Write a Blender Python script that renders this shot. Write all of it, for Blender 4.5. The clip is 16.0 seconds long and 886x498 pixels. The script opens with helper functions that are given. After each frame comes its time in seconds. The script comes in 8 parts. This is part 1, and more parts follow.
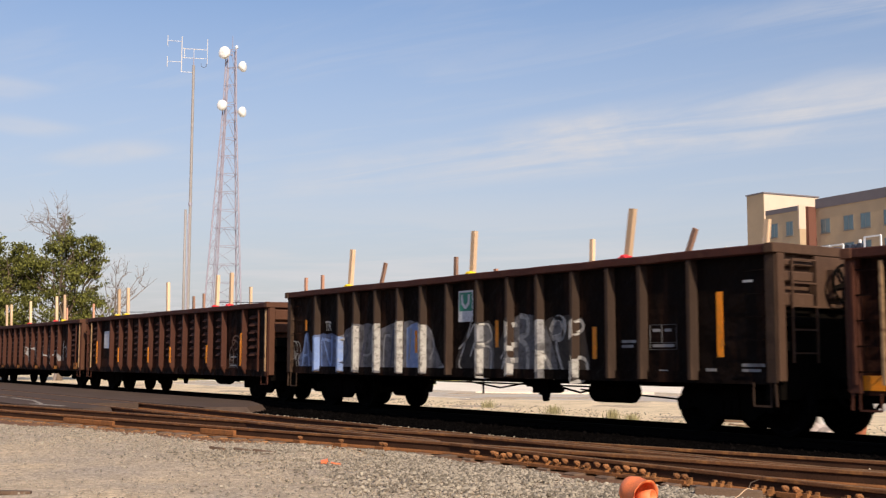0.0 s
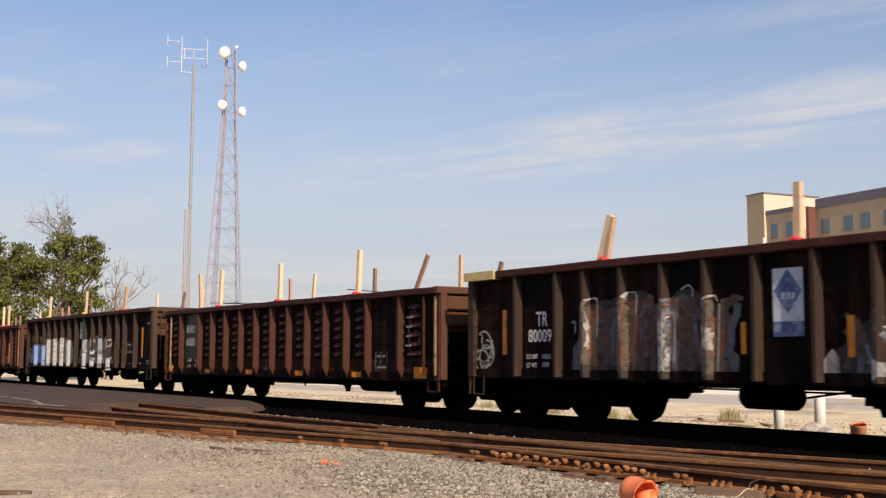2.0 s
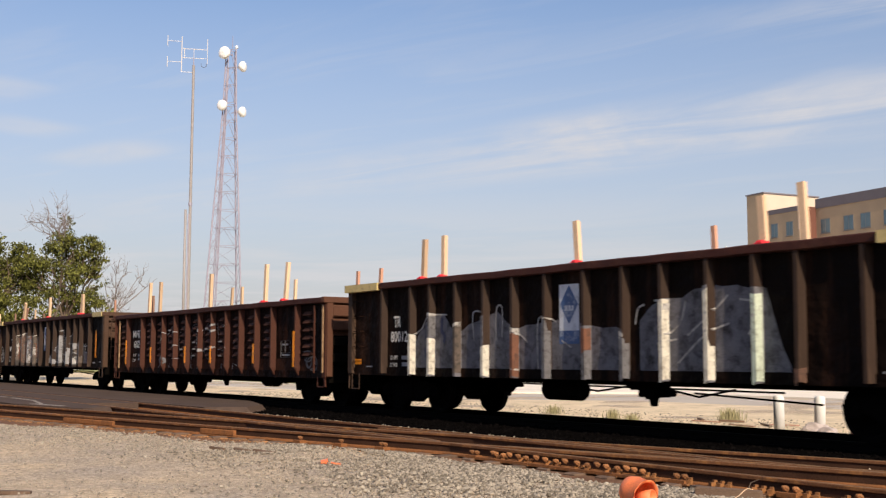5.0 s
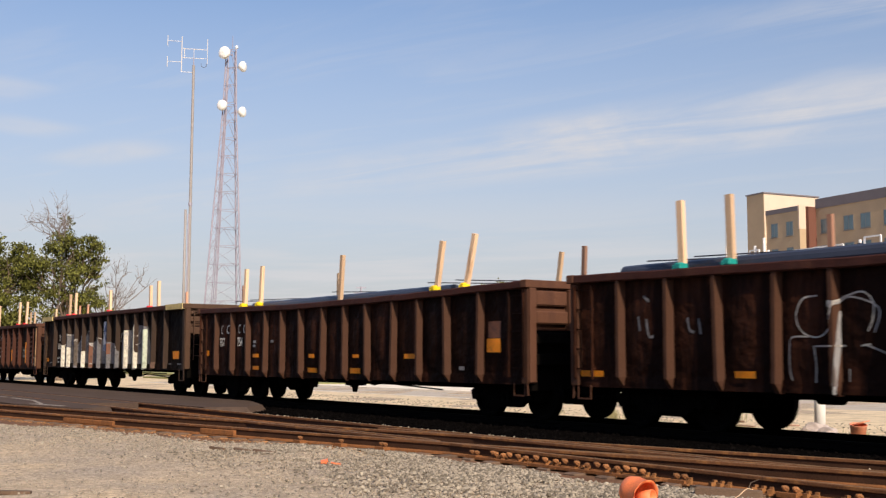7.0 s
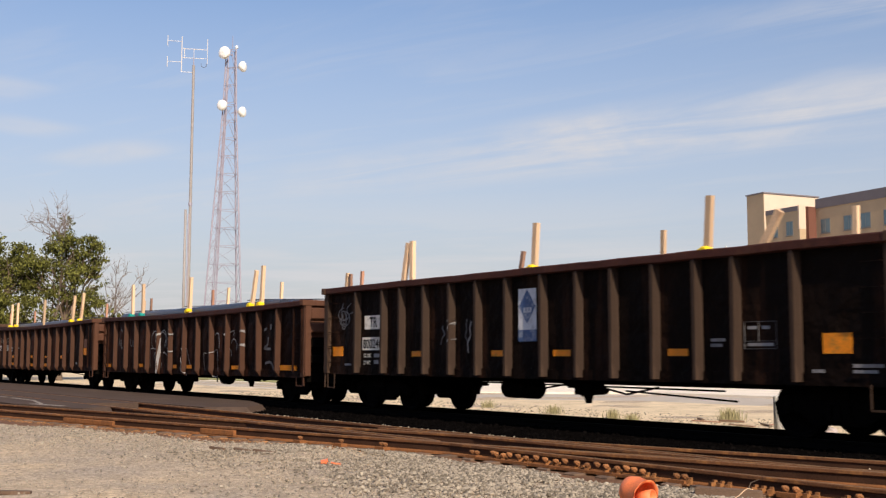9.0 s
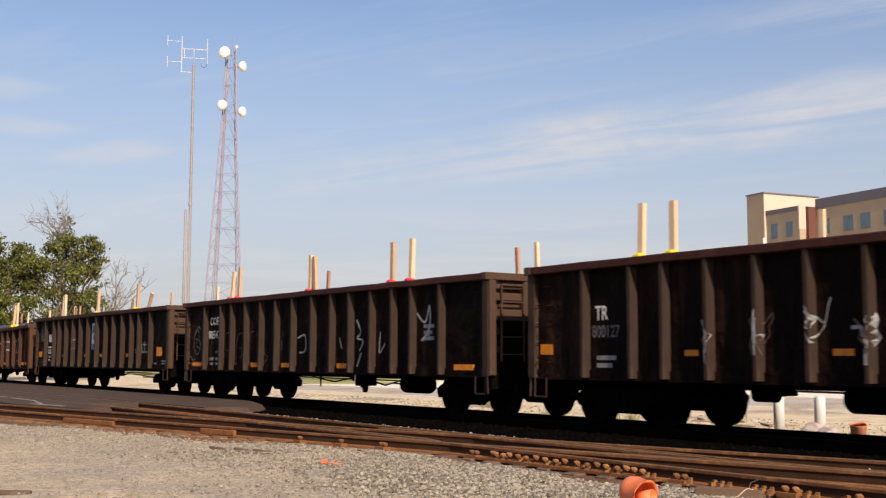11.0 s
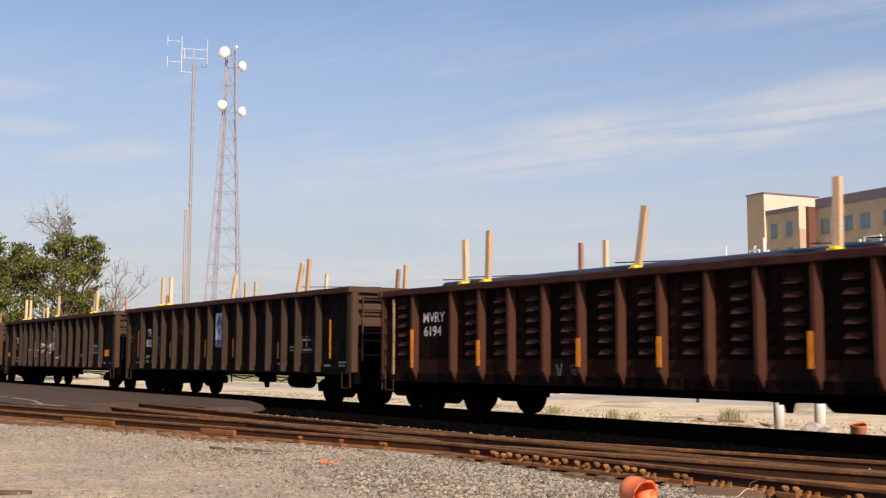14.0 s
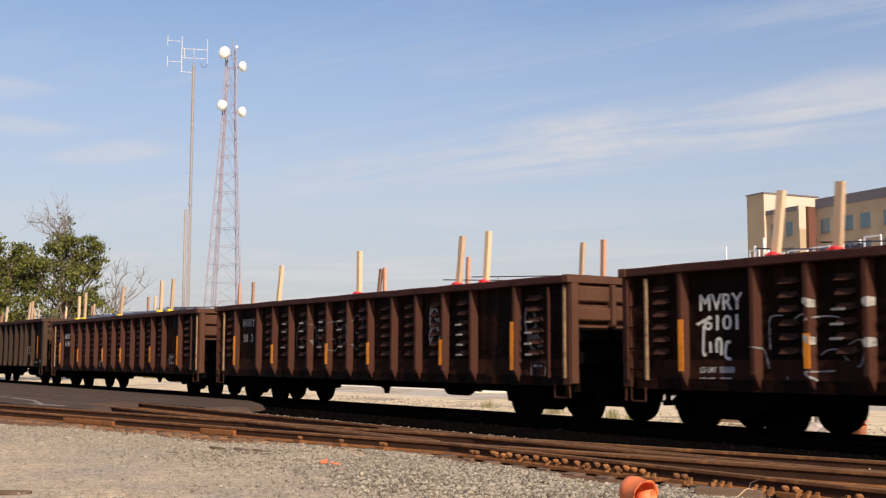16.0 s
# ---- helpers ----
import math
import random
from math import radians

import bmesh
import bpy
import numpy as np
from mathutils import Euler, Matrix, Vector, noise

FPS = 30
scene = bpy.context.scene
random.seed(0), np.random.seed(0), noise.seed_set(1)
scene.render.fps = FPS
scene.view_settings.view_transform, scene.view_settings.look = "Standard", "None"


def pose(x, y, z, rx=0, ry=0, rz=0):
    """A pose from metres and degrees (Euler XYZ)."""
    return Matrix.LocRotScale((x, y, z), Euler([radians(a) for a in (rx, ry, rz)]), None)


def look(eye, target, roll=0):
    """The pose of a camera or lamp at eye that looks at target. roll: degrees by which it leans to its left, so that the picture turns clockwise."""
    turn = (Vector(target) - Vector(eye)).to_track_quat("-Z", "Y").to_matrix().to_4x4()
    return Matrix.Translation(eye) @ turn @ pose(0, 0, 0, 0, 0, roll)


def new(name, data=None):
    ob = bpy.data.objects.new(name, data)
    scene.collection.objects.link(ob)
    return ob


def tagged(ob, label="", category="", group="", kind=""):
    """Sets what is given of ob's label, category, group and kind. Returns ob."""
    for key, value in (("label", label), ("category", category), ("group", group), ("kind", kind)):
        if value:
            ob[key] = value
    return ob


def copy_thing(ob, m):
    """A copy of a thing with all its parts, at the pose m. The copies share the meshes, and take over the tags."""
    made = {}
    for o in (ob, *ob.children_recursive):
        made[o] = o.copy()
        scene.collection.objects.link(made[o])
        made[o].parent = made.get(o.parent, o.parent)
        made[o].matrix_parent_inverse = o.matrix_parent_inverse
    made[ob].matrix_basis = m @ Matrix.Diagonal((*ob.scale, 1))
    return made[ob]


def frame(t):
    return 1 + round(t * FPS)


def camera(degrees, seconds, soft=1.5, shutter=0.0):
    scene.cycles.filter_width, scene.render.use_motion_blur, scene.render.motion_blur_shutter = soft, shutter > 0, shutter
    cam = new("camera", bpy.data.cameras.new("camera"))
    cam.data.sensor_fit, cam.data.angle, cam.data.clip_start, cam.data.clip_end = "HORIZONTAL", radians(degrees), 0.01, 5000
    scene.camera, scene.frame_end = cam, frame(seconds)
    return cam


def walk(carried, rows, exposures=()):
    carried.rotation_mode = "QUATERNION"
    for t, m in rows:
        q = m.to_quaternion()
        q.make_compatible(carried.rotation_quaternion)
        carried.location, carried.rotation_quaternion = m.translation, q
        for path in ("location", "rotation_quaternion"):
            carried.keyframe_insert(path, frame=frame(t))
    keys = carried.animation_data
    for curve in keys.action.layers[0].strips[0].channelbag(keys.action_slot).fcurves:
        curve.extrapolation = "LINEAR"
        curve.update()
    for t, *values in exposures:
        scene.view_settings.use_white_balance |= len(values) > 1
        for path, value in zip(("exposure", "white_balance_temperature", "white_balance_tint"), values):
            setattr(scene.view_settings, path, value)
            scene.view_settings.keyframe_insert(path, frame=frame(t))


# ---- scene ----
# Camera on a stand beside the yard throat; the rail tops lie at z = 0.
cam = camera(42.81, 16.0, soft=1.3, shutter=0.12)
EYE = pose(0, 0, 1.2, 95.59, -0.136, 55.44)
walk(cam, [(0.0, EYE), (16.0, EYE)])
scene.view_settings.exposure = 0.12

# ---- light ----
SUN_EL, SUN_AZ = 35.0, -12.5          # height, and degrees from the track's direction towards the far side (negative: the near side)


def make_world():
    w = bpy.data.worlds.new("sky")
    scene.world = w
    w.use_nodes = True
    nt = w.node_tree
    nt.nodes.clear()
    N, L = nt.nodes.new, nt.links.new
    sky = N("ShaderNodeTexSky")
    sky.sky_type = "NISHITA"
    sky.sun_disc = False
    sky.sun_elevation, sky.sun_rotation = radians(SUN_EL), radians(90 - SUN_AZ)
    sky.air_density, sky.dust_density, sky.ozone_density = 1.0, 1.0, 2.5
    # cirrus on a flat layer: a runs along the streaks, c across them
    def val(op, a, b=None, c=None, clamp=False):
        n = N("ShaderNodeMath"); n.operation = op; n.use_clamp = clamp
        for k, v in enumerate((a, b, c)):
            if v is None:
                continue
            if isinstance(v, (int, float)):
                n.inputs[k].default_value = v
            else:
                L(v, n.inputs[k])
        return n.outputs[0]

    def step(v, lo, hi, a=0.0, b=1.0):
        n = N("ShaderNodeMapRange"); n.interpolation_type = "SMOOTHSTEP"
        n.inputs[1].default_value, n.inputs[2].default_value, n.inputs[3].default_value, n.inputs[4].default_value = lo, hi, a, b
        L(v, n.inputs[0])
        return n.outputs[0]

    def fuzz(vec, sx, sy, scale, detail, rough, dist=0.0, at=(0, 0, 0)):
        m = N("ShaderNodeMapping"); m.inputs["Scale"].default_value = (sx, sy, 1); m.inputs["Location"].default_value = at
        L(vec, m.inputs[0])
        n = N("ShaderNodeTexNoise"); n.inputs["Scale"].default_value = scale; n.inputs["Detail"].default_value = detail
        n.inputs["Roughness"].default_value = rough; n.inputs["Distortion"].default_value = dist
        L(m.outputs[0], n.inputs[0])
        return n.outputs["Fac"]
    tc = N("ShaderNodeTexCoord")
    sep = N("ShaderNodeSeparateXYZ")
    L(tc.outputs["Generated"], sep.inputs[0])
    zz = val("MAXIMUM", sep.outputs["Z"], 0.03)
    comb = N("ShaderNodeCombineXYZ")
    L(val("DIVIDE", sep.outputs["X"], zz), comb.inputs[0]); L(val("DIVIDE", sep.outputs["Y"], zz), comb.inputs[1])
    turn = N("ShaderNodeMapping"); turn.inputs["Rotation"].default_value = (0, 0, radians(-15.2))
    L(comb.outputs[0], turn.inputs[0])
    ac = turn.outputs[0]
    s2 = N("ShaderNodeSeparateXYZ"); L(ac, s2.inputs[0])
    a_, c0 = s2.outputs["X"], s2.outputs["Y"]
    warp = fuzz(ac, 0.8, 1.2, 1.0, 3, 0.5, 0, CLOUD_AT)
    c_ = val("MULTIPLY_ADD", warp, 0.5, val("SUBTRACT", c0, 0.25))
    streak = fuzz(ac, 0.50, 1.7, 1.5, 8, 0.60, 0.9, CLOUD_AT)
    fleck = fuzz(tc.outputs["Generated"], 1.0, 1.0, 9.0, 6, 0.6, 0.6, (3, 1, 0))
    band = val("MULTIPLY", val("MULTIPLY", step(c_, 3.65, 4.1), step(c_, 4.5, 5.4, 1.0, 0.0)), step(a_, -5.5, -2.2, 0.35, 1.0))
    band = val("MULTIPLY", band, val("MULTIPLY", step(streak, 0.24, 0.72), step(fleck, 0.25, 0.6, 0.45, 1.0)))
    wisp = val("MULTIPLY", val("MULTIPLY", step(c_, 2.85, 3.1), step(c_, 3.15, 3.4, 1.0, 0.0)), val("MULTIPLY", step(a_, -1.9, -0.9, 0.0, 0.8), step(streak, 0.34, 0.66)))
    puff = 0.0
    for pa, pc, wa, wc, amt in PUFFS:
        one = val("MULTIPLY", step(val("ABSOLUTE", val("SUBTRACT", a_, pa)), wa * 0.2, wa, 1.0, 0.0), step(val("ABSOLUTE", val("SUBTRACT", c0, pc)), wc * 0.2, wc, 1.0, 0.0))
        puff = val("MAXIMUM", puff, val("MULTIPLY", one, amt))
    puff = val("MULTIPLY", puff, step(fleck, 0.22, 0.60))
    low = val("MULTIPLY", step(fuzz(ac, 0.35, 0.5, 1.0, 6, 0.6, 0.5, (2, 5, 0)), 0.42, 0.66, 0.0, 0.6), step(sep.outputs["Z"], 0.06, 0.17, 1.0, 0.0))
    thin = step(streak, 0.45, 0.80, 0.0, 0.20)
    cl_out = val("MAXIMUM", val("MAXIMUM", val("MULTIPLY", band, 1.0, None, True), val("MULTIPLY", wisp, 0.7)), val("MAXIMUM", val("MAXIMUM", val("MULTIPLY", puff, 0.7), low), thin))
    # haze towards the horizon
    hz = N("ShaderNodeMapRange"); hz.inputs[1].default_value = 0.0; hz.inputs[2].default_value = 0.34
    hz.inputs[3].default_value = 0.95; hz.inputs[4].default_value = 0.0
    L(sep.outputs["Z"], hz.inputs[0])
    tint = N("ShaderNodeMix"); tint.data_type = "RGBA"; tint.blend_type = "MULTIPLY"; tint.inputs["Factor"].default_value = 1.0
    L(sky.outputs[0], tint.inputs["A"]); tint.inputs["B"].default_value = SKY_TINT
    mix = N("ShaderNodeMix"); mix.data_type = "RGBA"
    L(hz.outputs[0], mix.inputs["Factor"])
    L(tint.outputs["Result"], mix.inputs["A"])
    mix.inputs["B"].default_value = HAZE
    mix2 = N("ShaderNodeMix"); mix2.data_type = "RGBA"
    L(cl_out, mix2.inputs["Factor"])
    L(mix.outputs["Result"], mix2.inputs["A"])
    mix2.inputs["B"].default_value = CLOUD
    bg = N("ShaderNodeBackground"); bg.inputs["Strength"].default_value = SKY
    L(mix2.outputs["Result"], bg.inputs[0])
    out = N("ShaderNodeOutputWorld")
    L(bg.outputs[0], out.inputs[0])


SKY = 0.155
CLOUD_AT = (1.3, 0.4, 0)
PUFFS = ((-3.90, 2.08, 0.26, 0.22, 0.65), (-4.50, 2.50, 0.28, 0.30, 0.62), (-4.78, 3.12, 0.60, 0.28, 0.75))   # along, across, half sizes, density
SKY_TINT, HAZE, CLOUD = (0.79, 0.78, 0.82, 1), (3.26, 3.16, 3.27, 1), (4.15, 4.05, 4.15, 1)
make_world()
sun = new("sun", bpy.data.lights.new("sun", "SUN"))
sun.data.energy, sun.data.angle, sun.data.color = 5.0, radians(0.53), (1.0, 0.835, 0.65)
sd = Vector((math.cos(radians(SUN_EL)) * math.cos(radians(SUN_AZ)), math.cos(radians(SUN_EL)) * math.sin(radians(SUN_AZ)), math.sin(radians(SUN_EL))))
sun.matrix_world = look(sd * 100, (0, 0, 0))


# ---- materials ----
def material(name, base, rough=0.7, metal=0.0, vary=0.25, scale=3.0, fine=60.0, bump=0.2, dirt=None, dirt_amount=0.4, spec=0.4, streak=False, island=False, rnd=0.0, bump_d=0.01, dent=0.0):
    """Paint, wood, stone and so on: a base colour that varies at two scales, a second colour in patches, and fine relief."""
    m = bpy.data.materials.new(name)
    m.use_nodes = True
    nt = m.node_tree
    N, L = nt.nodes.new, nt.links.new
    b = nt.nodes["Principled BSDF"]
    tc = N("ShaderNodeTexCoord")
    mp = N("ShaderNodeMapping")
    if streak:
        mp.inputs["Scale"].default_value = (1, 1, 0.12)
    L(tc.outputs["Object"], mp.inputs[0])
    big = N("ShaderNodeTexNoise"); big.inputs["Scale"].default_value = scale; big.inputs["Detail"].default_value = 6
    big.inputs["Roughness"].default_value = 0.65
    sm = N("ShaderNodeTexNoise"); sm.inputs["Scale"].default_value = fine; sm.inputs["Detail"].default_value = 4
    L(mp.outputs[0], big.inputs[0]); L(tc.outputs["Object"], sm.inputs[0])
    add = N("ShaderNodeMath"); add.operation = "ADD"
    L(big.outputs["Fac"], add.inputs[0]); L(sm.outputs["Fac"], add.inputs[1])
    lo, hi = [max(0, c * (1 - vary)) for c in base], [min(1, c * (1 + vary)) for c in base]
    rmp = N("ShaderNodeMapRange"); rmp.inputs[1].default_value = 0.65; rmp.inputs[2].default_value = 1.35
    src = add
    if rnd or island:
        if island:
            g = N("ShaderNodeNewGeometry"); rv = g.outputs["Random Per Island"]
        else:
            g = N("ShaderNodeObjectInfo"); rv = g.outputs["Random"]
        k = N("ShaderNodeMath"); k.operation = "MULTIPLY_ADD"; k.inputs[1].default_value = rnd or 0.6; k.inputs[2].default_value = -(rnd or 0.6) / 2
        L(rv, k.inputs[0])
        s2 = N("ShaderNodeMath"); s2.operation = "ADD"
        L(add.outputs[0], s2.inputs[0]); L(k.outputs[0], s2.inputs[1])
        src = s2
    L(src.outputs[0], rmp.inputs[0])
    col = N("ShaderNodeMix"); col.data_type = "RGBA"
    col.inputs["A"].default_value, col.inputs["B"].default_value = (*lo, 1), (*hi, 1)
    L(rmp.outputs[0], col.inputs["Factor"])
    last = col.outputs["Result"]
    if dirt:
        dn = N("ShaderNodeTexNoise"); dn.inputs["Scale"].default_value = scale * 1.7; dn.inputs["Detail"].default_value = 8
        dn.inputs["Roughness"].default_value = 0.7
        L(mp.outputs[0], dn.inputs[0])
        dr = N("ShaderNodeMapRange"); dr.inputs[1].default_value = 0.62 - 0.3 * dirt_amount; dr.inputs[2].default_value = 0.80 - 0.25 * dirt_amount
        L(dn.outputs["Fac"], dr.inputs[0])
        dm = N("ShaderNodeMix"); dm.data_type = "RGBA"
        L(dr.outputs[0], dm.inputs["Factor"]); L(last, dm.inputs["A"])
        dm.inputs["B"].default_value = (*dirt, 1)
        last = dm.outputs["Result"]
    L(last, b.inputs["Base Color"])
    b.inputs["Metallic"].default_value = metal
    b.inputs["Specular IOR Level"].default_value = spec
    rr = N("ShaderNodeMapRange"); rr.inputs[3].default_value = max(0.05, rough - 0.12); rr.inputs[4].default_value = min(1, rough + 0.12)
    L(big.outputs["Fac"], rr.inputs[0]); L(rr.outputs[0], b.inputs["Roughness"])
    if bump:
        bp = N("ShaderNodeBump"); bp.inputs["Strength"].default_value = bump; bp.inputs["Distance"].default_value = bump_d
        L(sm.outputs["Fac"], bp.inputs["Height"]); L(bp.outputs[0], b.inputs["Normal"])
        if dent:                           # dents and buckles of the sheet
            dv = N("ShaderNodeTexNoise"); dv.inputs["Scale"].default_value = 2.6; dv.inputs["Detail"].default_value = 3
            L(tc.outputs["Object"], dv.inputs[0])
            b2 = N("ShaderNodeBump"); b2.inputs["Strength"].default_value = dent; b2.inputs["Distance"].default_value = 0.12
            L(dv.outputs["Fac"], b2.inputs["Height"]); L(b2.outputs[0], bp.inputs["Normal"])
    return m


M = {}


def mats():
    def add(k, *a, **kw):
        M[k] = material(k, *a, **kw)
    # Side-sheet colours: the post paint darkened to stand in for shade; patches are rust.
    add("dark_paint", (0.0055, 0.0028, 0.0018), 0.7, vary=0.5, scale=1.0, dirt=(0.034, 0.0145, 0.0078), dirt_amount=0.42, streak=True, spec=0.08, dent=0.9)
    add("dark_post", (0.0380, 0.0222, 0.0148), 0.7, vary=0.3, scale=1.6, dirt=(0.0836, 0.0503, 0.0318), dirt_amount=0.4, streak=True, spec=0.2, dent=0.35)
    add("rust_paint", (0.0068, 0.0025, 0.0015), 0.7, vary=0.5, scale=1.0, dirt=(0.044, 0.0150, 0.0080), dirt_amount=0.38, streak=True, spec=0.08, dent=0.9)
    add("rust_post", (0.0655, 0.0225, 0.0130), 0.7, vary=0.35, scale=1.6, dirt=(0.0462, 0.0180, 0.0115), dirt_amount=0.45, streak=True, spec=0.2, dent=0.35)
    add("rust_lip", (0.0454, 0.0173, 0.0101), 0.7, vary=0.4, scale=3, dirt=(0.0924, 0.0375, 0.0216), dirt_amount=0.3, spec=0.2)
    add("pale_rust", (0.30, 0.19, 0.10), 0.7, vary=0.4, scale=5, dirt=(0.08, 0.036, 0.02), dirt_amount=0.45)
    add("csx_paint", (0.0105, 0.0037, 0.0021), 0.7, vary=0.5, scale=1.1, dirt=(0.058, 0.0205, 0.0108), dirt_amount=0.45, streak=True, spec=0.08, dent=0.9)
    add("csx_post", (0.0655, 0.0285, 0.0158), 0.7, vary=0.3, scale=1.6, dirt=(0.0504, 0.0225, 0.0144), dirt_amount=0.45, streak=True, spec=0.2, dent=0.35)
    add("rim_rust", (0.050, 0.0165, 0.0118), 0.7, vary=0.4, scale=1.5, dirt=(0.075, 0.031, 0.019), dirt_amount=0.3, spec=0.2, dent=0.35)
    add("end_brown", (0.080, 0.045, 0.029), 0.75, vary=0.3, scale=1.8, dirt=(0.055, 0.032, 0.022), dirt_amount=0.35, streak=True, spec=0.15, dent=0.3)
    add("end_rust", (0.100, 0.045, 0.027), 0.75, vary=0.3, scale=1.8, dirt=(0.07, 0.032, 0.022), dirt_amount=0.35, streak=True, spec=0.15, dent=0.3)
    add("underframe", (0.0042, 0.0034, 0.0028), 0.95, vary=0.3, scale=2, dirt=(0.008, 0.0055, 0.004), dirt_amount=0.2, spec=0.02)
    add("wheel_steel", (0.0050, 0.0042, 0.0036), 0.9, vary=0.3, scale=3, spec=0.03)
    add("rust_low", (0.034, 0.0125, 0.0068), 0.75, vary=0.5, scale=2.2, dirt=(0.012, 0.005, 0.003), dirt_amount=0.4, streak=True, spec=0.1, dent=0.6)
    add("lumber", (0.66, 0.455, 0.285), 0.75, vary=0.25, scale=2.5, streak=True, rnd=1.0, dirt=(0.45, 0.26, 0.15), dirt_amount=0.2)
    add("old_lumber", (0.30, 0.17, 0.115), 0.8, vary=0.3, scale=2.5, streak=True, rnd=0.6)
    add("red_lumber", (0.50, 0.26, 0.17), 0.8, vary=0.3, scale=2.5, streak=True, rnd=0.8)
    add("yellow_paint", (0.80, 0.255, 0.008), 0.5, vary=0.25, scale=4, dirt=(0.40, 0.18, 0.03), dirt_amount=0.3)
    add("cream_paint", (0.55, 0.43, 0.18), 0.6, vary=0.2, scale=4, dirt=(0.25, 0.17, 0.08), dirt_amount=0.3)
    add("white_paint", (0.78, 0.74, 0.66), 0.6, vary=0.2, scale=5, dirt=(0.34, 0.29, 0.24), dirt_amount=0.35)
    add("spray_white", (0.40, 0.38, 0.35), 0.6, vary=0.3, scale=5, dirt=(0.07, 0.06, 0.055), dirt_amount=0.45)
    add("spray_grey", (0.13, 0.125, 0.13), 0.6, vary=0.35, scale=5, dirt=(0.035, 0.03, 0.028), dirt_amount=0.45)
    add("spray_blue", (0.17, 0.25, 0.47), 0.55, vary=0.35, scale=4, dirt=(0.34, 0.38, 0.47), dirt_amount=0.35)
    add("spray_sand", (0.105, 0.078, 0.060), 0.6, vary=0.45, scale=5, dirt=(0.024, 0.019, 0.016), dirt_amount=0.55)
    add("spray_navy", (0.035, 0.04, 0.08), 0.5, vary=0.3, scale=3)
    add("spray_tan", (0.120, 0.062, 0.040), 0.6, vary=0.45, scale=5, dirt=(0.026, 0.015, 0.011), dirt_amount=0.5)
    # Indigo and slate: letter paint darkened to stand in for shade on sheets.
    add("spray_indigo", (0.085, 0.115, 0.22), 0.6, vary=0.4, scale=4, dirt=(0.02, 0.02, 0.03), dirt_amount=0.45)
    add("spray_slate", (0.135, 0.130, 0.142), 0.6, vary=0.45, scale=3, dirt=(0.018, 0.015, 0.014), dirt_amount=0.5)
    add("spray_soot", (0.036, 0.027, 0.022), 0.65, vary=0.5, scale=3, dirt=(0.010, 0.006, 0.005), dirt_amount=0.5)
    add("spray_rustred", (0.15, 0.060, 0.032), 0.6, vary=0.4, scale=4, dirt=(0.05, 0.022, 0.014), dirt_amount=0.4)
    add("spray_lilac", (0.17, 0.135, 0.16), 0.6, vary=0.3, scale=4, dirt=(0.05, 0.04, 0.045), dirt_amount=0.4)
    add("spray_bright", (0.62, 0.58, 0.48), 0.6, vary=0.25, scale=4, dirt=(0.2, 0.16, 0.12), dirt_amount=0.4)
    add("spray_mint", (0.50, 0.56, 0.44), 0.6, vary=0.25, scale=4, dirt=(0.17, 0.17, 0.12), dirt_amount=0.4)
    add("decal_white", (0.60, 0.62, 0.66), 0.5, vary=0.15, scale=3, dirt=(0.35, 0.36, 0.4), dirt_amount=0.3)
    add("decal_blue", (0.060, 0.11, 0.24), 0.5, vary=0.3, scale=3, dirt=(0.40, 0.43, 0.48), dirt_amount=0.3)
    add("decal_green", (0.03, 0.22, 0.15), 0.5, vary=0.25, scale=3)
    add("red_strap", (0.75, 0.03, 0.04), 0.5, vary=0.2)
    add("yellow_strap", (0.85, 0.62, 0.01), 0.5, vary=0.15)
    add("green_strap", (0.01, 0.28, 0.24), 0.5, vary=0.2)
    add("strap_web", (0.02, 0.02, 0.035), 0.5)
    add("black_pipe", (0.035, 0.04, 0.06), 0.35, vary=0.3, scale=2)
    add("rail_rust", (0.145, 0.064, 0.029), 0.8, vary=0.45, scale=2, dirt=(0.36, 0.165, 0.055), dirt_amount=0.38, spec=0.2)
    add("sheen_paint", (0.0132, 0.0126, 0.0132), 0.42, vary=0.35, scale=1.5, dirt=(0.0270, 0.0240, 0.0228), dirt_amount=0.35, streak=True)
    add("rail_head", (0.19, 0.112, 0.058), 0.7, vary=0.35, scale=3, dirt=(0.12, 0.058, 0.028), dirt_amount=0.45, spec=0.25)
    # web rust, darkened to stand in for the shade below the rail head
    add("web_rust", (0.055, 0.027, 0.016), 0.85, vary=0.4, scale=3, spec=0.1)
    add("base_rust", (0.24, 0.098, 0.035), 0.85, vary=0.45, scale=3, dirt=(0.12, 0.058, 0.028), dirt_amount=0.4, spec=0.2)
    add("bolt_rust", (0.22, 0.095, 0.035), 0.85, vary=0.45, scale=8, rnd=0.7)
    add("tie_wood", (0.135, 0.085, 0.055), 0.85, vary=0.35, scale=3, rnd=0.5, dirt=(0.22, 0.15, 0.10), dirt_amount=0.3)
    add("stone", (0.30, 0.262, 0.205), 0.9, vary=0.35, island=True, rnd=1.3, scale=4, fine=40, spec=0.2)
    add("grey_stone", (0.25, 0.215, 0.17), 0.9, vary=0.45, island=True, rnd=1.1, scale=4, fine=40, spec=0.1)
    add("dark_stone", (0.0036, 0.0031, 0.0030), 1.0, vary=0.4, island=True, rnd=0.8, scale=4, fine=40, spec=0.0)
    add("asphalt", (0.072, 0.048, 0.036), 0.92, vary=0.3, scale=0.5, fine=45, bump=0.3, dirt=(0.115, 0.078, 0.057), dirt_amount=0.35, spec=0.2)
    add("orange_grit", (0.33, 0.165, 0.072), 0.9, vary=0.4, island=True, rnd=1.0, scale=4, fine=40, spec=0.1)
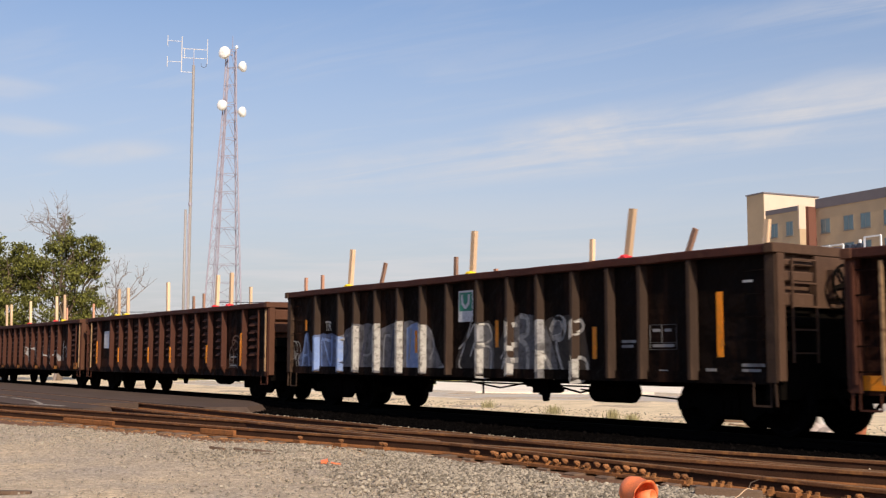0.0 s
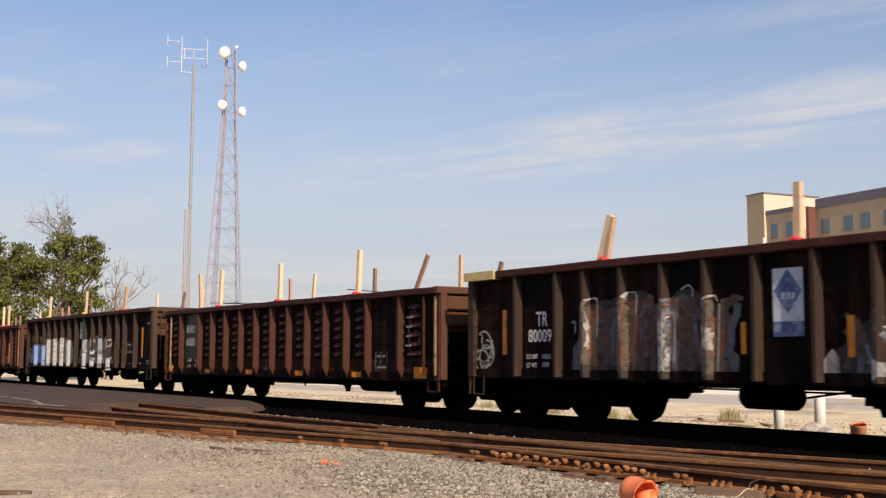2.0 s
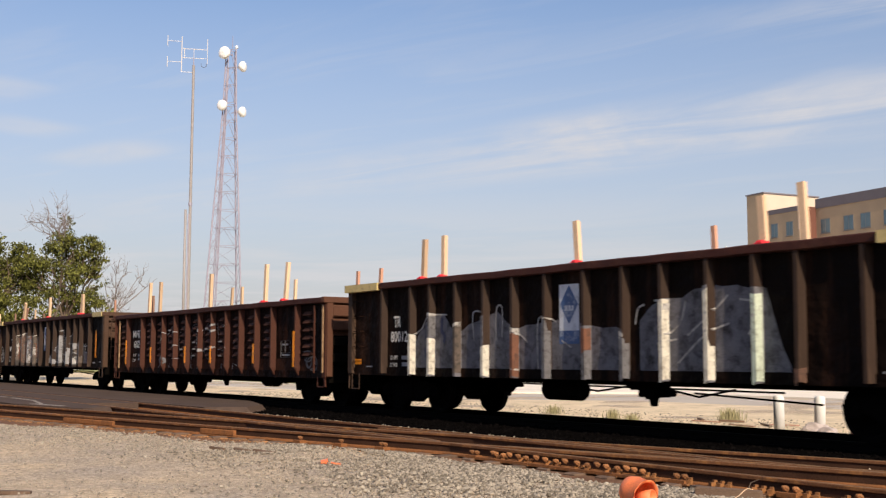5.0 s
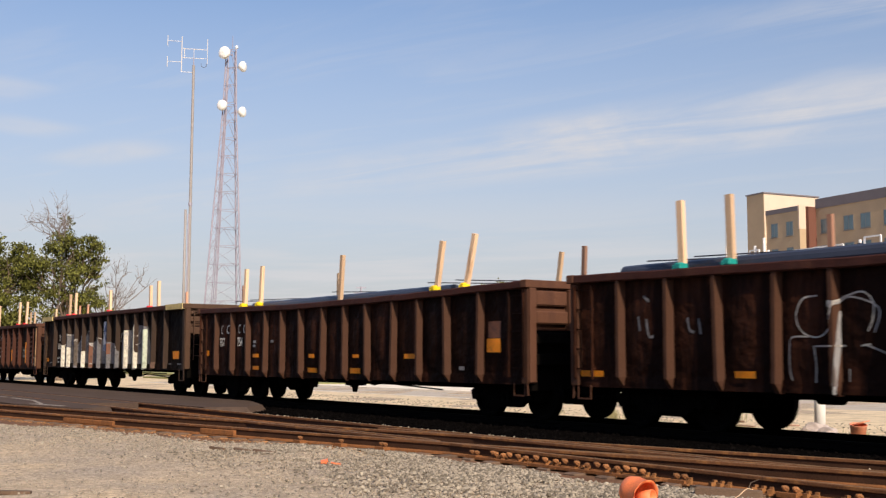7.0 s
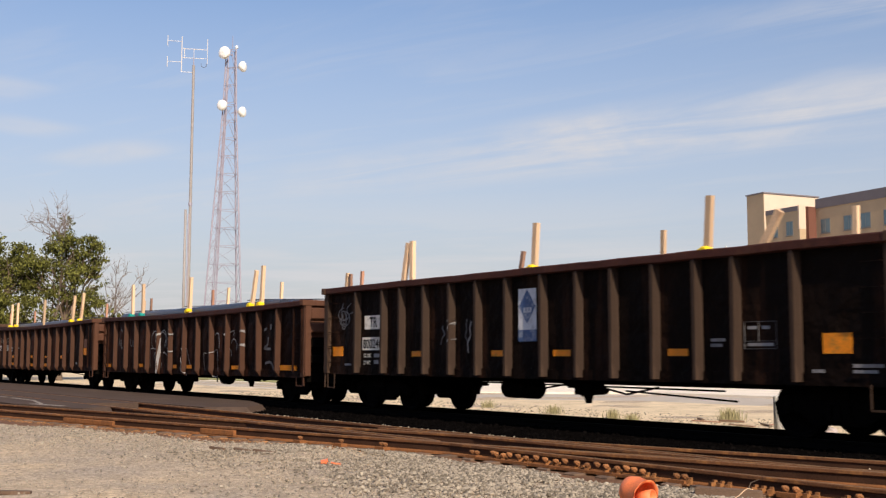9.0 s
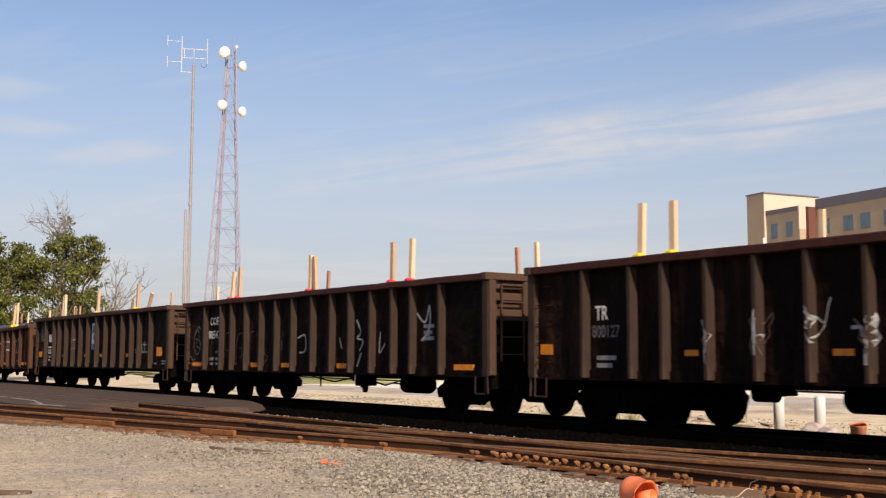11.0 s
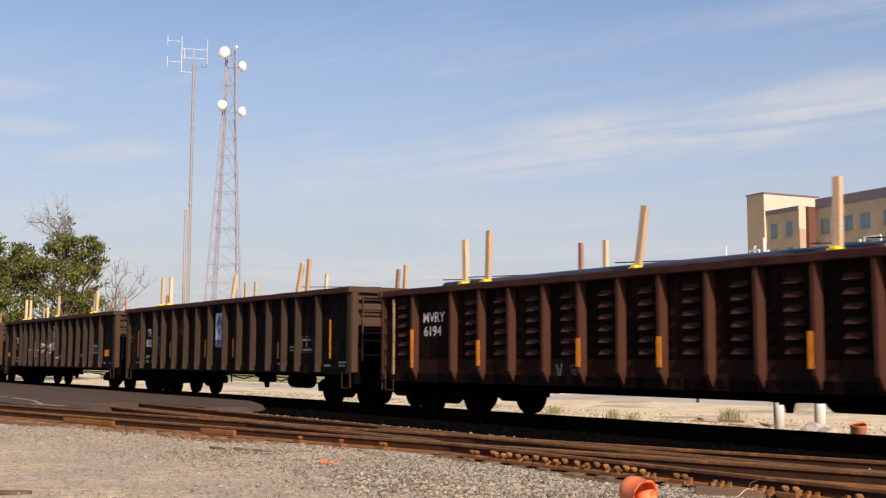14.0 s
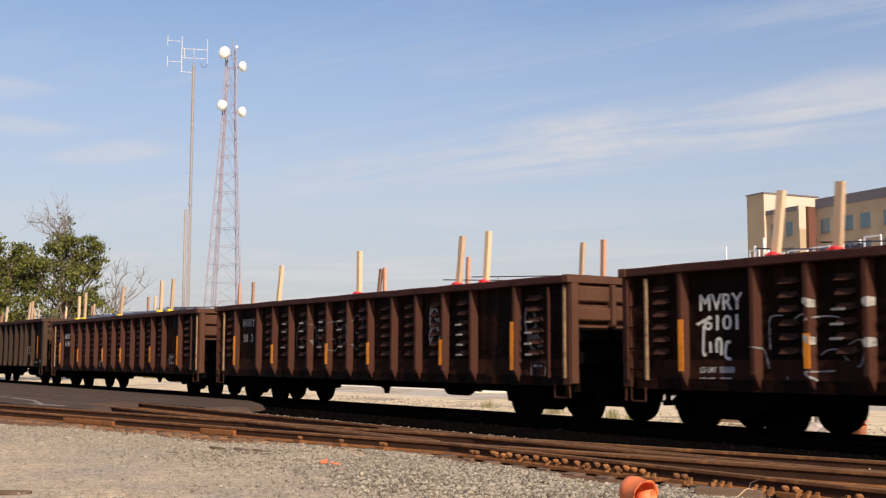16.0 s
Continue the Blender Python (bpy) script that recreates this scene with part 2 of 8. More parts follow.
    add("rust_stone", (0.17, 0.092, 0.052), 0.9, vary=0.45, island=True, rnd=1.3, scale=4, fine=40, spec=0.1)
    add("road_asphalt", (0.47, 0.41, 0.34), 0.9, vary=0.15, scale=0.3, fine=40, bump=0.2, dirt=(0.33, 0.29, 0.24), dirt_amount=0.3)
    add("concrete", (0.78, 0.70, 0.58), 0.9, vary=0.15, scale=0.5, fine=30)
    add("sand", (0.68, 0.545, 0.36), 0.95, vary=0.28, scale=0.9, fine=22, bump=0.5, bump_d=0.03, dirt=(0.40, 0.31, 0.19), dirt_amount=0.4)
    add("track_dirt", (0.138, 0.068, 0.034), 0.95, vary=0.5, scale=0.9, fine=30, bump=0.6, bump_d=0.03, dirt=(0.23, 0.115, 0.058), dirt_amount=0.42)
    add("wall_brick", (0.10, 0.07, 0.055), 0.9, vary=0.2, scale=0.5, fine=12)
    add("road_line", (0.29, 0.25, 0.21), 0.8, vary=0.25, scale=5, dirt=(0.14, 0.12, 0.10), dirt_amount=0.5)
    add("galvanised", (0.33, 0.305, 0.37), 0.6, metal=0.1, vary=0.2, scale=3)
    add("mast_paint", (0.30, 0.275, 0.265), 0.55, vary=0.15, scale=2)
    add("aerial_pale", (0.60, 0.57, 0.55), 0.5, vary=0.1)
    add("spray_pale", (0.26, 0.255, 0.26), 0.6, vary=0.35, scale=4, dirt=(0.09, 0.085, 0.09), dirt_amount=0.4)
    add("dish_white", (0.85, 0.84, 0.82), 0.45, vary=0.05)
    add("stucco_tan", (0.46, 0.345, 0.225), 0.9, vary=0.1, scale=0.6, fine=14, bump=0.3)
    # tan stucco lightened to cream, carrying the sun on walls that face it
    add("stucco_cream", (0.64, 0.52, 0.40), 0.9, vary=0.08, scale=0.6, fine=14, bump=0.3)
    add("stucco_rust", (0.15, 0.062, 0.042), 0.9, vary=0.12, scale=0.6, fine=14, bump=0.3)
    add("parapet_grey", (0.17, 0.15, 0.16), 0.75, vary=0.12, scale=0.8)
    add("window_glass", (0.10, 0.16, 0.19), 0.12, vary=0.3, scale=0.4, bump=0, spec=0.7)
    add("window_trim", (0.20, 0.19, 0.18), 0.6)
    add("white_metal", (0.75, 0.74, 0.72), 0.5, vary=0.1)
    add("orange_plastic", (0.88, 0.22, 0.075), 0.5, vary=0.2, scale=4, dirt=(0.6, 0.22, 0.12), dirt_amount=0.3)
    add("bark", (0.15, 0.11, 0.08), 0.9, vary=0.35, scale=4, fine=30, bump=0.5)
    add("dead_bark", (0.22, 0.18, 0.16), 0.9, vary=0.3, scale=4, fine=30)
    add("leaf", (0.115, 0.118, 0.026), 0.6, vary=0.55, scale=0.5, island=True, rnd=1.3, bump=0, spec=0.2)
    add("weed", (0.34, 0.31, 0.17), 0.8, vary=0.3, scale=2, island=True, rnd=0.8, bump=0)
    add("grass", (0.30, 0.29, 0.11), 0.9, vary=0.3, scale=0.6, fine=20)
    add("plastic_bag", (0.46, 0.39, 0.36), 0.5, vary=0.25, scale=6)
    add("faded_orange", (0.72, 0.29, 0.17), 0.6, vary=0.2, scale=4)


mats()


def ground_material():
    m = bpy.data.materials.new("gravel_ground")
    m.use_nodes = True
    nt = m.node_tree
    N, L = nt.nodes.new, nt.links.new
    b = nt.nodes["Principled BSDF"]
    tc = N("ShaderNodeTexCoord")
    big = N("ShaderNodeTexNoise"); big.inputs["Scale"].default_value = 0.45; big.inputs["Detail"].default_value = 6; big.inputs["Roughness"].default_value = 0.6
    mid = N("ShaderNodeTexNoise"); mid.inputs["Scale"].default_value = 3.5; mid.inputs["Detail"].default_value = 7; mid.inputs["Roughness"].default_value = 0.7
    vor = N("ShaderNodeTexVoronoi"); vor.inputs["Scale"].default_value = 26
    vor2 = N("ShaderNodeTexVoronoi"); vor2.inputs["Scale"].default_value = 70
    for n in (big, mid, vor, vor2):
        L(tc.outputs["Object"], n.inputs["Vector"])
    sand = N("ShaderNodeMix"); sand.data_type = "RGBA"
    sand.inputs["A"].default_value, sand.inputs["B"].default_value = (0.44, 0.362, 0.285, 1), (0.60, 0.468, 0.32, 1)
    r0 = N("ShaderNodeMapRange"); r0.inputs[1].default_value = 0.36; r0.inputs[2].default_value = 0.64
    L(big.outputs["Fac"], r0.inputs[0]); L(r0.outputs[0], sand.inputs["Factor"])
    peb = N("ShaderNodeMix"); peb.data_type = "RGBA"; peb.blend_type = "MULTIPLY"
    peb.inputs["Factor"].default_value = 0.75
    gr = N("ShaderNodeMapRange"); gr.inputs[3].default_value = 0.55; gr.inputs[4].default_value = 1.3
    sx = N("ShaderNodeSeparateColor"); L(vor.outputs["Color"], sx.inputs[0]); L(sx.outputs[0], gr.inputs[0])
    cc = N("ShaderNodeCombineColor")
    for i in range(3):
        L(gr.outputs[0], cc.inputs[i])
    L(sand.outputs["Result"], peb.inputs["A"]); L(cc.outputs[0], peb.inputs["B"])
    m2 = N("ShaderNodeMix"); m2.data_type = "RGBA"; m2.blend_type = "MULTIPLY"; m2.inputs["Factor"].default_value = 0.6
    g2 = N("ShaderNodeMapRange"); g2.inputs[1].default_value = 0.3; g2.inputs[2].default_value = 0.7; g2.inputs[3].default_value = 0.6; g2.inputs[4].default_value = 1.3
    L(mid.outputs["Fac"], g2.inputs[0])
    c2 = N("ShaderNodeCombineColor")
    for i in range(3):
        L(g2.outputs[0], c2.inputs[i])
    L(peb.outputs["Result"], m2.inputs["A"]); L(c2.outputs[0], m2.inputs["B"])
    L(m2.outputs["Result"], b.inputs["Base Color"])
    b.inputs["Roughness"].default_value = 0.92
    b.inputs["Specular IOR Level"].default_value = 0.2
    hs = N("ShaderNodeMath"); hs.operation = "ADD"
    L(vor.outputs["Distance"], hs.inputs[0]); L(vor2.outputs["Distance"], hs.inputs[1])
    bp = N("ShaderNodeBump"); bp.inputs["Strength"].default_value = 0.5; bp.inputs["Distance"].default_value = 0.03; bp.invert = True
    L(hs.outputs[0], bp.inputs["Height"]); L(bp.outputs[0], b.inputs["Normal"])
    M["ground"] = m


ground_material()


# ---- mesh helpers ----
def part(name, bm, mat, parent=None, label="", smooth=False):
    me = bpy.data.meshes.new(name)
    bmesh.ops.recalc_face_normals(bm, faces=bm.faces[:])
    bm.to_mesh(me)
    bm.free()
    if smooth:
        for p in me.polygons:
            p.use_smooth = True
    me.materials.append(M[mat])
    ob = new(name, me)
    if parent:
        ob.parent = parent
    if label:
        ob["label"] = label
    return ob


def again(ob, x, y, z, rx=0, ry=0, rz=0, parent=None):
    """One more piece on the same mesh."""
    o = new(ob.name.split(".")[0], ob.data)
    o.parent = parent or ob.parent
    o.matrix_basis = pose(x, y, z, rx, ry, rz)
    return o


def box(bm, x0, x1, y0, y1, z0, z1, m=None):
    v = [bm.verts.new((x, y, z)) for x in (x0, x1) for y in (y0, y1) for z in (z0, z1)]
    for f in ((0, 1, 3, 2), (4, 6, 7, 5), (0, 4, 5, 1), (2, 3, 7, 6), (0, 2, 6, 4), (1, 5, 7, 3)):
        bm.faces.new([v[i] for i in f])
    if m:
        for q in v:
            q.co = m @ q.co
    return v


def bar(bm, a, b, w, d=None, up=(0, 0, 1)):
    """A square bar from a to b."""
    a, b = Vector(a), Vector(b)
    z = (b - a).normalized()
    x = z.cross(Vector(up))
    if x.length < 1e-4:
        x = z.cross(Vector((1, 0, 0)))
    x.normalize()
    y = z.cross(x)
    d = d or w
    ring = lambda c: [bm.verts.new(c + x * i * w / 2 + y * j * d / 2) for i, j in ((-1, -1), (1, -1), (1, 1), (-1, 1))]
    loft(bm, [ring(a), ring(b)])


def loft(bm, rings, caps=True):
    for r, s in zip(rings, rings[1:]):
        n = len(r)
        for i in range(n):
            bm.faces.new((r[i], r[(i + 1) % n], s[(i + 1) % n], s[i]))
    if caps:
        bm.faces.new(rings[0][::-1])
        bm.faces.new(rings[-1])


def tube(bm, a, b, r, r2=None, n=10, caps=True):
    a, b = Vector(a), Vector(b)
    z = (b - a).normalized()
    x = z.cross(Vector((0, 0, 1)))
    if x.length < 1e-4:
        x = Vector((1, 0, 0))
    x.normalize()
    y = z.cross(x)
    r2 = r if r2 is None else r2
    ring = lambda c, q: [bm.verts.new(c + (x * math.cos(k * math.tau / n) + y * math.sin(k * math.tau / n)) * q) for k in range(n)]
    loft(bm, [ring(a, r), ring(b, r2)], caps)


def lathe(bm, prof, n=24, m=None, caps=False):
    """Turn (radius, height) points about the local z axis."""
    rings = []
    for r, h in prof:
        rings.append([bm.verts.new((r * math.cos(k * math.tau / n), r * math.sin(k * math.tau / n), h)) for k in range(n)])
    loft(bm, rings, caps)
    if m:
        for ring in rings:
            for v in ring:
                v.co = m @ v.co


def sweep(bm, prof, path):
    """Sweep a closed (side, up) profile along points in the plan; side is to the left of the way."""
    rings = []
    for i, p in enumerate(path):
        a, b = Vector(path[max(0, i - 1)]), Vector(path[min(len(path) - 1, i + 1)])
        d = (b - a); d.z = 0; d.normalize()
        s = Vector((-d.y, d.x, 0))
        rings.append([bm.verts.new(Vector(p) + s * u + Vector((0, 0, w))) for u, w in prof])
    loft(bm, rings)


def text_mesh(s, size, width=None):
    cu = bpy.data.curves.new("lettering", "FONT")
    cu.body, cu.size, cu.align_x, cu.resolution_u = s, size, "LEFT", 3
    cu.offset = size * 0.015
    ob = bpy.data.objects.new("lettering", cu)
    scene.collection.objects.link(ob)
    dg = bpy.context.evaluated_depsgraph_get()
    me = bpy.data.meshes.new_from_object(ob.evaluated_get(dg))
    bpy.data.objects.remove(ob)
    return me


def empty(name, x, y, z, rz=0):
    e = new(name)
    e.matrix_basis = pose(x, y, z, 0, 0, rz)
    e.empty_display_size = 0.3
    return e


# ---- the ground and the tracks ----
def ground():
    bm = bmesh.new()
    xs = [-3000, -700, -200, -110] + [-70 + i * 0.5 for i in range(171)] + [40, 120, 700, 3000]
    ys = [-600, -100, -20] + [i * 0.5 for i in range(0, 61)] + [45, 80, 160, 500, 3000]
    rows = []
    for y in ys:
        row = []
        for x in xs:
            z = -0.25
            if -75 < x < 20 and 0 <= y <= 30:
                z += 0.05 * noise.noise((x * 0.4, y * 0.4, 0)) + 0.02 * noise.noise((x * 1.7, y * 1.7, 3))
                near = max(0.0, 1 - abs(y - 9.4 - 0.05 * (x + 14)) / 2.2)      # shoulder beside the siding
                z += 0.04 * near
                z = min(z, -0.2)
                if x > -9.4 and 8.6 < y < 12:      # open cribs between the ties
                    z -= 0.14
            row.append(bm.verts.new((x, y, z)))
        rows.append(row)
    for r, s in zip(rows, rows[1:]):
        for i in range(len(xs) - 1):
            bm.faces.new((r[i], r[i + 1], s[i + 1], s[i]))
    g = part("ground", bm, "ground", smooth=True)
    tagged(g, "dusty tan yard ground of gravel and sand reaching the horizon", "ground", kind="structure")
    # trackbed of the running line
    bm = bmesh.new()
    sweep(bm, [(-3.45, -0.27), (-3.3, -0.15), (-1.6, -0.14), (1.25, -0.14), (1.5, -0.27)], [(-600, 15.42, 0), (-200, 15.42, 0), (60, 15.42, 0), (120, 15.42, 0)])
    tagged(part("trackbed", bm, "dark_stone"), "near-black ballast bed under the running line", "ballast", kind="structure")


def unseen_wall():
    """Unseen long wall added behind the camera to block low sky light."""
    bm = bmesh.new()
    box(bm, -120, 70, -17.5, -16, -0.3, 6)
    tagged(part("wall_south", bm, "wall_brick"), "unseen plain brown wall added to block low sky light", "wall", kind="structure")


RAIL = [(-0.07, -0.17), (0.07, -0.17), (0.065, -0.15), (0.012, -0.135), (0.012, -0.045), (0.036, -0.035), (0.036, -0.006), (0.028, 0.0),
        (-0.028, 0.0), (-0.036, -0.006), (-0.036, -0.035), (-0.012, -0.045), (-0.012, -0.135), (-0.065, -0.15)]


def crossover(x):
    """Far-ward run of the siding's near rail."""
    return 9.58 + 0.178 * (x + 13.7) + 0.0012 * max(0.0, x + 30) ** 2 - 0.0012 * 265.7


def rail(name, path, label, head="rail_head", body="rail_rust"):
    bm = bmesh.new()
    sweep(bm, RAIL, path)
    r = part(name, bm, body)
    tagged(r, label, "rail", kind="structure")
    bm = bmesh.new()
    sweep(bm, [(-0.026, 0.0), (0.026, 0.0), (0.026, 0.0025), (-0.026, 0.0025)], path)
    part("running_surface", bm, head, r, "worn steel running surface")
    if body == "rail_rust":
        # strip over the web: its dark colour carries the head's shade
        bm = bmesh.new()
        sweep(bm, [(-0.015, -0.137), (0.015, -0.137), (0.015, -0.043), (-0.015, -0.043)], path)
        part("web", bm, "web_rust", r, "rusty rail web darkened for the shade under the head")
        bm = bmesh.new()
        sweep(bm, [(-0.074, -0.172), (0.074, -0.172), (0.069, -0.148), (0.016, -0.132), (-0.016, -0.132), (-0.069, -0.148)], path)
        part("base", bm, "base_rust", r, "orange-rusted rail foot")
    return r


def tracks():
    # running-line rails: near-black colour stands in for the shade under the train
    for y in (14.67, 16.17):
        rail("rail", [(-600, y, 0), (-100, y, 0), (0, y, 0), (120, y, 0)], "steel rail of the running line, near-black for the train's shade", "wheel_steel", "wheel_steel")
    for y in (9.58, 11.02):
        rail("rail", [(-120, y, -0.01), (-60, y, -0.01), (-31, y, -0.01), (0, y, -0.01), (60, y, -0.01)], "rusty siding rail laid through gravel")
    for off in (0.0, 1.46):
        rail("rail", [(x, crossover(x) + off, -0.008) for x in range(-70, 13, 2)], "rusty crossover rail running across the siding")
    bm = bmesh.new()
    xs = [-70 + 2 * i for i in range(40)]
    prev = None
    for x in xs:
        y0, y1 = min(9.58, crossover(x)) - 0.34, max(11.75, min(12.0, crossover(x) + 1.9))
        deep = 0.13 if x > -10 else 0.0
        cur = [bm.verts.new((x, y, z)) for y, z in ((y0 - 0.25, -0.26 - deep), (y0, -0.205 - deep), (y1, -0.190 - deep / 3), (y1 + 0.25, -0.26 - deep))]
        if prev:
            for i in range(3):
                bm.faces.new((prev[i], cur[i], cur[i + 1], prev[i + 1]))
        prev = cur
    tagged(part("siding_bed", bm, "track_dirt"), "rust-stained dirt packed between the siding rails", "ballast", kind="structure")
    # short guard rails inside the crossing
    for x0, x1, y0, y1 in ((-20.5, -14.2, 9.78, 9.82), (-17.5, -9.5, 10.78, 10.86), (-12.8, -7.0, 10.05, 11.2)):
        rail("guard_rail", [(x0, y0 - 0.12, -0.015), (x0 + 0.6, y0, -0.012), (x1 - 0.6, y1, -0.012), (x1, y1 - 0.12, -0.015)], "rusty guard rail beside the crossing frog")
    # foot plate of the crossing with its row of dome-headed bolts
    def bolt_mesh():
        bm = bmesh.new()
        lathe(bm, [(0.0, 0.0), (0.032, 0.0), (0.033, 0.035), (0.027, 0.048), (0.018, 0.052), (0.016, 0.075), (0.0, 0.08)], 6, pose(0, 0, 0, 68, 0, 0))
        return bm
    bm = bmesh.new()
    box(bm, -1.72, 1.72, -0.19, -0.075, -0.168, -0.132)
    jb = part("foot_plate", bm, "base_rust")
    jb.matrix_basis = pose(-11.1, 9.58, -0.01)
    tagged(jb, "orange-rusted foot plate with a row of bolts along the siding rail", "rail plate")
    bolt = part("bolt", bolt_mesh(), "bolt_rust", jb)
    for i, x in enumerate(q * 0.93 + 0.04 for q in (-1.58, -1.50, -1.34, -1.17, -0.99, -0.80, -0.58, -0.37, -0.16, 0.05, 0.28, 0.49, 0.68, 0.86, 1.05, 1.24, 1.36, 1.52)):
        y, z = -0.085 - 0.012 * (i % 2), -0.070 - 0.006 * (i % 3)
        if i:
            again(bolt, x, y, z, 6 * (i % 3 - 1), 3 * (i % 2), 9 * (i % 3 - 1))
        else:
            bolt.matrix_basis = pose(x, y, z)
    for x, dx in ((-9.05, 0.12), (-7.55, 0.13), (-6.75, 0.0), (-12.95, 0.1), (-14.95, 0.1), (-15.9, 0.0), (-16.9, 0.0)):
        bm = bmesh.new()
        box(bm, -0.12, 0.12, -0.19, -0.075, -0.168, -0.118)
        o = part("rail_clip", bm, "base_rust")
        o.matrix_basis = pose(x, min(9.58, crossover(x)), -0.01)
        tagged(o, "rusty rail clip plate with bolts beside the rail", "rail plate")
        for q in ((-dx / 2, dx / 2) if dx else (0.0,)):
            b = again(bolt, q, -0.09, -0.09, 0, 0, 30 * q, o)
    for x, l in ((-23.9, 2.1), (-19.3, 1.05)):
        bm = bmesh.new()
        box(bm, -l / 2, l / 2, -0.078, -0.012, -0.15, -0.05)
        bmesh.ops.bevel(bm, geom=bm.edges[:], offset=0.012, segments=1, affect="EDGES")
        o = part("joint_bar", bm, "base_rust")
        o.matrix_basis = pose(x, crossover(x), -0.01, 0, 0, math.degrees(math.atan(0.178 + 0.0024 * (x + 30))))
        tagged(o, "bright orange-rusted joint bar on the crossover rail", "joint bar")
    # switch timbers: long ones under the crossing
    bm = bmesh.new()
    box(bm, -0.115, 0.115, 0, 1, -0.18, 0)
    bmesh.ops.bevel(bm, geom=bm.edges[:], offset=0.012, segments=1, affect="EDGES")
    tie = part("tie", bm, "tie_wood")
    tagged(tie, "weathered timber crosstie half sunk in ballast", "tie", group="crossties of the siding")
    first = True
    for i in range(72):
        x = -46 + i * 0.56 + random.uniform(-0.05, 0.05)
        near = min(9.58, crossover(x)) - random.uniform(0.24, 0.36) - (0.45 if x > -7.6 else 0)
        far = max(11.02, crossover(x) + 1.46 if crossover(x) < 12 else 0) + 0.55
        o = tie if first else copy_thing(tie, Matrix())
        first = False
        o.matrix_basis = pose(x, near, -0.165 - random.uniform(0, 0.015), 0, 0, random.uniform(-1.5, 1.5)) @ Matrix.Diagonal((1, far - near, 1, 1))
    # rail spikes and anchor clips beside the nearest rails
    bm = bmesh.new()
    box(bm, -0.16, 0.16, -0.2, 0.13, -0.012, 0.008)
    pl = part("tie_plate", bm, "rail_rust")
    tagged(pl, "rusted tie plate holding the siding rail", "tie plate", group="tie plates of the siding")
    bm = bmesh.new()
    box(bm, -0.028, 0.028, -0.14, -0.08, 0.0, 0.05)
    box(bm, -0.018, 0.018, -0.10, -0.055, 0.05, 0.075)
    sp = part("spike", bm, "rail_rust", pl)
    again(sp, 0.09, -0.02, 0.0, 0, 0, 20)
    again(sp, -0.1, 0.015, 0.0, 0, 0, -15)
    k = 0
    for i in range(15):
        x = -12.4 + i * 0.56
        y = min(9.58, crossover(x))
        m = pose(x, y, -0.17, 0, 0, 0 if y > 9.5 else 10)
        if k:
            copy_thing(pl, m)
        else:
            pl.matrix_basis = m
        k += 1


def stones(name, n, area, zf, size, mat, label, seed):
    """Crushed stone strewn over a patch, joined into one object."""
    rng = random.Random(seed)
    V, F = [], []
    for _ in range(n):
        x, y = area(rng)
        s = size * rng.uniform(0.5, 1.5) * (0.72 if x < -12.5 and y < 10 else 1.0)
        z = zf(x, y) + s * 0.15
        a = rng.uniform(0, math.tau)
        ca, sa = math.cos(a), math.sin(a)
        base = len(V)
        ax, ay, az = rng.uniform(0.6, 1.3), rng.uniform(0.5, 1.0), rng.uniform(0.4, 0.9)
        for px, py, pz in ((1, 0, 0), (0, 1, 0), (-1, 0, 0), (0, -1, 0), (0.4, 0.35, 0.9), (-0.4, 0.3, 0.8), (0, -0.5, 0.9), (0, 0, -0.6)):
            px, py, pz = (px + rng.uniform(-.25, .25)) * s * ax, (py + rng.uniform(-.25, .25)) * s * ay, (pz + rng.uniform(-.2, .2)) * s * az
            V.append((x + px * ca - py * sa, y + px * sa + py * ca, z + pz))
        for f in ((0, 1, 4), (1, 2, 5), (1, 5, 4), (2, 3, 6), (2, 6, 5), (3, 0, 6), (0, 4, 6), (4, 5, 6), (1, 0, 7), (2, 1, 7), (3, 2, 7), (0, 3, 7)):
            F.append(tuple(base + i for i in f))
    me = bpy.data.meshes.new(name)
    me.from_pydata(V, [], F)
    me.materials.append(M[mat])
    tagged(new(name, me), label, "gravel", kind="stuff")


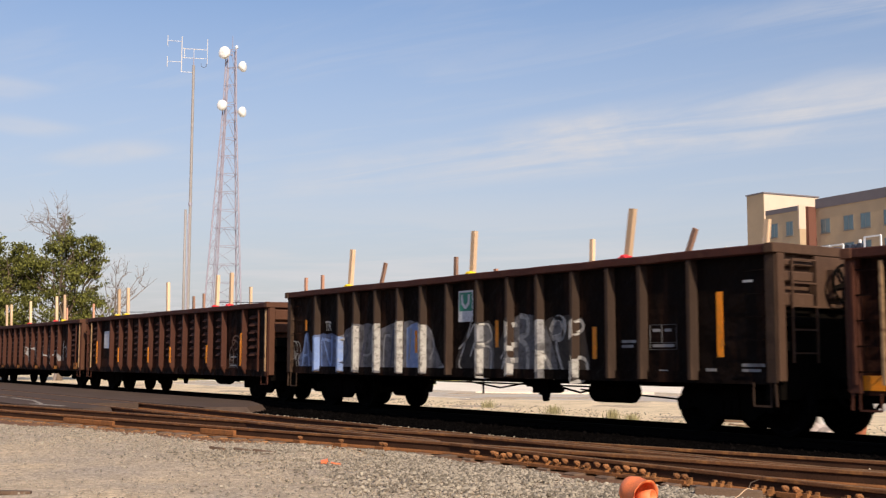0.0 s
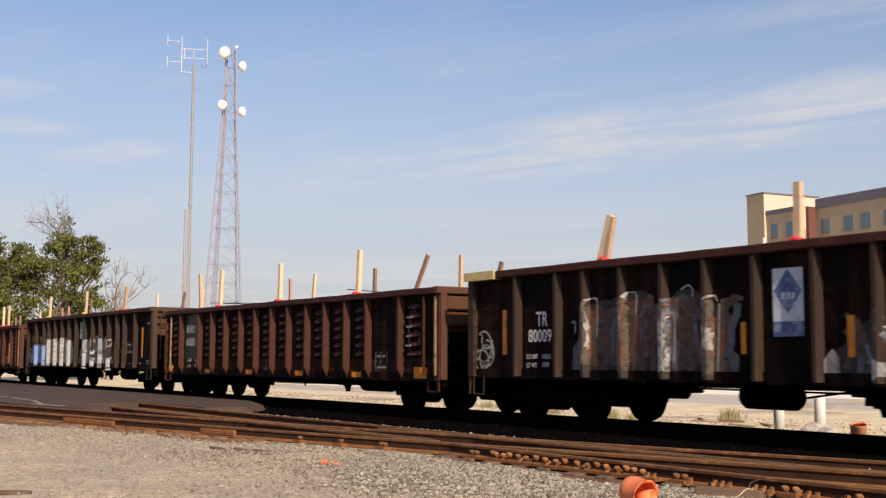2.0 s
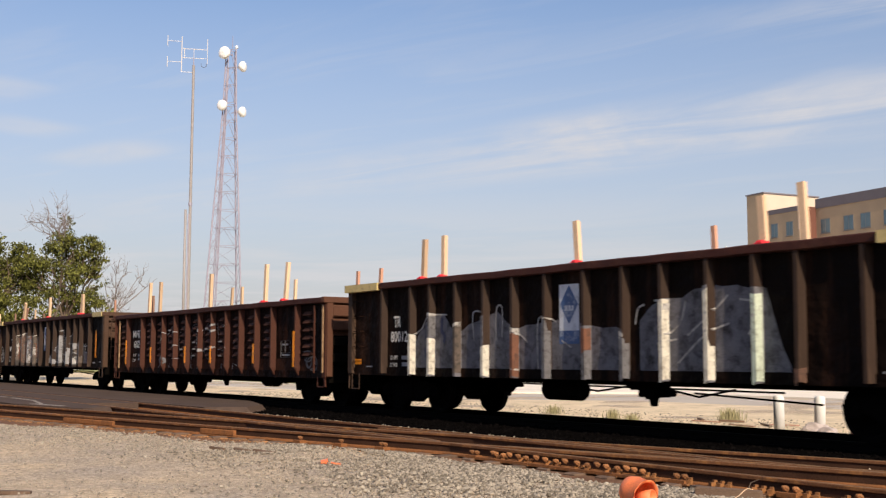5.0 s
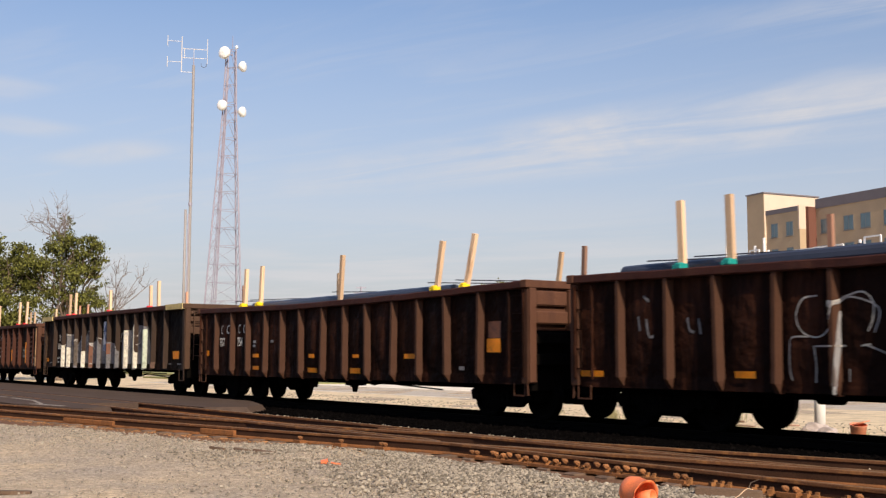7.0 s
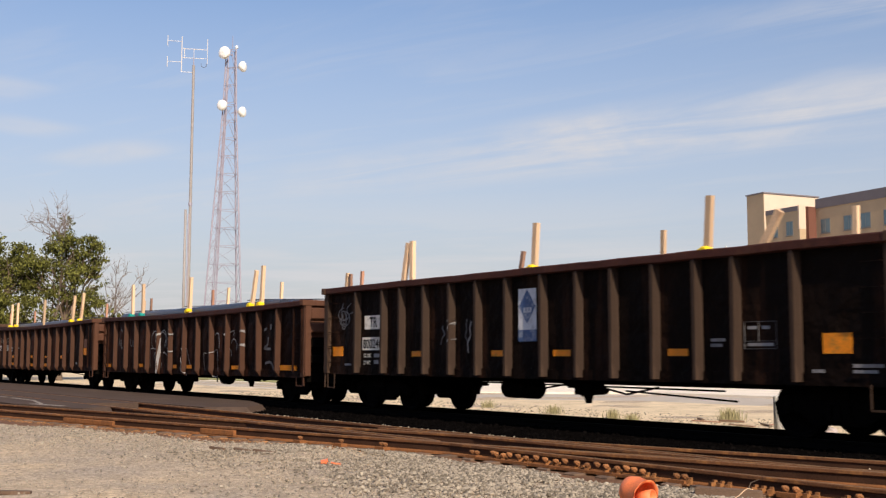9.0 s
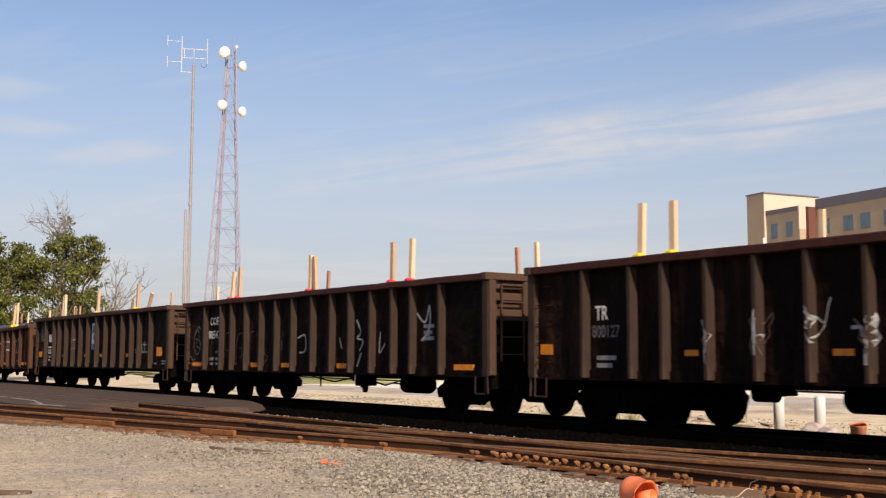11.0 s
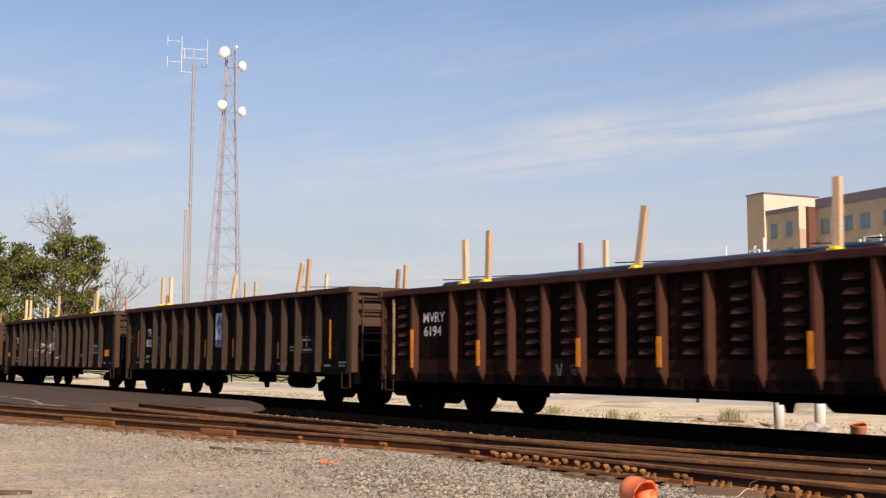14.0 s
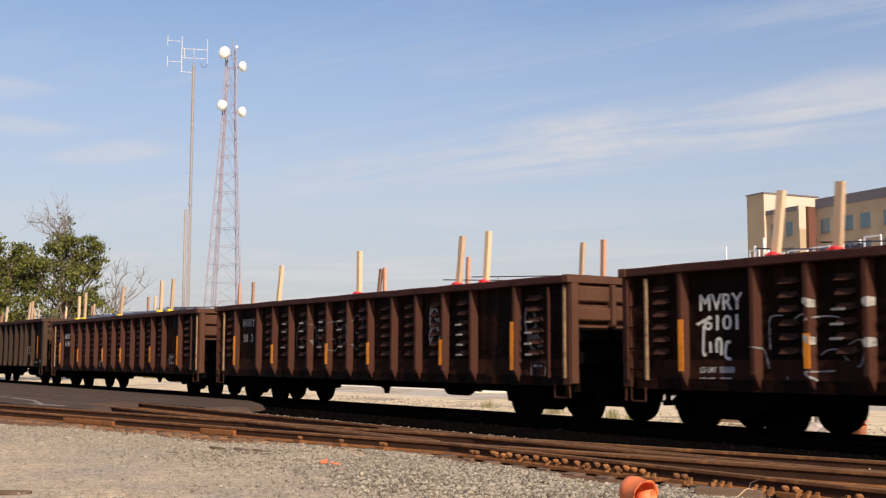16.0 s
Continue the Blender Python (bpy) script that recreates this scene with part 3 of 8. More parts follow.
def gravel():
    def near(r):
        x = r.uniform(-26, -4)
        return x, min(9.5, crossover(x)) - 0.25 - abs(r.gauss(0, 1.5)) - (0.2 if x > -13 else 0)

    def clumps(r):
        while True:
            x = r.uniform(-17, -4.5)
            y = min(9.5, crossover(x)) - 0.30 - abs(r.gauss(0, 1.05))
            if noise.noise((x * 0.55, y * 0.8, 7)) > -0.35 + (0.3 if x < -14 else 0):
                return x, min(y, min(9.5, crossover(x)) - 0.3)

    def wide(r):
        return r.uniform(-30, -4), r.uniform(1.5, 9.0)
    flat = lambda x, y: -0.235 + 0.05 * noise.noise((x * 0.4, y * 0.4, 0)) + 0.04 * max(0.0, 1 - abs(y - 9.4 - 0.05 * (x + 14)) / 2.2)
    stones("gravel", 7000, near, flat, 0.024, "stone", "grey crushed-stone ballast spilled beside the siding", 11)
    stones("gravel", 15000, clumps, flat, 0.027, "grey_stone", "loose patches of grey crushed stone on the dusty ground", 12)
    stones("gravel", 13000, wide, flat, 0.014, "stone", "small pebbles scattered on the dusty ground", 13)

    def stained(r):
        x = r.uniform(-40, -14)
        return x, min(9.58, crossover(x)) - 0.07 - abs(r.gauss(0, 0.2))
    stones("gravel", 5000, stained, lambda x, y: -0.20, 0.016, "orange_grit", "orange rust-stained grit along the foot of the near rail", 19)

    def between(r):
        x = r.uniform(-27, -4)
        return x, r.uniform(min(9.58, crossover(x)) + 0.1, 11.7)
    stones("gravel", 9000, between, lambda x, y: -0.195 - (0.06 if x > -10 else 0), 0.021, "rust_stone", "rust-stained grit packed between the siding rails", 18)

    def edge(r):
        return r.uniform(-30, 0), 11.85 + r.gauss(0, 0.16)
    stones("gravel", 2200, edge, lambda x, y: -0.135, 0.024, "stone", "pale ballast ridge between siding and running line", 14)

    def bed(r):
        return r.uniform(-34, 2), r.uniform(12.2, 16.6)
    stones("gravel", 7000, bed, lambda x, y: -0.15, 0.035, "dark_stone", "near-black stones around the running line", 15)

    def sand(r):
        return r.uniform(-45, 2), r.uniform(17.0, 22.5)
    stones("gravel", 4500, sand, lambda x, y: -0.235, 0.025, "stone", "stones littering the sandy strip behind the train", 16)


def slab(name, pts, z0, z1, mat, label, cat, parent=None, flare=0.0):
    bm = bmesh.new()
    lo = [bm.verts.new((x + (flare if x > -100 else 0), y, z0)) for x, y in pts]
    hi = [bm.verts.new((x, y, z1)) for x, y in pts]
    loft(bm, [lo, hi])
    o = part(name, bm, mat, parent)
    return tagged(o, label, cat, kind="structure") if not parent else o


def roads():
    # the street that crosses the tracks, its panels stopping short of the rails
    z = -0.006
    slab("road", [(-120, 7.0), (-31.8, 7.9), (-27.9, 8.55), (-28.6, 9.45), (-120, 9.45)], -0.3, z, "asphalt", "worn grey asphalt of the street crossing between rails", "road", None, 0.5)
    slab("road", [(-120, 9.68), (-31.3, 9.68), (-31.0, 10.2), (-30.6, 10.9), (-120, 10.9)], -0.3, z, "asphalt", "worn asphalt panel between the siding rails", "road")
    slab("road", [(-120, 11.14), (-30.4, 11.14), (-27.1, 11.35), (-26.6, 12.3), (-27.6, 13.2), (-30.5, 14.2), (-120, 14.65)], -0.3, z + 0.003, "asphalt", "worn asphalt apron beside the running line", "road", None, 0.5)
    slab("road", [(-120, -30), (-60, -30), (-36, 5.2), (-36.5, 6.1), (-120, -6)], -0.3, -0.17, "asphalt", "grey asphalt of the street before the crossing", "road")
    for a, b, w in (((-60, 9.1), (-37.2, 9.0), 0.10), ((-36.6, 9.0), (-33.8, 8.95), 0.10), ((-33.6, 8.9), (-31.2, 8.45), 0.10), ((-31.4, 8.25), (-29.6, 8.55), 0.16)):
        bm = bmesh.new()
        bar(bm, (*a, z + 0.003), (*b, z + 0.003), w, 0.006)
        tagged(part("road_marking", bm, "road_line"), "worn white line painted on the asphalt", "road marking", kind="structure")
    # the sandy strip and the street behind the train
    slab("sand_strip", [(-200, 17.1), (60, 17.1), (60, 31), (-29.3, 28.6), (-33.8, 24.4), (-200, 24.4)], -0.4, -0.235, "sand", "sunlit sandy strip between railway and street", "ground")
    slab("kerb", [(-70, 24.4), (-33.9, 24.4), (-34.0, 24.65), (-70, 24.65)], -0.4, -0.215, "concrete", "low concrete kerb along the far street", "kerb")
    slab("road", [(-70, 24.65), (-33.9, 24.65), (-29.5, 28.6), (60, 31), (60, 37), (-34.5, 34.6), (-39.2, 28.7), (-70, 28.7)], -0.4, -0.245, "road_asphalt", "pale grey asphalt street behind the railway", "road")
    slab("kerb", [(-70, 28.7), (-39.2, 28.7), (-39.4, 29.0), (-70, 29.0)], -0.4, -0.15, "concrete", "low concrete kerb on the far side of the street", "kerb")
    slab("pavement", [(-70, 29.0), (-39.4, 29.0), (-34.7, 34.8), (60, 37.2), (60, 70), (-260, 70), (-260, 35.5), (-70, 35.5)], -0.4, -0.16, "concrete", "sunlit concrete lot beyond the street", "pavement")
    slab("sand_strip", [(-200, 24.4), (-70, 24.4), (-70, 35.5), (-200, 35.5)], -0.4, -0.235, "sand", "bare sandy lot round the trees", "ground")
    slab("lawn", [(-84, 30.2), (-56, 29.4), (-52, 35.4), (-84, 35.4)], -0.4, -0.12, "grass", "yellowing grass verge beyond the street", "grass")
    slab("lawn", [(-130, 35.5), (-60, 35.5), (-60, 50), (-130, 50)], -0.4, -0.05, "grass", "mown grass verge beyond the street", "grass")


def clutter():
    # open orange plastic drain pipe lying in the gravel
    root = empty("plastic_pipe", -7.98, 7.80, -0.13, 35)
    bm = bmesh.new()
    lathe(bm, [(0.0, -0.22), (0.07, -0.215), (0.125, -0.17), (0.15, -0.08), (0.15, 0.05), (0.165, 0.06), (0.165, 0.10), (0.145, 0.10), (0.135, 0.04), (0.13, -0.08), (0.0, -0.16)], 28,
          pose(0, 0, 0.05, 0, 104, -33))
    axis = pose(0, 0, 0, 0, 104, -33) @ Vector((0, 0, 1))
    for v in bm.verts:                     # the rim is broken off unevenly
        if (v.co - Vector((0, 0, 0.05))).dot(axis) > 0.09:
            v.co -= axis * (0.035 + 0.045 * noise.noise(v.co.normalized() * 3.1))
    part("shell", bm, "orange_plastic", root, "cracked orange plastic shell", True)
    bm = bmesh.new()
    lathe(bm, [(0.0, 0.0), (0.075, 0.0), (0.078, 0.16), (0.066, 0.16), (0.064, 0.03), (0.0, 0.02)], 20, pose(-0.02, -0.02, 0.0, 0, 78, -15))
    part("socket", bm, "orange_plastic", root, "narrower orange pipe socket", True)
    tagged(root, "broken orange plastic pipe fitting lying on the ballast", "pipe")
    bm = bmesh.new()
    for i, (x, y, a) in enumerate(((0, 0, 10), (0.14, 0.04, 60), (-0.13, -0.03, -25))):
        box(bm, -0.07, 0.07, -0.05, 0.05, 0.0, 0.015, pose(x * 0.7, y, 0.01 + 0.02 * i, 14 * (i - 1), 9, a))
    o = part("plastic_scrap", bm, "orange_plastic")
    o.matrix_basis = pose(-13.7, 7.57, -0.24)
    tagged(o, "torn scrap of orange plastic on the gravel", "scrap")
    # offcuts of timber and steel
    for x, y, l, w, a in ((-17.0, 7.36, 0.4, 0.05, 12), (-16.5, 7.56, 0.42, 0.06, 8), (-16.0, 7.70, 0.5, 0.06, 14), (-12.6, 3.14, 0.4, 0.09, 60), (-9.4, 5.95, 0.35, 0.05, 20)):
        bm = bmesh.new()
        box(bm, -l / 2, l / 2, -w / 2, w / 2, 0, 0.045)
        bmesh.ops.bevel(bm, geom=bm.edges[:], offset=0.008, segments=1, affect="EDGES")
        o = part("wood_scrap", bm, "tie_wood")
        o.matrix_basis = pose(x, y, -0.235, 0, 2, a)
        tagged(o, "short weathered board lying in the gravel", "board")
    r = random.Random(77)
    for _ in range(16):                    # driftwood and rubbish on the sandy strip
        l, w = r.uniform(0.2, 0.8), r.uniform(0.03, 0.09)
        bm = bmesh.new()
        box(bm, -l / 2, l / 2, -w / 2, w / 2, 0, r.uniform(0.02, 0.06))
        bmesh.ops.bevel(bm, geom=bm.edges[:], offset=0.006, segments=1, affect="EDGES")
        o = part("wood_scrap", bm, r.choice(("old_lumber", "tie_wood", "bark")))
        o.matrix_basis = pose(r.uniform(-19, -10), r.uniform(17.6, 20.5), -0.225, 0, 2, r.uniform(-40, 60))
        tagged(o, "splintered brown board lying on the sandy strip", "board")
    # squared timber and an offcut at the end of the crossing
    for x, y, l, w, h, a in ((-8.01, 9.06, 0.66, 0.17, 0.13, 28), (-8.52, 9.26, 0.36, 0.14, 0.09, -8)):
        bm = bmesh.new()
        box(bm, -l / 2, l / 2, -w / 2, w / 2, 0, h)
        bmesh.ops.bevel(bm, geom=bm.edges[:], offset=0.012, segments=2, affect="EDGES")
        o = part("timber_block", bm, "tie_wood")
        o.matrix_basis = pose(x, y, -0.235, 0, 1, a)
        tagged(o, "old squared timber resting on the ballast", "timber")
    # thin pale rope over the timber, and a twig
    cu = bpy.data.curves.new("rope", "CURVE")
    cu.dimensions, cu.bevel_depth, cu.bevel_resolution = "3D", 0.005, 2
    sp = cu.splines.new("NURBS")
    pts = [(-7.35, 8.2, -0.2), (-7.51, 8.43, -0.17), (-7.66, 8.8, -0.14), (-7.81, 9.09, -0.095), (-7.85, 9.2, -0.095), (-7.78, 9.31, -0.15)]
    sp.points.add(len(pts) - 1)
    for q, c in zip(sp.points, pts):
        q.co = (*c, 1)
    sp.use_endpoint_u, sp.order_u = True, 3
    cu.materials.append(M["lumber"])
    tagged(new("rope", cu), "thin pale frayed rope lying over a timber", "rope")
    bm = bmesh.new()
    tube(bm, (0, 0, 0), (0.05, 0.03, 0.15), 0.008, 0.005, 6)
    tube(bm, (0.05, 0.03, 0.15), (0.13, 0.08, 0.19), 0.005, 0.003, 6)
    o = part("twig", bm, "bark")
    o.matrix_basis = pose(-8.08, 9.4, -0.22)
    tagged(o, "short bare twig poking out of the ballast", "twig")
    # white bollards behind the running line
    bm = bmesh.new()
    lathe(bm, [(0.0, 0.0), (0.105, 0.0), (0.105, 0.72), (0.085, 0.76), (0.0, 0.775)], 20)
    b = part("bollard", bm, "white_metal", smooth=True)
    b.matrix_basis = pose(-14.75, 18.2, -0.25)
    tagged(b, "short white-painted steel bollard behind the tracks", "bollard", group="white bollards")
    copy_thing(b, pose(-14.1, 18.6, -0.25, 0, 1, 0))
    copy_thing(b, pose(-9.0, 18.2, -0.25, 1, 0, 0))
    # orange bucket and a crumpled bag
    root = empty("bucket", -12.9, 18.1, -0.235)
    bm = bmesh.new()
    lathe(bm, [(0.0, 0.0), (0.12, 0.0), (0.15, 0.27), (0.16, 0.28), (0.145, 0.285), (0.11, 0.02), (0.0, 0.02)], 20, pose(0, 0, 0, 8, 10, 0))
    part("body", bm, "faded_orange", root, smooth=True)
    bm = bmesh.new()
    lathe(bm, [(0.0, 0.0), (0.17, 0.0), (0.175, 0.02), (0.0, 0.03)], 20, pose(0.03, 0.05, 0.29, 6, -14, 0))
    part("lid", bm, "faded_orange", root, "orange lid pushed aside")
    tagged(root, "faded orange plastic bucket with a loose lid", "bucket")
    for x, y, s in ((-14.0, 18.35, 0.26), (-13.6, 18.2, 0.2)):
        bm = bmesh.new()
        bmesh.ops.create_icosphere(bm, subdivisions=3, radius=s)
        for v in bm.verts:
            v.co *= 1 + 0.6 * noise.noise(v.co * (4 / s * 0.3) + Vector((x, y, 0)))
            v.co.z *= 0.75
        o = part("plastic_bag", bm, "plastic_bag")
        o.matrix_basis = pose(x, y, -0.2)
        tagged(o, "crumpled whitish plastic bag caught in the litter", "bag")
    # weeds
    for x, y, s, n in ((-18.6, 21.15, 0.36, 260), (-19.6, 18.9, 0.24, 160), (-15.6, 18.0, 0.2, 120), (-20.8, 19.4, 0.3, 140), (-13.2, 18.6, 0.25, 120), (-23.5, 19.8, 0.3, 140), (-11.0, 18.6, 0.25, 120), (-27.5, 20.6, 0.3, 120)):
        bm = bmesh.new()
        r = random.Random(int(x * 10))
        for _ in range(n):
            a, t = r.uniform(0, math.tau), r.uniform(0.05, 0.6)
            p = Vector((r.gauss(0, s * 0.35), r.gauss(0, s * 0.35), 0))
            h = s * r.uniform(0.4, 1.0)
            tip = p + Vector((math.cos(a) * h * t, math.sin(a) * h * t, h))
            w = Vector((-math.sin(a), math.cos(a), 0)) * s * 0.02
            mid = (p + tip) / 2 + Vector((0, 0, h * 0.1))
            vs = [bm.verts.new(q) for q in (p - w, p + w, mid + w, tip, mid - w)]
            bm.faces.new(vs)
        o = part("weed", bm, "weed")
        o.matrix_basis = pose(x, y, -0.25)
        tagged(o, "dry green-brown weed tuft on the sandy strip", "weed", kind="stuff")


ground()
unseen_wall()
tracks()
roads()


# ---- masts, trees and buildings behind ----
def lattice_tower():
    cx, cy, H = -97.75, 43.0, 30.9
    root = empty("lattice_tower", cx, cy, -0.25, 5.4)
    half = lambda z: 2.53 - 0.07 * min(z, 25.0) - 0.0377 * max(0.0, z - 25.0)

    def leg(i, z):
        a = radians(246.8 + 120 * i)
        return Vector((math.cos(a), math.sin(a), 0)) * half(z) * 1.0 + Vector((0, 0, z))
    levels, z = [0.0], 0.0
    while z < H - 0.9:
        z += 1.7
        levels.append(min(z, H))
    for i in range(3):
        bm = bmesh.new()
        loft(bm, [[bm.verts.new(leg(i, a) + Vector((math.cos(q * math.tau / 6), math.sin(q * math.tau / 6), 0)) * (0.075 if a < 16 else 0.06)) for q in range(6)] for a in levels])
        part("leg", bm, "galvanised", root)
    for n, (a, b) in enumerate(zip(levels, levels[1:])):
        for i in range(3):
            j = (i + 1) % 3
            bm = bmesh.new()
            bar(bm, leg(i, b), leg(j, b), 0.045)
            part("strut", bm, "galvanised", root)
            m = (leg(i, b) + leg(j, b)) / 2
            for u, v in (((leg(i, a), leg(j, b)), (leg(j, a), leg(i, b))) if i == 1 else ((leg(i, a), m), (leg(j, a), m)) if n % 2 else ((leg(i, a), leg(j, b)),)):
                bm = bmesh.new()
                bar(bm, u, v, 0.03)
                part("brace", bm, "galvanised", root)
        # lacing between the near leg and the cable ladder beside it
        for t0, t1, q0, q1 in ((0, 0.5, 1.0, 0.72), (0.5, 1, 0.72, 1.0)):
            za, zb = a + (b - a) * t0, a + (b - a) * t1
            for u, v in ((q0, q1), (q1, q0)):
                bm = bmesh.new()
                bar(bm, Vector((leg(0, za).x * u, leg(0, za).y * u, za)), Vector((leg(0, zb).x * v, leg(0, zb).y * v, zb)), 0.03)
                part("lacing", bm, "galvanised", root)
    def beside(q, side, z):                # up the tower, inside the near leg
        p = leg(0, z) * q
        return Vector((p.x, p.y, z)) + Vector((math.cos(radians(336.8)), math.sin(radians(336.8)), 0)) * side
    for side in (-0.17, 0.17):
        bm = bmesh.new()
        bar(bm, beside(0.62, side, 0.3), beside(0.62, side, H - 1), 0.055)
        part("ladder_rail", bm, "galvanised", root)
    bm = bmesh.new()
    for n in range(int(H / 0.45) - 3):
        bar(bm, beside(0.62, -0.17, 0.6 + n * 0.45), beside(0.62, 0.17, 0.6 + n * 0.45), 0.035)
    part("ladder_rungs", bm, "galvanised", root)
    for n, q in enumerate((0.50, 0.55, 0.70)):
        bm = bmesh.new()
        tube(bm, beside(q, 0.0, 0), beside(q, 0.0, H - 2), 0.045, n=6)
        part("feeder_cable", bm, "galvanised", root)
    # dishes: drums with a domed cover, facing along two bearings
    inv = root.matrix_basis.inverted()
    for x, y, z, r, yaw, drum in ((-97.3, 42.0, 29.87, 0.58, 300, 0.35), (-96.77, 43.65, 28.67, 0.48, 40, 0.5), (-97.6, 42.0, 24.9, 0.50, 300, 0.35), (-96.67, 43.65, 24.3, 0.48, 40, 0.5)):
        bm = bmesh.new()
        lathe(bm, [(0.0, -drum * 0.9), (r * 0.35, -drum * 0.9), (r, -0.12), (r * 1.02, 0.12), (r * 0.9, 0.2), (r * 0.5, 0.27), (0.0, 0.29)], 24, inv @ pose(x, y, z, 0, 0, yaw) @ pose(0, 0, 0, 0, 90, 0))
        d = part("dish", bm, "dish_white", root, "white microwave dish with a domed cover", True)
        bm = bmesh.new()
        bar(bm, inv @ Vector((x, y, z)), Vector((0, 0, (inv @ Vector((x, y, z))).z)), 0.08)
        part("dish_mount", bm, "galvanised", root)
    bm = bmesh.new()
    lathe(bm, [(0, 0), (0.12, 0.02), (0.16, 0.16), (0.1, 0.28), (0, 0.32)], 14, pose(0.15, 0.35, H - 0.1))
    part("beacon", bm, "dish_white", root)
    bm = bmesh.new()
    bar(bm, (0, 0, H - 0.1), (0, 0, H + 1.1), 0.04)
    part("lightning_rod", bm, "galvanised", root)
    tagged(root, "tall three-legged galvanised lattice radio tower with four white dishes", "radio tower")


def antenna_mast():
    x, y = -80.0, 32.05
    root = empty("antenna_mast", x, y, -0.25, 0)
    H = 23.65
    bm = bmesh.new()
    tube(bm, (0, 0, 0), (0, 0, H), 0.125, 0.10, 14, False)
    part("pole", bm, "mast_paint", root, smooth=True)
    bm = bmesh.new()
    tube(bm, (0, 0, H * 0.55 - 0.12), (0, 0, H * 0.55 + 0.12), 0.15, n=14)
    part("flange", bm, "galvanised", root)
    bm = bmesh.new()
    tube(bm, (0, 0, H), (0, 0, H + 0.6), 0.04, n=8)
    part("top_stub", bm, "galvanised", root)
    # cross-arms lie across the line of sight
    u = Vector((0.37, 0.93, 0))
    def at(s, z):
        return u * s + Vector((0, 0, z))
    for s0, s1, z in ((-0.85, 1.0, H + 1.25), (-0.85, 1.0, H + 0.55), (-0.95, 0.05, H - 0.55)):
        bm = bmesh.new()
        bar(bm, at(s0, z), at(s1, z), 0.036)
        part("cross_arm", bm, "aerial_pale", root)
    for s, z0, z1, w in ((-0.9, H - 0.55, H + 2.15, 0.075), (1.0, H + 0.15, H + 2.1, 0.045), (-0.7, H + 0.5, H + 1.3, 0.05), (0.0, H + 0.4, H + 1.3, 0.05)):
        bm = bmesh.new()
        tube(bm, at(s, z0), at(s, z1), w / 2, n=8)
        part("dipole", bm, "aerial_pale", root)
    for z in (H + 0.2, H + 1.8):
        bm = bmesh.new()
        bar(bm, at(-0.9, z), at(-1.95, z), 0.03)
        tube(bm, at(-1.95, z - 0.40), at(-1.95, z + 0.40), 0.028, n=8)
        part("folded_dipole", bm, "aerial_pale", root)
    bm = bmesh.new()
    for k in range(8):
        a0, a1 = k * math.pi / 8, (k + 1) * math.pi / 8
        bar(bm, at(0.75 - 0.22 * math.cos(a0), H + 0.2 - 0.35 * math.sin(a0)), at(0.75 - 0.22 * math.cos(a1), H + 0.2 - 0.35 * math.sin(a1)), 0.03)
    part("cable_loop", bm, "strap_web", root)
    tagged(root, "slim beige steel antenna mast with white dipole aerials", "antenna mast")
    root2 = empty("steel_post", -78.0, 30.9, -0.25)
    bm = bmesh.new()
    tube(bm, (0, 0, 0), (0, 0, 12.3), 0.10, 0.09, 12)
    part("pole", bm, "mast_paint", root2, smooth=True)
    bm = bmesh.new()
    tube(bm, (0.0, 0.23, 0), (0.0, 0.23, 12.0), 0.05, n=8)
    part("conduit", bm, "galvanised", root2)
    tagged(root2, "shorter beige steel post beside the antenna mast", "post")
    root3 = empty("distant_aerial", -150.0, 88.0, -0.25)
    bm = bmesh.new()
    bar(bm, (0, 0, 0), (0, 0, 12.6), 0.16)
    for z, w in ((12.4, 0.7), (11.6, 1.0), (10.8, 0.6)):
        bar(bm, (-w * 0.5, -w, z), (w * 0.5, w, z), 0.12)
    part("mast", bm, "galvanised", root3)
    tagged(root3, "small pale aerial on a distant rooftop mast", "aerial")


def limb(bm, a, b, r0, r1, rng, bend=0.12, n=5):
    """A tapering limb that wanders from a to b."""
    a, b = Vector(a), Vector(b)
    l = (b - a).length
    pts = [a.lerp(b, i / n) + (Vector((rng.gauss(0, 1), rng.gauss(0, 1), rng.gauss(0, 1))) * l * bend * 0.5 if 0 < i < n else Vector()) for i in range(n + 1)]
    for i in range(n):
        tube(bm, pts[i], pts[i + 1], r0 + (r1 - r0) * i / n, r0 + (r1 - r0) * (i + 1) / n, 6 if r0 > 0.04 else 4, False)
    return pts


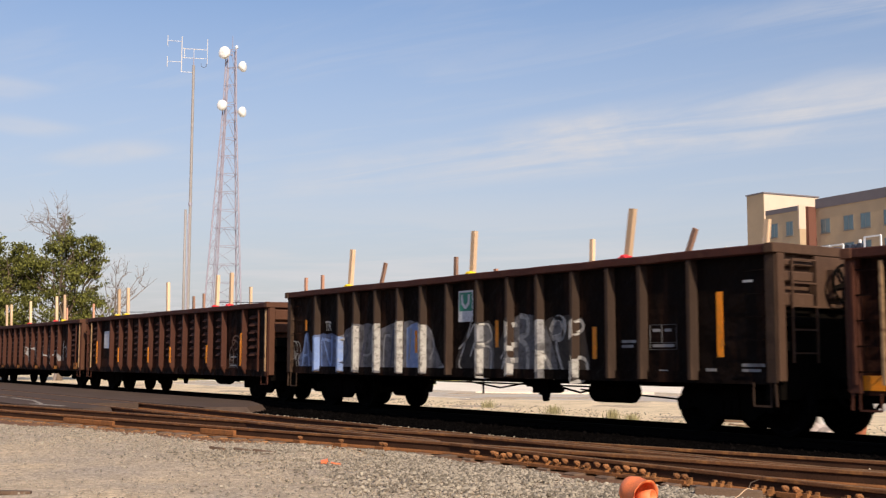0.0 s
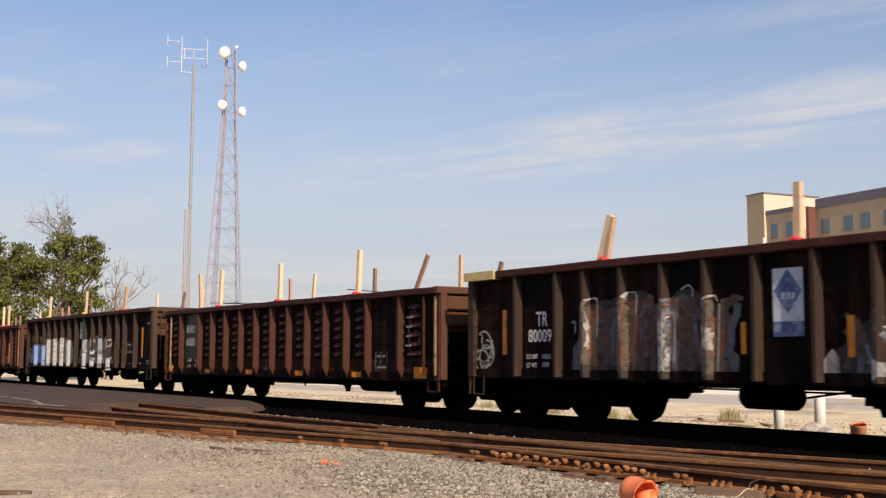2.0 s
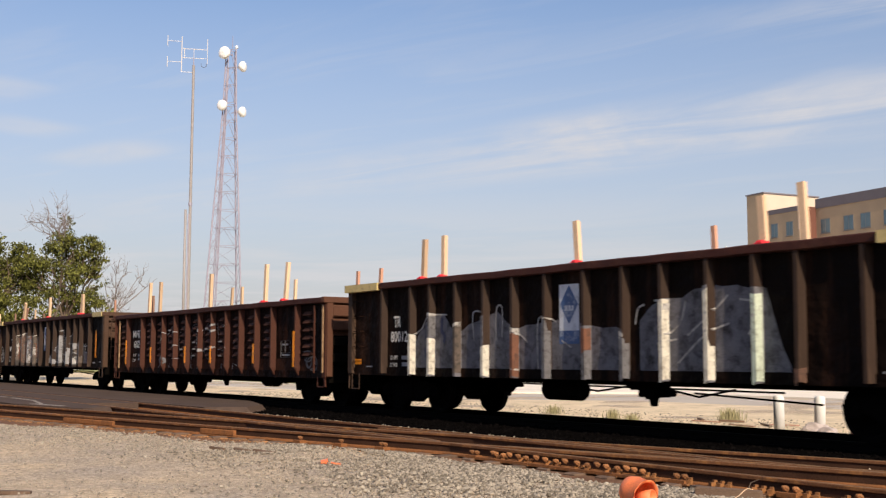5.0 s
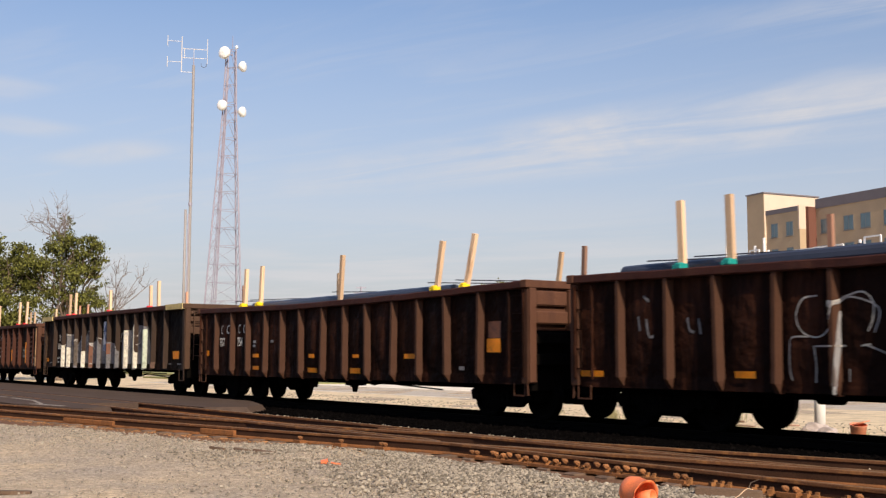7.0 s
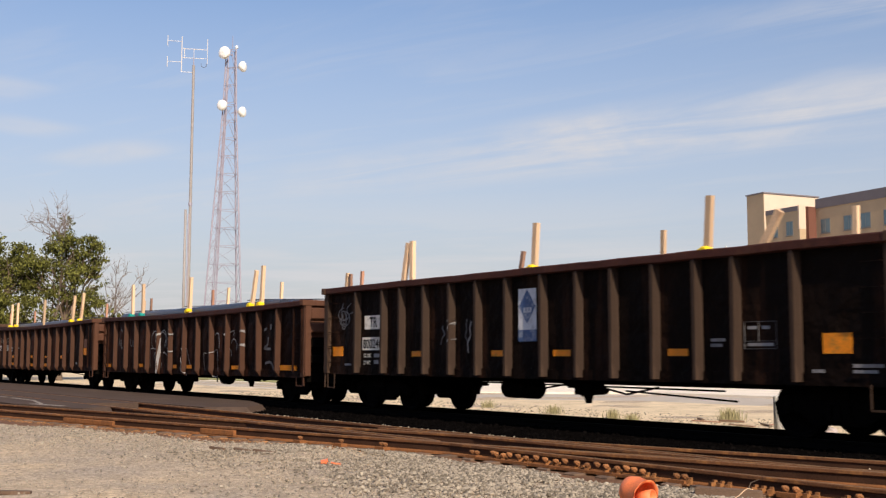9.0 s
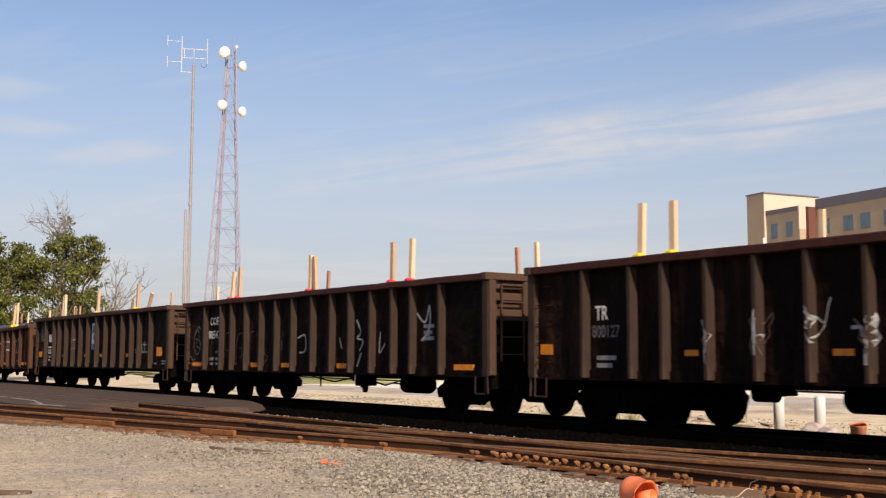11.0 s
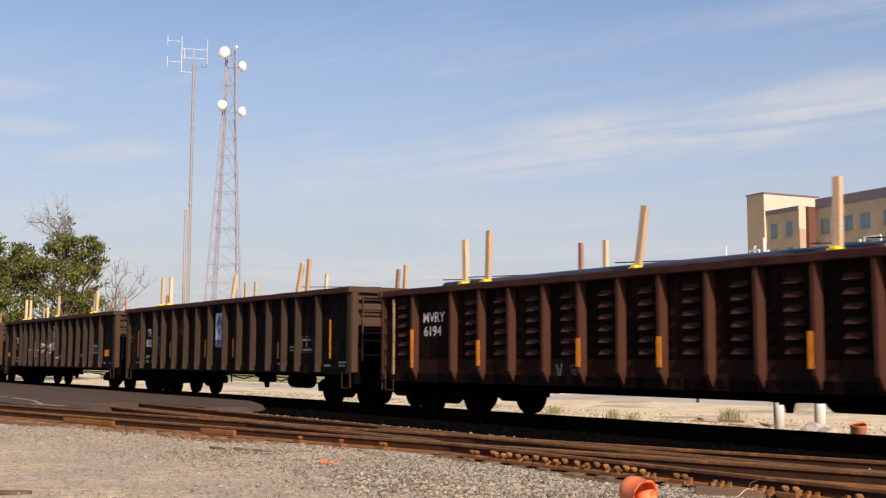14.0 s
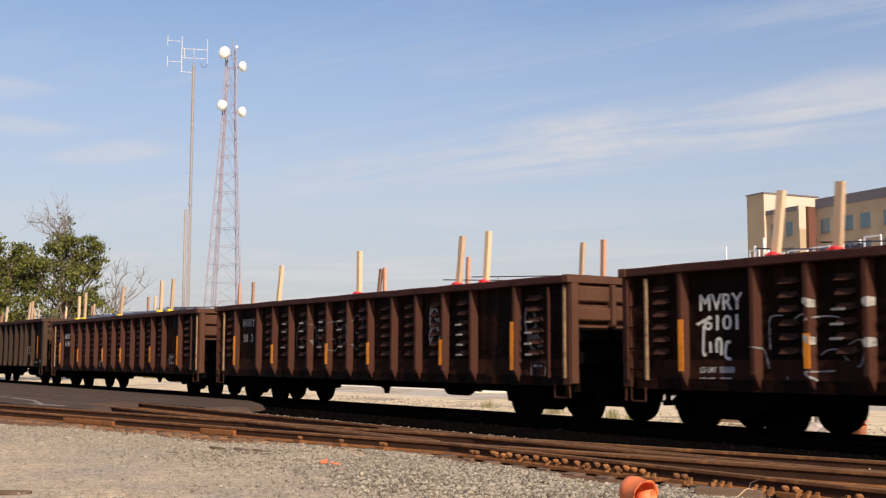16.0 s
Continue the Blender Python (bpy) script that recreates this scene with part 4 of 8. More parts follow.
def leafy_tree(x, y, fork, lobes, seed, label, density=1.0, trunk=0.26, size=0.15):
    """Trunk, limbs to every lobe of the crown, and leaves strewn through the lobes. Lobes: side, depth, height, radius."""
    root = empty("tree", x, y, -0.25, 55.4)
    rng = random.Random(seed)
    bm = bmesh.new()
    f = Vector(fork)
    limb(bm, (0, 0, 0), f, trunk, trunk * 0.7, rng, 0.06)
    V, F = [], []
    for s, d, z, r in lobes:
        c = Vector((s, d, z))
        p = limb(bm, f * rng.uniform(0.75, 1.0) if z > f.z else f * 0.7, c, trunk * 0.33, 0.03, rng)
        for _ in range(5):
            e = c + Vector((rng.gauss(0, r * 0.7), rng.gauss(0, r * 0.7), rng.gauss(0, r * 0.6)))
            limb(bm, p[3], e, 0.03, 0.008, rng, 0.15, 3)
        sub = [c + Vector((rng.gauss(0, r * 0.55), rng.gauss(0, r * 0.55), rng.gauss(0, r * 0.45))) for _ in range(11)]
        for _ in range(int(density * 330 * r * r)):
            q = rng.choice(sub)
            rr = r * 0.24
            p0 = q + Vector((rng.gauss(0, rr), rng.gauss(0, rr), rng.gauss(0, rr * 0.7)))
            w = size * rng.uniform(0.5, 1.3)
            n = Vector((rng.gauss(0, 1), rng.gauss(0, 1), rng.gauss(0.5, 0.8))).normalized()
            t = n.cross(Vector((rng.gauss(0, 1), rng.gauss(0, 1), 0.3))).normalized()
            b = n.cross(t)
            i = len(V)
            V += [p0 - t * w, p0 + b * w * 0.6, p0 + t * w, p0 - b * w * 0.6]
            F.append((i, i + 1, i + 2, i + 3))
    part("trunk", bm, "bark", root)
    me = bpy.data.meshes.new("crown")
    me.from_pydata([tuple(v) for v in V], [], F)
    me.materials.append(M["leaf"])
    o = new("crown", me)
    o.parent = root
    tagged(root, label, "tree")
    return root


def bare_tree(x, y, fork, tips, seed, label, trunk=0.12, twigs=7):
    root = empty("dead_tree", x, y, -0.25, 55.4)
    rng = random.Random(seed)
    bm = bmesh.new()
    f = Vector(fork)
    limb(bm, (0, 0, 0), f, trunk, trunk * 0.6, rng, 0.05)
    for s, d, z in tips:
        e = Vector((s, d, z))
        p = limb(bm, f, e, trunk * 0.38, 0.012, rng, 0.14, 6)
        for _ in range(twigs):
            a = p[rng.choice((2, 3, 4, 5))]
            q = a + (e - f).normalized() * rng.uniform(0.3, 0.8) + Vector((rng.gauss(0, 0.4), rng.gauss(0, 0.4), rng.gauss(0.12, 0.3)))
            m = limb(bm, a, q, 0.017, 0.006, rng, 0.2, 3)
            limb(bm, m[2], q + Vector((rng.gauss(0, 0.3), rng.gauss(0, 0.3), rng.gauss(0.1, 0.25))), 0.009, 0.005, rng, 0.2, 2)
    part("bare_crown", bm, "dead_bark", root)
    tagged(root, label, "tree")


def trees():
    leafy_tree(-76.5, 21.8, (0.3, 0, 4.6), ((-0.2, 0.3, 9.4, 1.0), (0.4, -0.8, 9.0, 0.9), (1.3, 0.5, 8.7, 1.0), (2.2, -0.4, 9.0, 0.75), (2.35, 0.5, 7.9, 0.6), (0.6, 1.0, 7.9, 1.1), (-0.9, -1.0, 7.2, 1.3), (0.9, -0.8, 6.7, 1.05),
                                          (2.2, 0.3, 6.8, 0.55), (-0.2, 0.8, 5.3, 1.5), (1.6, -0.3, 5.3, 0.9), (-1.6, 1.2, 8.6, 1.0), (1.0, 0.9, 4.3, 1.0), (-1.2, -1.2, 4.2, 1.4), (-2.0, 0.2, 6.2, 1.3), (-2.2, -0.4, 7.8, 0.9), (0.4, 0.2, 3.2, 1.3), (1.9, 0.1, 3.8, 0.8)), 5, "broad green tree with a gappy crown beyond the tracks", 2.7, 0.26, 0.10)
    leafy_tree(-78.4, 18.0, (-0.3, 0, 3.4), ((1.0, 0.4, 8.5, 1.1), (-0.5, -0.6, 8.1, 1.3), (-1.8, 0.8, 7.5, 1.3), (0.3, 0.9, 6.4, 1.5), (-1.2, -0.9, 5.7, 1.5), (1.2, -1.0, 5.0, 1.5), (-0.3, 0.5, 4.3, 1.5), (-2.6, 0.2, 5.2, 1.4), (-3.2, 0.0, 7.0, 1.2), (0.4, -1.2, 3.0, 1.5), (-1.8, -0.8, 3.4, 1.5), (1.9, -0.4, 6.8, 1.0), (-0.6, -1.4, 7.0, 1.1)),
               8, "dense dark green tree beside the street", 4.2, 0.26, 0.10)
    leafy_tree(-84.0, 10.5, (0, 0, 3.4), ((0, 0, 8.6, 1.6), (1.6, 0.5, 7.4, 1.5), (-1.5, 0.2, 7.2, 1.5), (0.3, -0.8, 5.6, 1.8), (1.8, 0.4, 4.6, 1.5), (-1.8, 0.4, 4.8, 1.5)), 9, "dense green tree at the end of the row", 2.2, 0.26, 0.12)
    leafy_tree(-78.6, 25.6, (0.2, 0, 2.6), ((-0.2, 0, 3.6, 0.7), (0.6, 0.3, 4.4, 0.45), (1.0, -0.2, 3.3, 0.5), (-0.7, 0.2, 5.2, 0.5), (-1.2, 0.3, 6.4, 0.35)), 15, "small half-bare tree with thin foliage", 0.8, 0.1)
    bare_tree(-76.2, 21.4, (0.2, 0, 9.1), ((-0.2, 0.2, 11.7), (-1.0, -0.3, 11.5), (-2.0, 0.2, 10.9), (-0.8, 0.5, 10.7), (-1.7, -0.4, 10.3), (0.3, 0.1, 11.2), (0.5, -0.3, 10.5)), 21, "leafless grey branches rising above a green crown", 0.11, 13)
    bare_tree(-79.3, 25.6, (0.3, 0, 3.4), ((2.7, 0.2, 7.6), (2.2, -0.3, 7.3), (0.9, 0.3, 8.5), (1.6, -0.2, 8.3), (1.2, 0.4, 6.4), (0.4, -0.3, 7.5), (2.0, 0.3, 6.3)), 24, "leafless grey tree with thin twisting limbs", 0.12, 13)
    leafy_tree(-150.0, 112.0, (0, 0, 5.5), ((0, 0, 12.9, 1.5), (1.6, 0, 12.3, 1.4), (-1.7, 0, 12.1, 1.4), (0.4, 0.5, 10.6, 2.0)), 31, "round distant green tree beyond the lot", 1.1, 0.26, 0.22)


lattice_tower()
antenna_mast()
trees()


def building():
    """Tan stuccoed hotel: a shaded front with windows under a grey parapet, a taller stair tower, a recess."""
    root = empty("hotel", 0, 0, 0)
    P = pose(-89.4, 108.2, -0.25, 0, 0, -9.4)

    def block(name, s0, s1, d0, d1, z0, z1, mat, label="", parent=root):
        bm = bmesh.new()
        box(bm, s0, s1, d0, d1, z0, z1, P)
        return part(name, bm, mat, parent, label)
    block("stair_tower", -2.72, 0.28, 0.0, 8.6, 0, 21.45, "stucco_tan", "taller tan stair tower")
    # thin facing in the lightened stucco stands in for sunlight on this side
    block("tower_side", 0.28, 0.33, 0.03, 8.6, 0, 21.40, "stucco_cream", "stair tower side in cream, lightened to carry the sun")
    block("tower_coping", -2.82, 0.43, -0.1, 8.7, 21.45, 21.62, "parapet_grey")
    wing = block("wall", 0.33, 5.75, 0.3, 9.0, 0, 18.75, "stucco_tan")
    block("parapet", 0.33, 5.75, 0.2, 9.0, 18.75, 19.3, "parapet_grey", "grey metal parapet")
    block("pier", 5.75, 5.95, 0.25, 1.25, 16.6, 19.35, "stucco_cream", "cream corner pier")
    block("pier_foot", 5.75, 5.93, 0.30, 1.25, 0, 16.6, "stucco_tan")
    block("recess_wall", 5.75, 6.4, 1.25, 9.0, 0, 19.2, "stucco_rust", "rust-red recessed wall")
    main = block("wall", 6.4, 62.0, 2.4, 14.0, 0, 18.98, "stucco_tan")
    block("parapet", 6.4, 62.2, 2.3, 14.0, 18.98, 20.1, "parapet_grey", "grey metal parapet")

    def window(wall, s, z, w, h, dep):
        fr = block("window", s - w / 2 - 0.09, s + w / 2 + 0.09, dep - 0.03, dep + 0.05, z - 0.09, z + h + 0.09, "window_trim", "", wall)
        block("pane", s - w / 2, s - 0.03, dep - 0.04, dep + 0.02, z, z + h, "window_glass", "", fr)
        block("pane", s + 0.03, s + w / 2, dep - 0.04, dep + 0.02, z, z + h, "window_glass", "", fr)
        block("window_sill", s - w / 2 - 0.12, s + w / 2 + 0.12, dep - 0.12, dep, z - 0.17, z - 0.09, "window_trim", "", fr)
    for st in range(6):
        z = 0.7 + 3.05 * st
        for s in (1.75, 4.3):
            window(wing, s, z + 0.1, 1.0, 1.5, 0.3)
        for s in (7.85, 11.4, 13.9, 17.2, 19.7, 23.3, 25.8, 29.4, 31.9, 35.5, 38.0, 41.6, 44.1, 47.7, 50.2, 53.8, 56.3):
            window(main, s, z + 0.15, 1.3, 1.5, 2.4)
    tagged(root, "six-storey tan stucco hotel with a grey parapet and dark windows", "building")


building()


def rooftop_gear():
    """White railings, pipes and round fans standing on a low flat-roofed shed behind the train."""
    root = empty("equipment_shed", -42.6, 52.2, -0.25, -9.4)
    bm = bmesh.new()
    box(bm, -2.6, 9.5, 0, 4, 0, 6.55)
    part("wall", bm, "stucco_tan", root)
    bm = bmesh.new()
    box(bm, -2.8, 9.7, -0.2, 4.2, 6.55, 6.70)
    part("roof", bm, "galvanised", root)

    Z = 6.70

    def frame_rail(x0, x1, h, y=0.2):
        bm = bmesh.new()
        for x in (x0, x1):
            bar(bm, (x, y, Z), (x, y, Z + h), 0.08)
        bar(bm, (x0, y, Z + h), (x1, y, Z + h), 0.08)
        bar(bm, (x0, y, Z + h * 0.5), (x1, y, Z + h * 0.5), 0.05)
        part("railing", bm, "white_metal", root, "white tubular railing")
    for a in ((-2.0, -1.2, 1.2), (-0.3, 0.9, 0.83), (1.2, 3.2, 0.9), (3.3, 4.4, 0.92), (4.5, 5.4, 0.92), (6.9, 8.0, 1.15)):
        frame_rail(*a)
    for x, h in ((-1.9, 1.5), (-1.1, 1.9), (-0.75, 1.15), (0.3, 0.9), (2.4, 0.9), (6.3, 1.1)):
        bm = bmesh.new()
        tube(bm, (x, 0.5, Z), (x, 0.5, Z + h), 0.08, n=8)
        part("vent_pipe", bm, "white_metal", root)
    for x, r in ((3.9, 0.10), (4.9, 0.11), (5.75, 0.17), (6.2, 0.15), (6.6, 0.18)):
        bm = bmesh.new()
        tube(bm, (x, 0.1, Z + 0.7), (x, 0.5, Z + 0.7), r, n=16)
        bar(bm, (x, 0.3, Z), (x, 0.3, Z + 0.7), 0.06)
        part("fan", bm, "black_pipe", root, "round dark cooling fan on a stand")
    tagged(root, "low flat-roofed shed with white railings and round fans on top", "shed")
    # slender white pole seen above the train
    bm = bmesh.new()
    tube(bm, (0, 0, 0), (0, 0, 7.2), 0.06, 0.04, 8)
    o = part("flag_pole", bm, "white_metal")
    o.matrix_basis = pose(-38.73, 44.05, -0.25)
    tagged(o, "slender white pole beyond the street", "pole")


rooftop_gear()
clutter()
gravel()


# ---- the train ----
NOSE = 0.2                            # the body starts this far into a car's own measure
SHEET, FACE = -1.42, -1.575           # outside of the side sheet, and of the posts
# paint is the shade-darkened copy of post, for sheets and small fittings
KINDS = {
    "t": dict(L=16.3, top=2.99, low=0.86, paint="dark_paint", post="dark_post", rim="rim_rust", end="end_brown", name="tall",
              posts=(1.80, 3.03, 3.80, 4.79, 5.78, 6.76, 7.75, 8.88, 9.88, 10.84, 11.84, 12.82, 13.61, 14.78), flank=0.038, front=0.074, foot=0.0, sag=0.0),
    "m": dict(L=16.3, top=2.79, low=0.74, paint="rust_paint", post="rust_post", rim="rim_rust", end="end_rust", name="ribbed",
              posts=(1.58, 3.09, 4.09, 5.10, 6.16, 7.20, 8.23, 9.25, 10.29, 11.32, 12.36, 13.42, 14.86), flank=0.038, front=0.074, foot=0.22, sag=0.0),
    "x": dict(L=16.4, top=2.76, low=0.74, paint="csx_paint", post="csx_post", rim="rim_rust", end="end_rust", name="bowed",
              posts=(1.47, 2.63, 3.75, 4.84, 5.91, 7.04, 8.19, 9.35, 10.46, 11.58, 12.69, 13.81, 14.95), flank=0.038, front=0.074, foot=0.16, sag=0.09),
}


def sag(k, x):
    return -k["sag"] * math.sin(math.pi * min(max(x / k["L"], 0), 1)) if k["sag"] else 0.0


def bulge(k, x, z):
    """How far the load has pushed the sheet out between two posts."""
    if k["name"] != "bowed":
        return 0.0
    ps = (0.2,) + k["posts"] + (k["L"] - 0.2,)
    for i, (a, b) in enumerate(zip(ps, ps[1:])):
        if a < x < b:
            u, v = (x - a) / (b - a), min(1.0, max(0.0, (z - k["low"]) / (k["top"] - k["low"])))
            return (0.075 + 0.03 * math.sin(i * 2.4)) * math.sin(math.pi * u) ** 1.2 * math.sin(math.pi * min(1.0, v * 1.08)) ** 0.8
    return 0.0


def post_mesh(k, side):
    """A pressed hat-section side post whose depth dies out towards the top chord."""
    bm = bmesh.new()
    z0, z1 = k["low"] + 0.02, k["top"] - 0.13
    st = [(z0, 1.0, 1 - 0.85 * (k["foot"] > 0)), (z0 + max(k["foot"], 0.01), 1.0, 1.0), (z1, 1.0, 0.95)]
    rings = []
    for z, q, dq in st:
        w, fl, dp = k["front"] / 2, k["flank"] * q, (SHEET - FACE) * dq
        rings.append([bm.verts.new(p) for p in ((-w - fl, 0, z), (-w, -dp * side, z), (w, -dp * side, z), (w + fl, 0, z), (w + fl, 0.02 * side, z), (-w - fl, 0.02 * side, z))])
    loft(bm, rings)
    return bm


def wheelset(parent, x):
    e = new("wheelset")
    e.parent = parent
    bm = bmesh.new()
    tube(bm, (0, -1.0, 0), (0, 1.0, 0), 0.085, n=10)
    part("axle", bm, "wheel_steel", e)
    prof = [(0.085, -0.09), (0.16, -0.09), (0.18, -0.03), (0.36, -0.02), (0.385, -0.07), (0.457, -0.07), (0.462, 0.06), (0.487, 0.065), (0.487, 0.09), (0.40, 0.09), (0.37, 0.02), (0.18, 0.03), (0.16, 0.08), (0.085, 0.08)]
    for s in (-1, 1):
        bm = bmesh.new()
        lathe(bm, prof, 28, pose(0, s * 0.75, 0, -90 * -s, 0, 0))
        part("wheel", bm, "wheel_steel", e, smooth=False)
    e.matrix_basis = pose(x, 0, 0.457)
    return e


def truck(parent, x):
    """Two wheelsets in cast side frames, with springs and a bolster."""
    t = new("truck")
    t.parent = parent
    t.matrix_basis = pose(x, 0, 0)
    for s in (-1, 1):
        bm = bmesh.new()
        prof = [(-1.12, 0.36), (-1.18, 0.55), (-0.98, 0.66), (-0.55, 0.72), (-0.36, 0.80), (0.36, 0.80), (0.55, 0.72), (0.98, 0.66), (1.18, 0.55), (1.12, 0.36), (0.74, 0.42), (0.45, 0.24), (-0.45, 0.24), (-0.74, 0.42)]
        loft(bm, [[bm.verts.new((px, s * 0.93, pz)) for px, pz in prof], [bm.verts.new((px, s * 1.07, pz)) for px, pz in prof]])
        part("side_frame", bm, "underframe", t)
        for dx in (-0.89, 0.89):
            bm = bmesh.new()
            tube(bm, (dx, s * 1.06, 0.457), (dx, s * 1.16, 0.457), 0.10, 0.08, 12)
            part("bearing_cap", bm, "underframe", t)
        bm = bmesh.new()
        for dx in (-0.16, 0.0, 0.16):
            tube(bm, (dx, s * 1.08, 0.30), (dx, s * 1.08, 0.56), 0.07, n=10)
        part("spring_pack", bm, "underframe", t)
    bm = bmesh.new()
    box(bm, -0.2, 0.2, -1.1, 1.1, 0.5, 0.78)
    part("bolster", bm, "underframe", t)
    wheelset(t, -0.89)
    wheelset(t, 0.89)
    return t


def hand_brake(car, k, x, o, y=-0.13):
    """Brake wheel with its gear case and chain on the end at x, facing o."""
    e = new("hand_brake")
    e.parent = car
    e.matrix_basis = pose(x + 0.24 * o, y, k["top"] - 0.58, 0, 90 * o, 0)
    bm = bmesh.new()
    for i in range(20):
        a, b = i * math.tau / 20, (i + 1) * math.tau / 20
        tube(bm, (0.29 * math.cos(a), 0.29 * math.sin(a), 0), (0.29 * math.cos(b), 0.29 * math.sin(b), 0), 0.024, n=6)
    part("rim", bm, "underframe", e)
    for i in range(5):
        a = i * math.tau / 5
        bm = bmesh.new()
        bar(bm, (0.04 * math.cos(a), 0.04 * math.sin(a), 0.02), (0.29 * math.cos(a), 0.29 * math.sin(a), 0), 0.06, 0.02)
        part("spoke", bm, "underframe", e)
    bm = bmesh.new()
    box(bm, -0.22, 0.24, -0.2, 0.2, -0.19, -0.05)
    tube(bm, (0, 0, -0.1), (0, 0, 0.05), 0.05, n=10)
    bmesh.ops.bevel(bm, geom=bm.edges[:], offset=0.012, segments=1, affect="EDGES")
    part("gear_case", bm, k["end"], e)
    bm = bmesh.new()
    bar(bm, (0.2 * o, 0.1, -0.1), (1.1 * o, 0.1, -0.12), 0.03)
    part("chain", bm, "underframe", e)


def brake_gear(car, tank, half, valve):
    """Air reservoir, control valve, cylinder and rods hung under the floor; places along the car."""
    bm = bmesh.new()
    lathe(bm, [(0, -half), (0.16, 0.02 - half), (0.21, 0.09 - half), (0.21, half - 0.09), (0.16, half - 0.02), (0, half)], 16, pose(tank, -0.72, 0.62, 0, 90, 0))
    for d in (-half * 0.6, half * 0.6):
        bar(bm, (tank + d, -0.72, 0.7), (tank + d, -0.72, 1.06), 0.06, 0.03)
    part("air_reservoir", bm, "underframe", car)
    bm = bmesh.new()
    lathe(bm, [(0, -0.22), (0.15, -0.22), (0.15, 0.2), (0.05, 0.26), (0.03, 0.6), (0, 0.6)], 14, pose(5.0, -0.35, 0.66, 0, 90, 0))
    part("brake_cylinder", bm, "underframe", car)
    v = valve
    bm = bmesh.new()
    box(bm, v - 0.24, v + 0.22, -0.95, -0.6, 0.54, 0.88)
    box(bm, v - 0.5, v - 0.2, -0.9, -0.62, 0.66, 0.86)
    tube(bm, (v, -0.8, 0.38), (v, -0.8, 0.56), 0.06, 0.10, 8)
    tube(bm, (v + 0.2, -0.8, 0.64), (v + 0.5, -0.8, 0.62), 0.08, 0.06, 8)
    tube(bm, (v - 0.15, -0.8, 0.50), (v - 0.15, -0.8, 0.6), 0.05, n=6)
    part("control_valve", bm, "underframe", car)
    for p in (((v - 0.5, -0.85, 0.74), (v - 1.3, -0.95, 0.62), (v - 2.4, -1.0, 0.74)), ((v + 0.4, -0.9, 0.70), (v + 1.2, -0.95, 0.58), (v + 2.0, -0.95, 0.72))):
        bm = bmesh.new()
        for q0, q1 in zip(p, p[1:]):
            tube(bm, q0, q1, 0.020, n=6)
        part("air_pipe", bm, "underframe", car)
    for q0, q1 in (((4.6, -0.6, 0.72), (12.6, -0.6, 0.68)), ((v + 0.6, -0.4, 0.62), (v + 3.2, -0.3, 0.50)), ((v - 1.5, -1.25, 0.84), (v - 1.5, -1.25, 0.50))):
        bm = bmesh.new()
        bar(bm, q0, q1, 0.032)
        part("brake_rod", bm, "underframe", car)


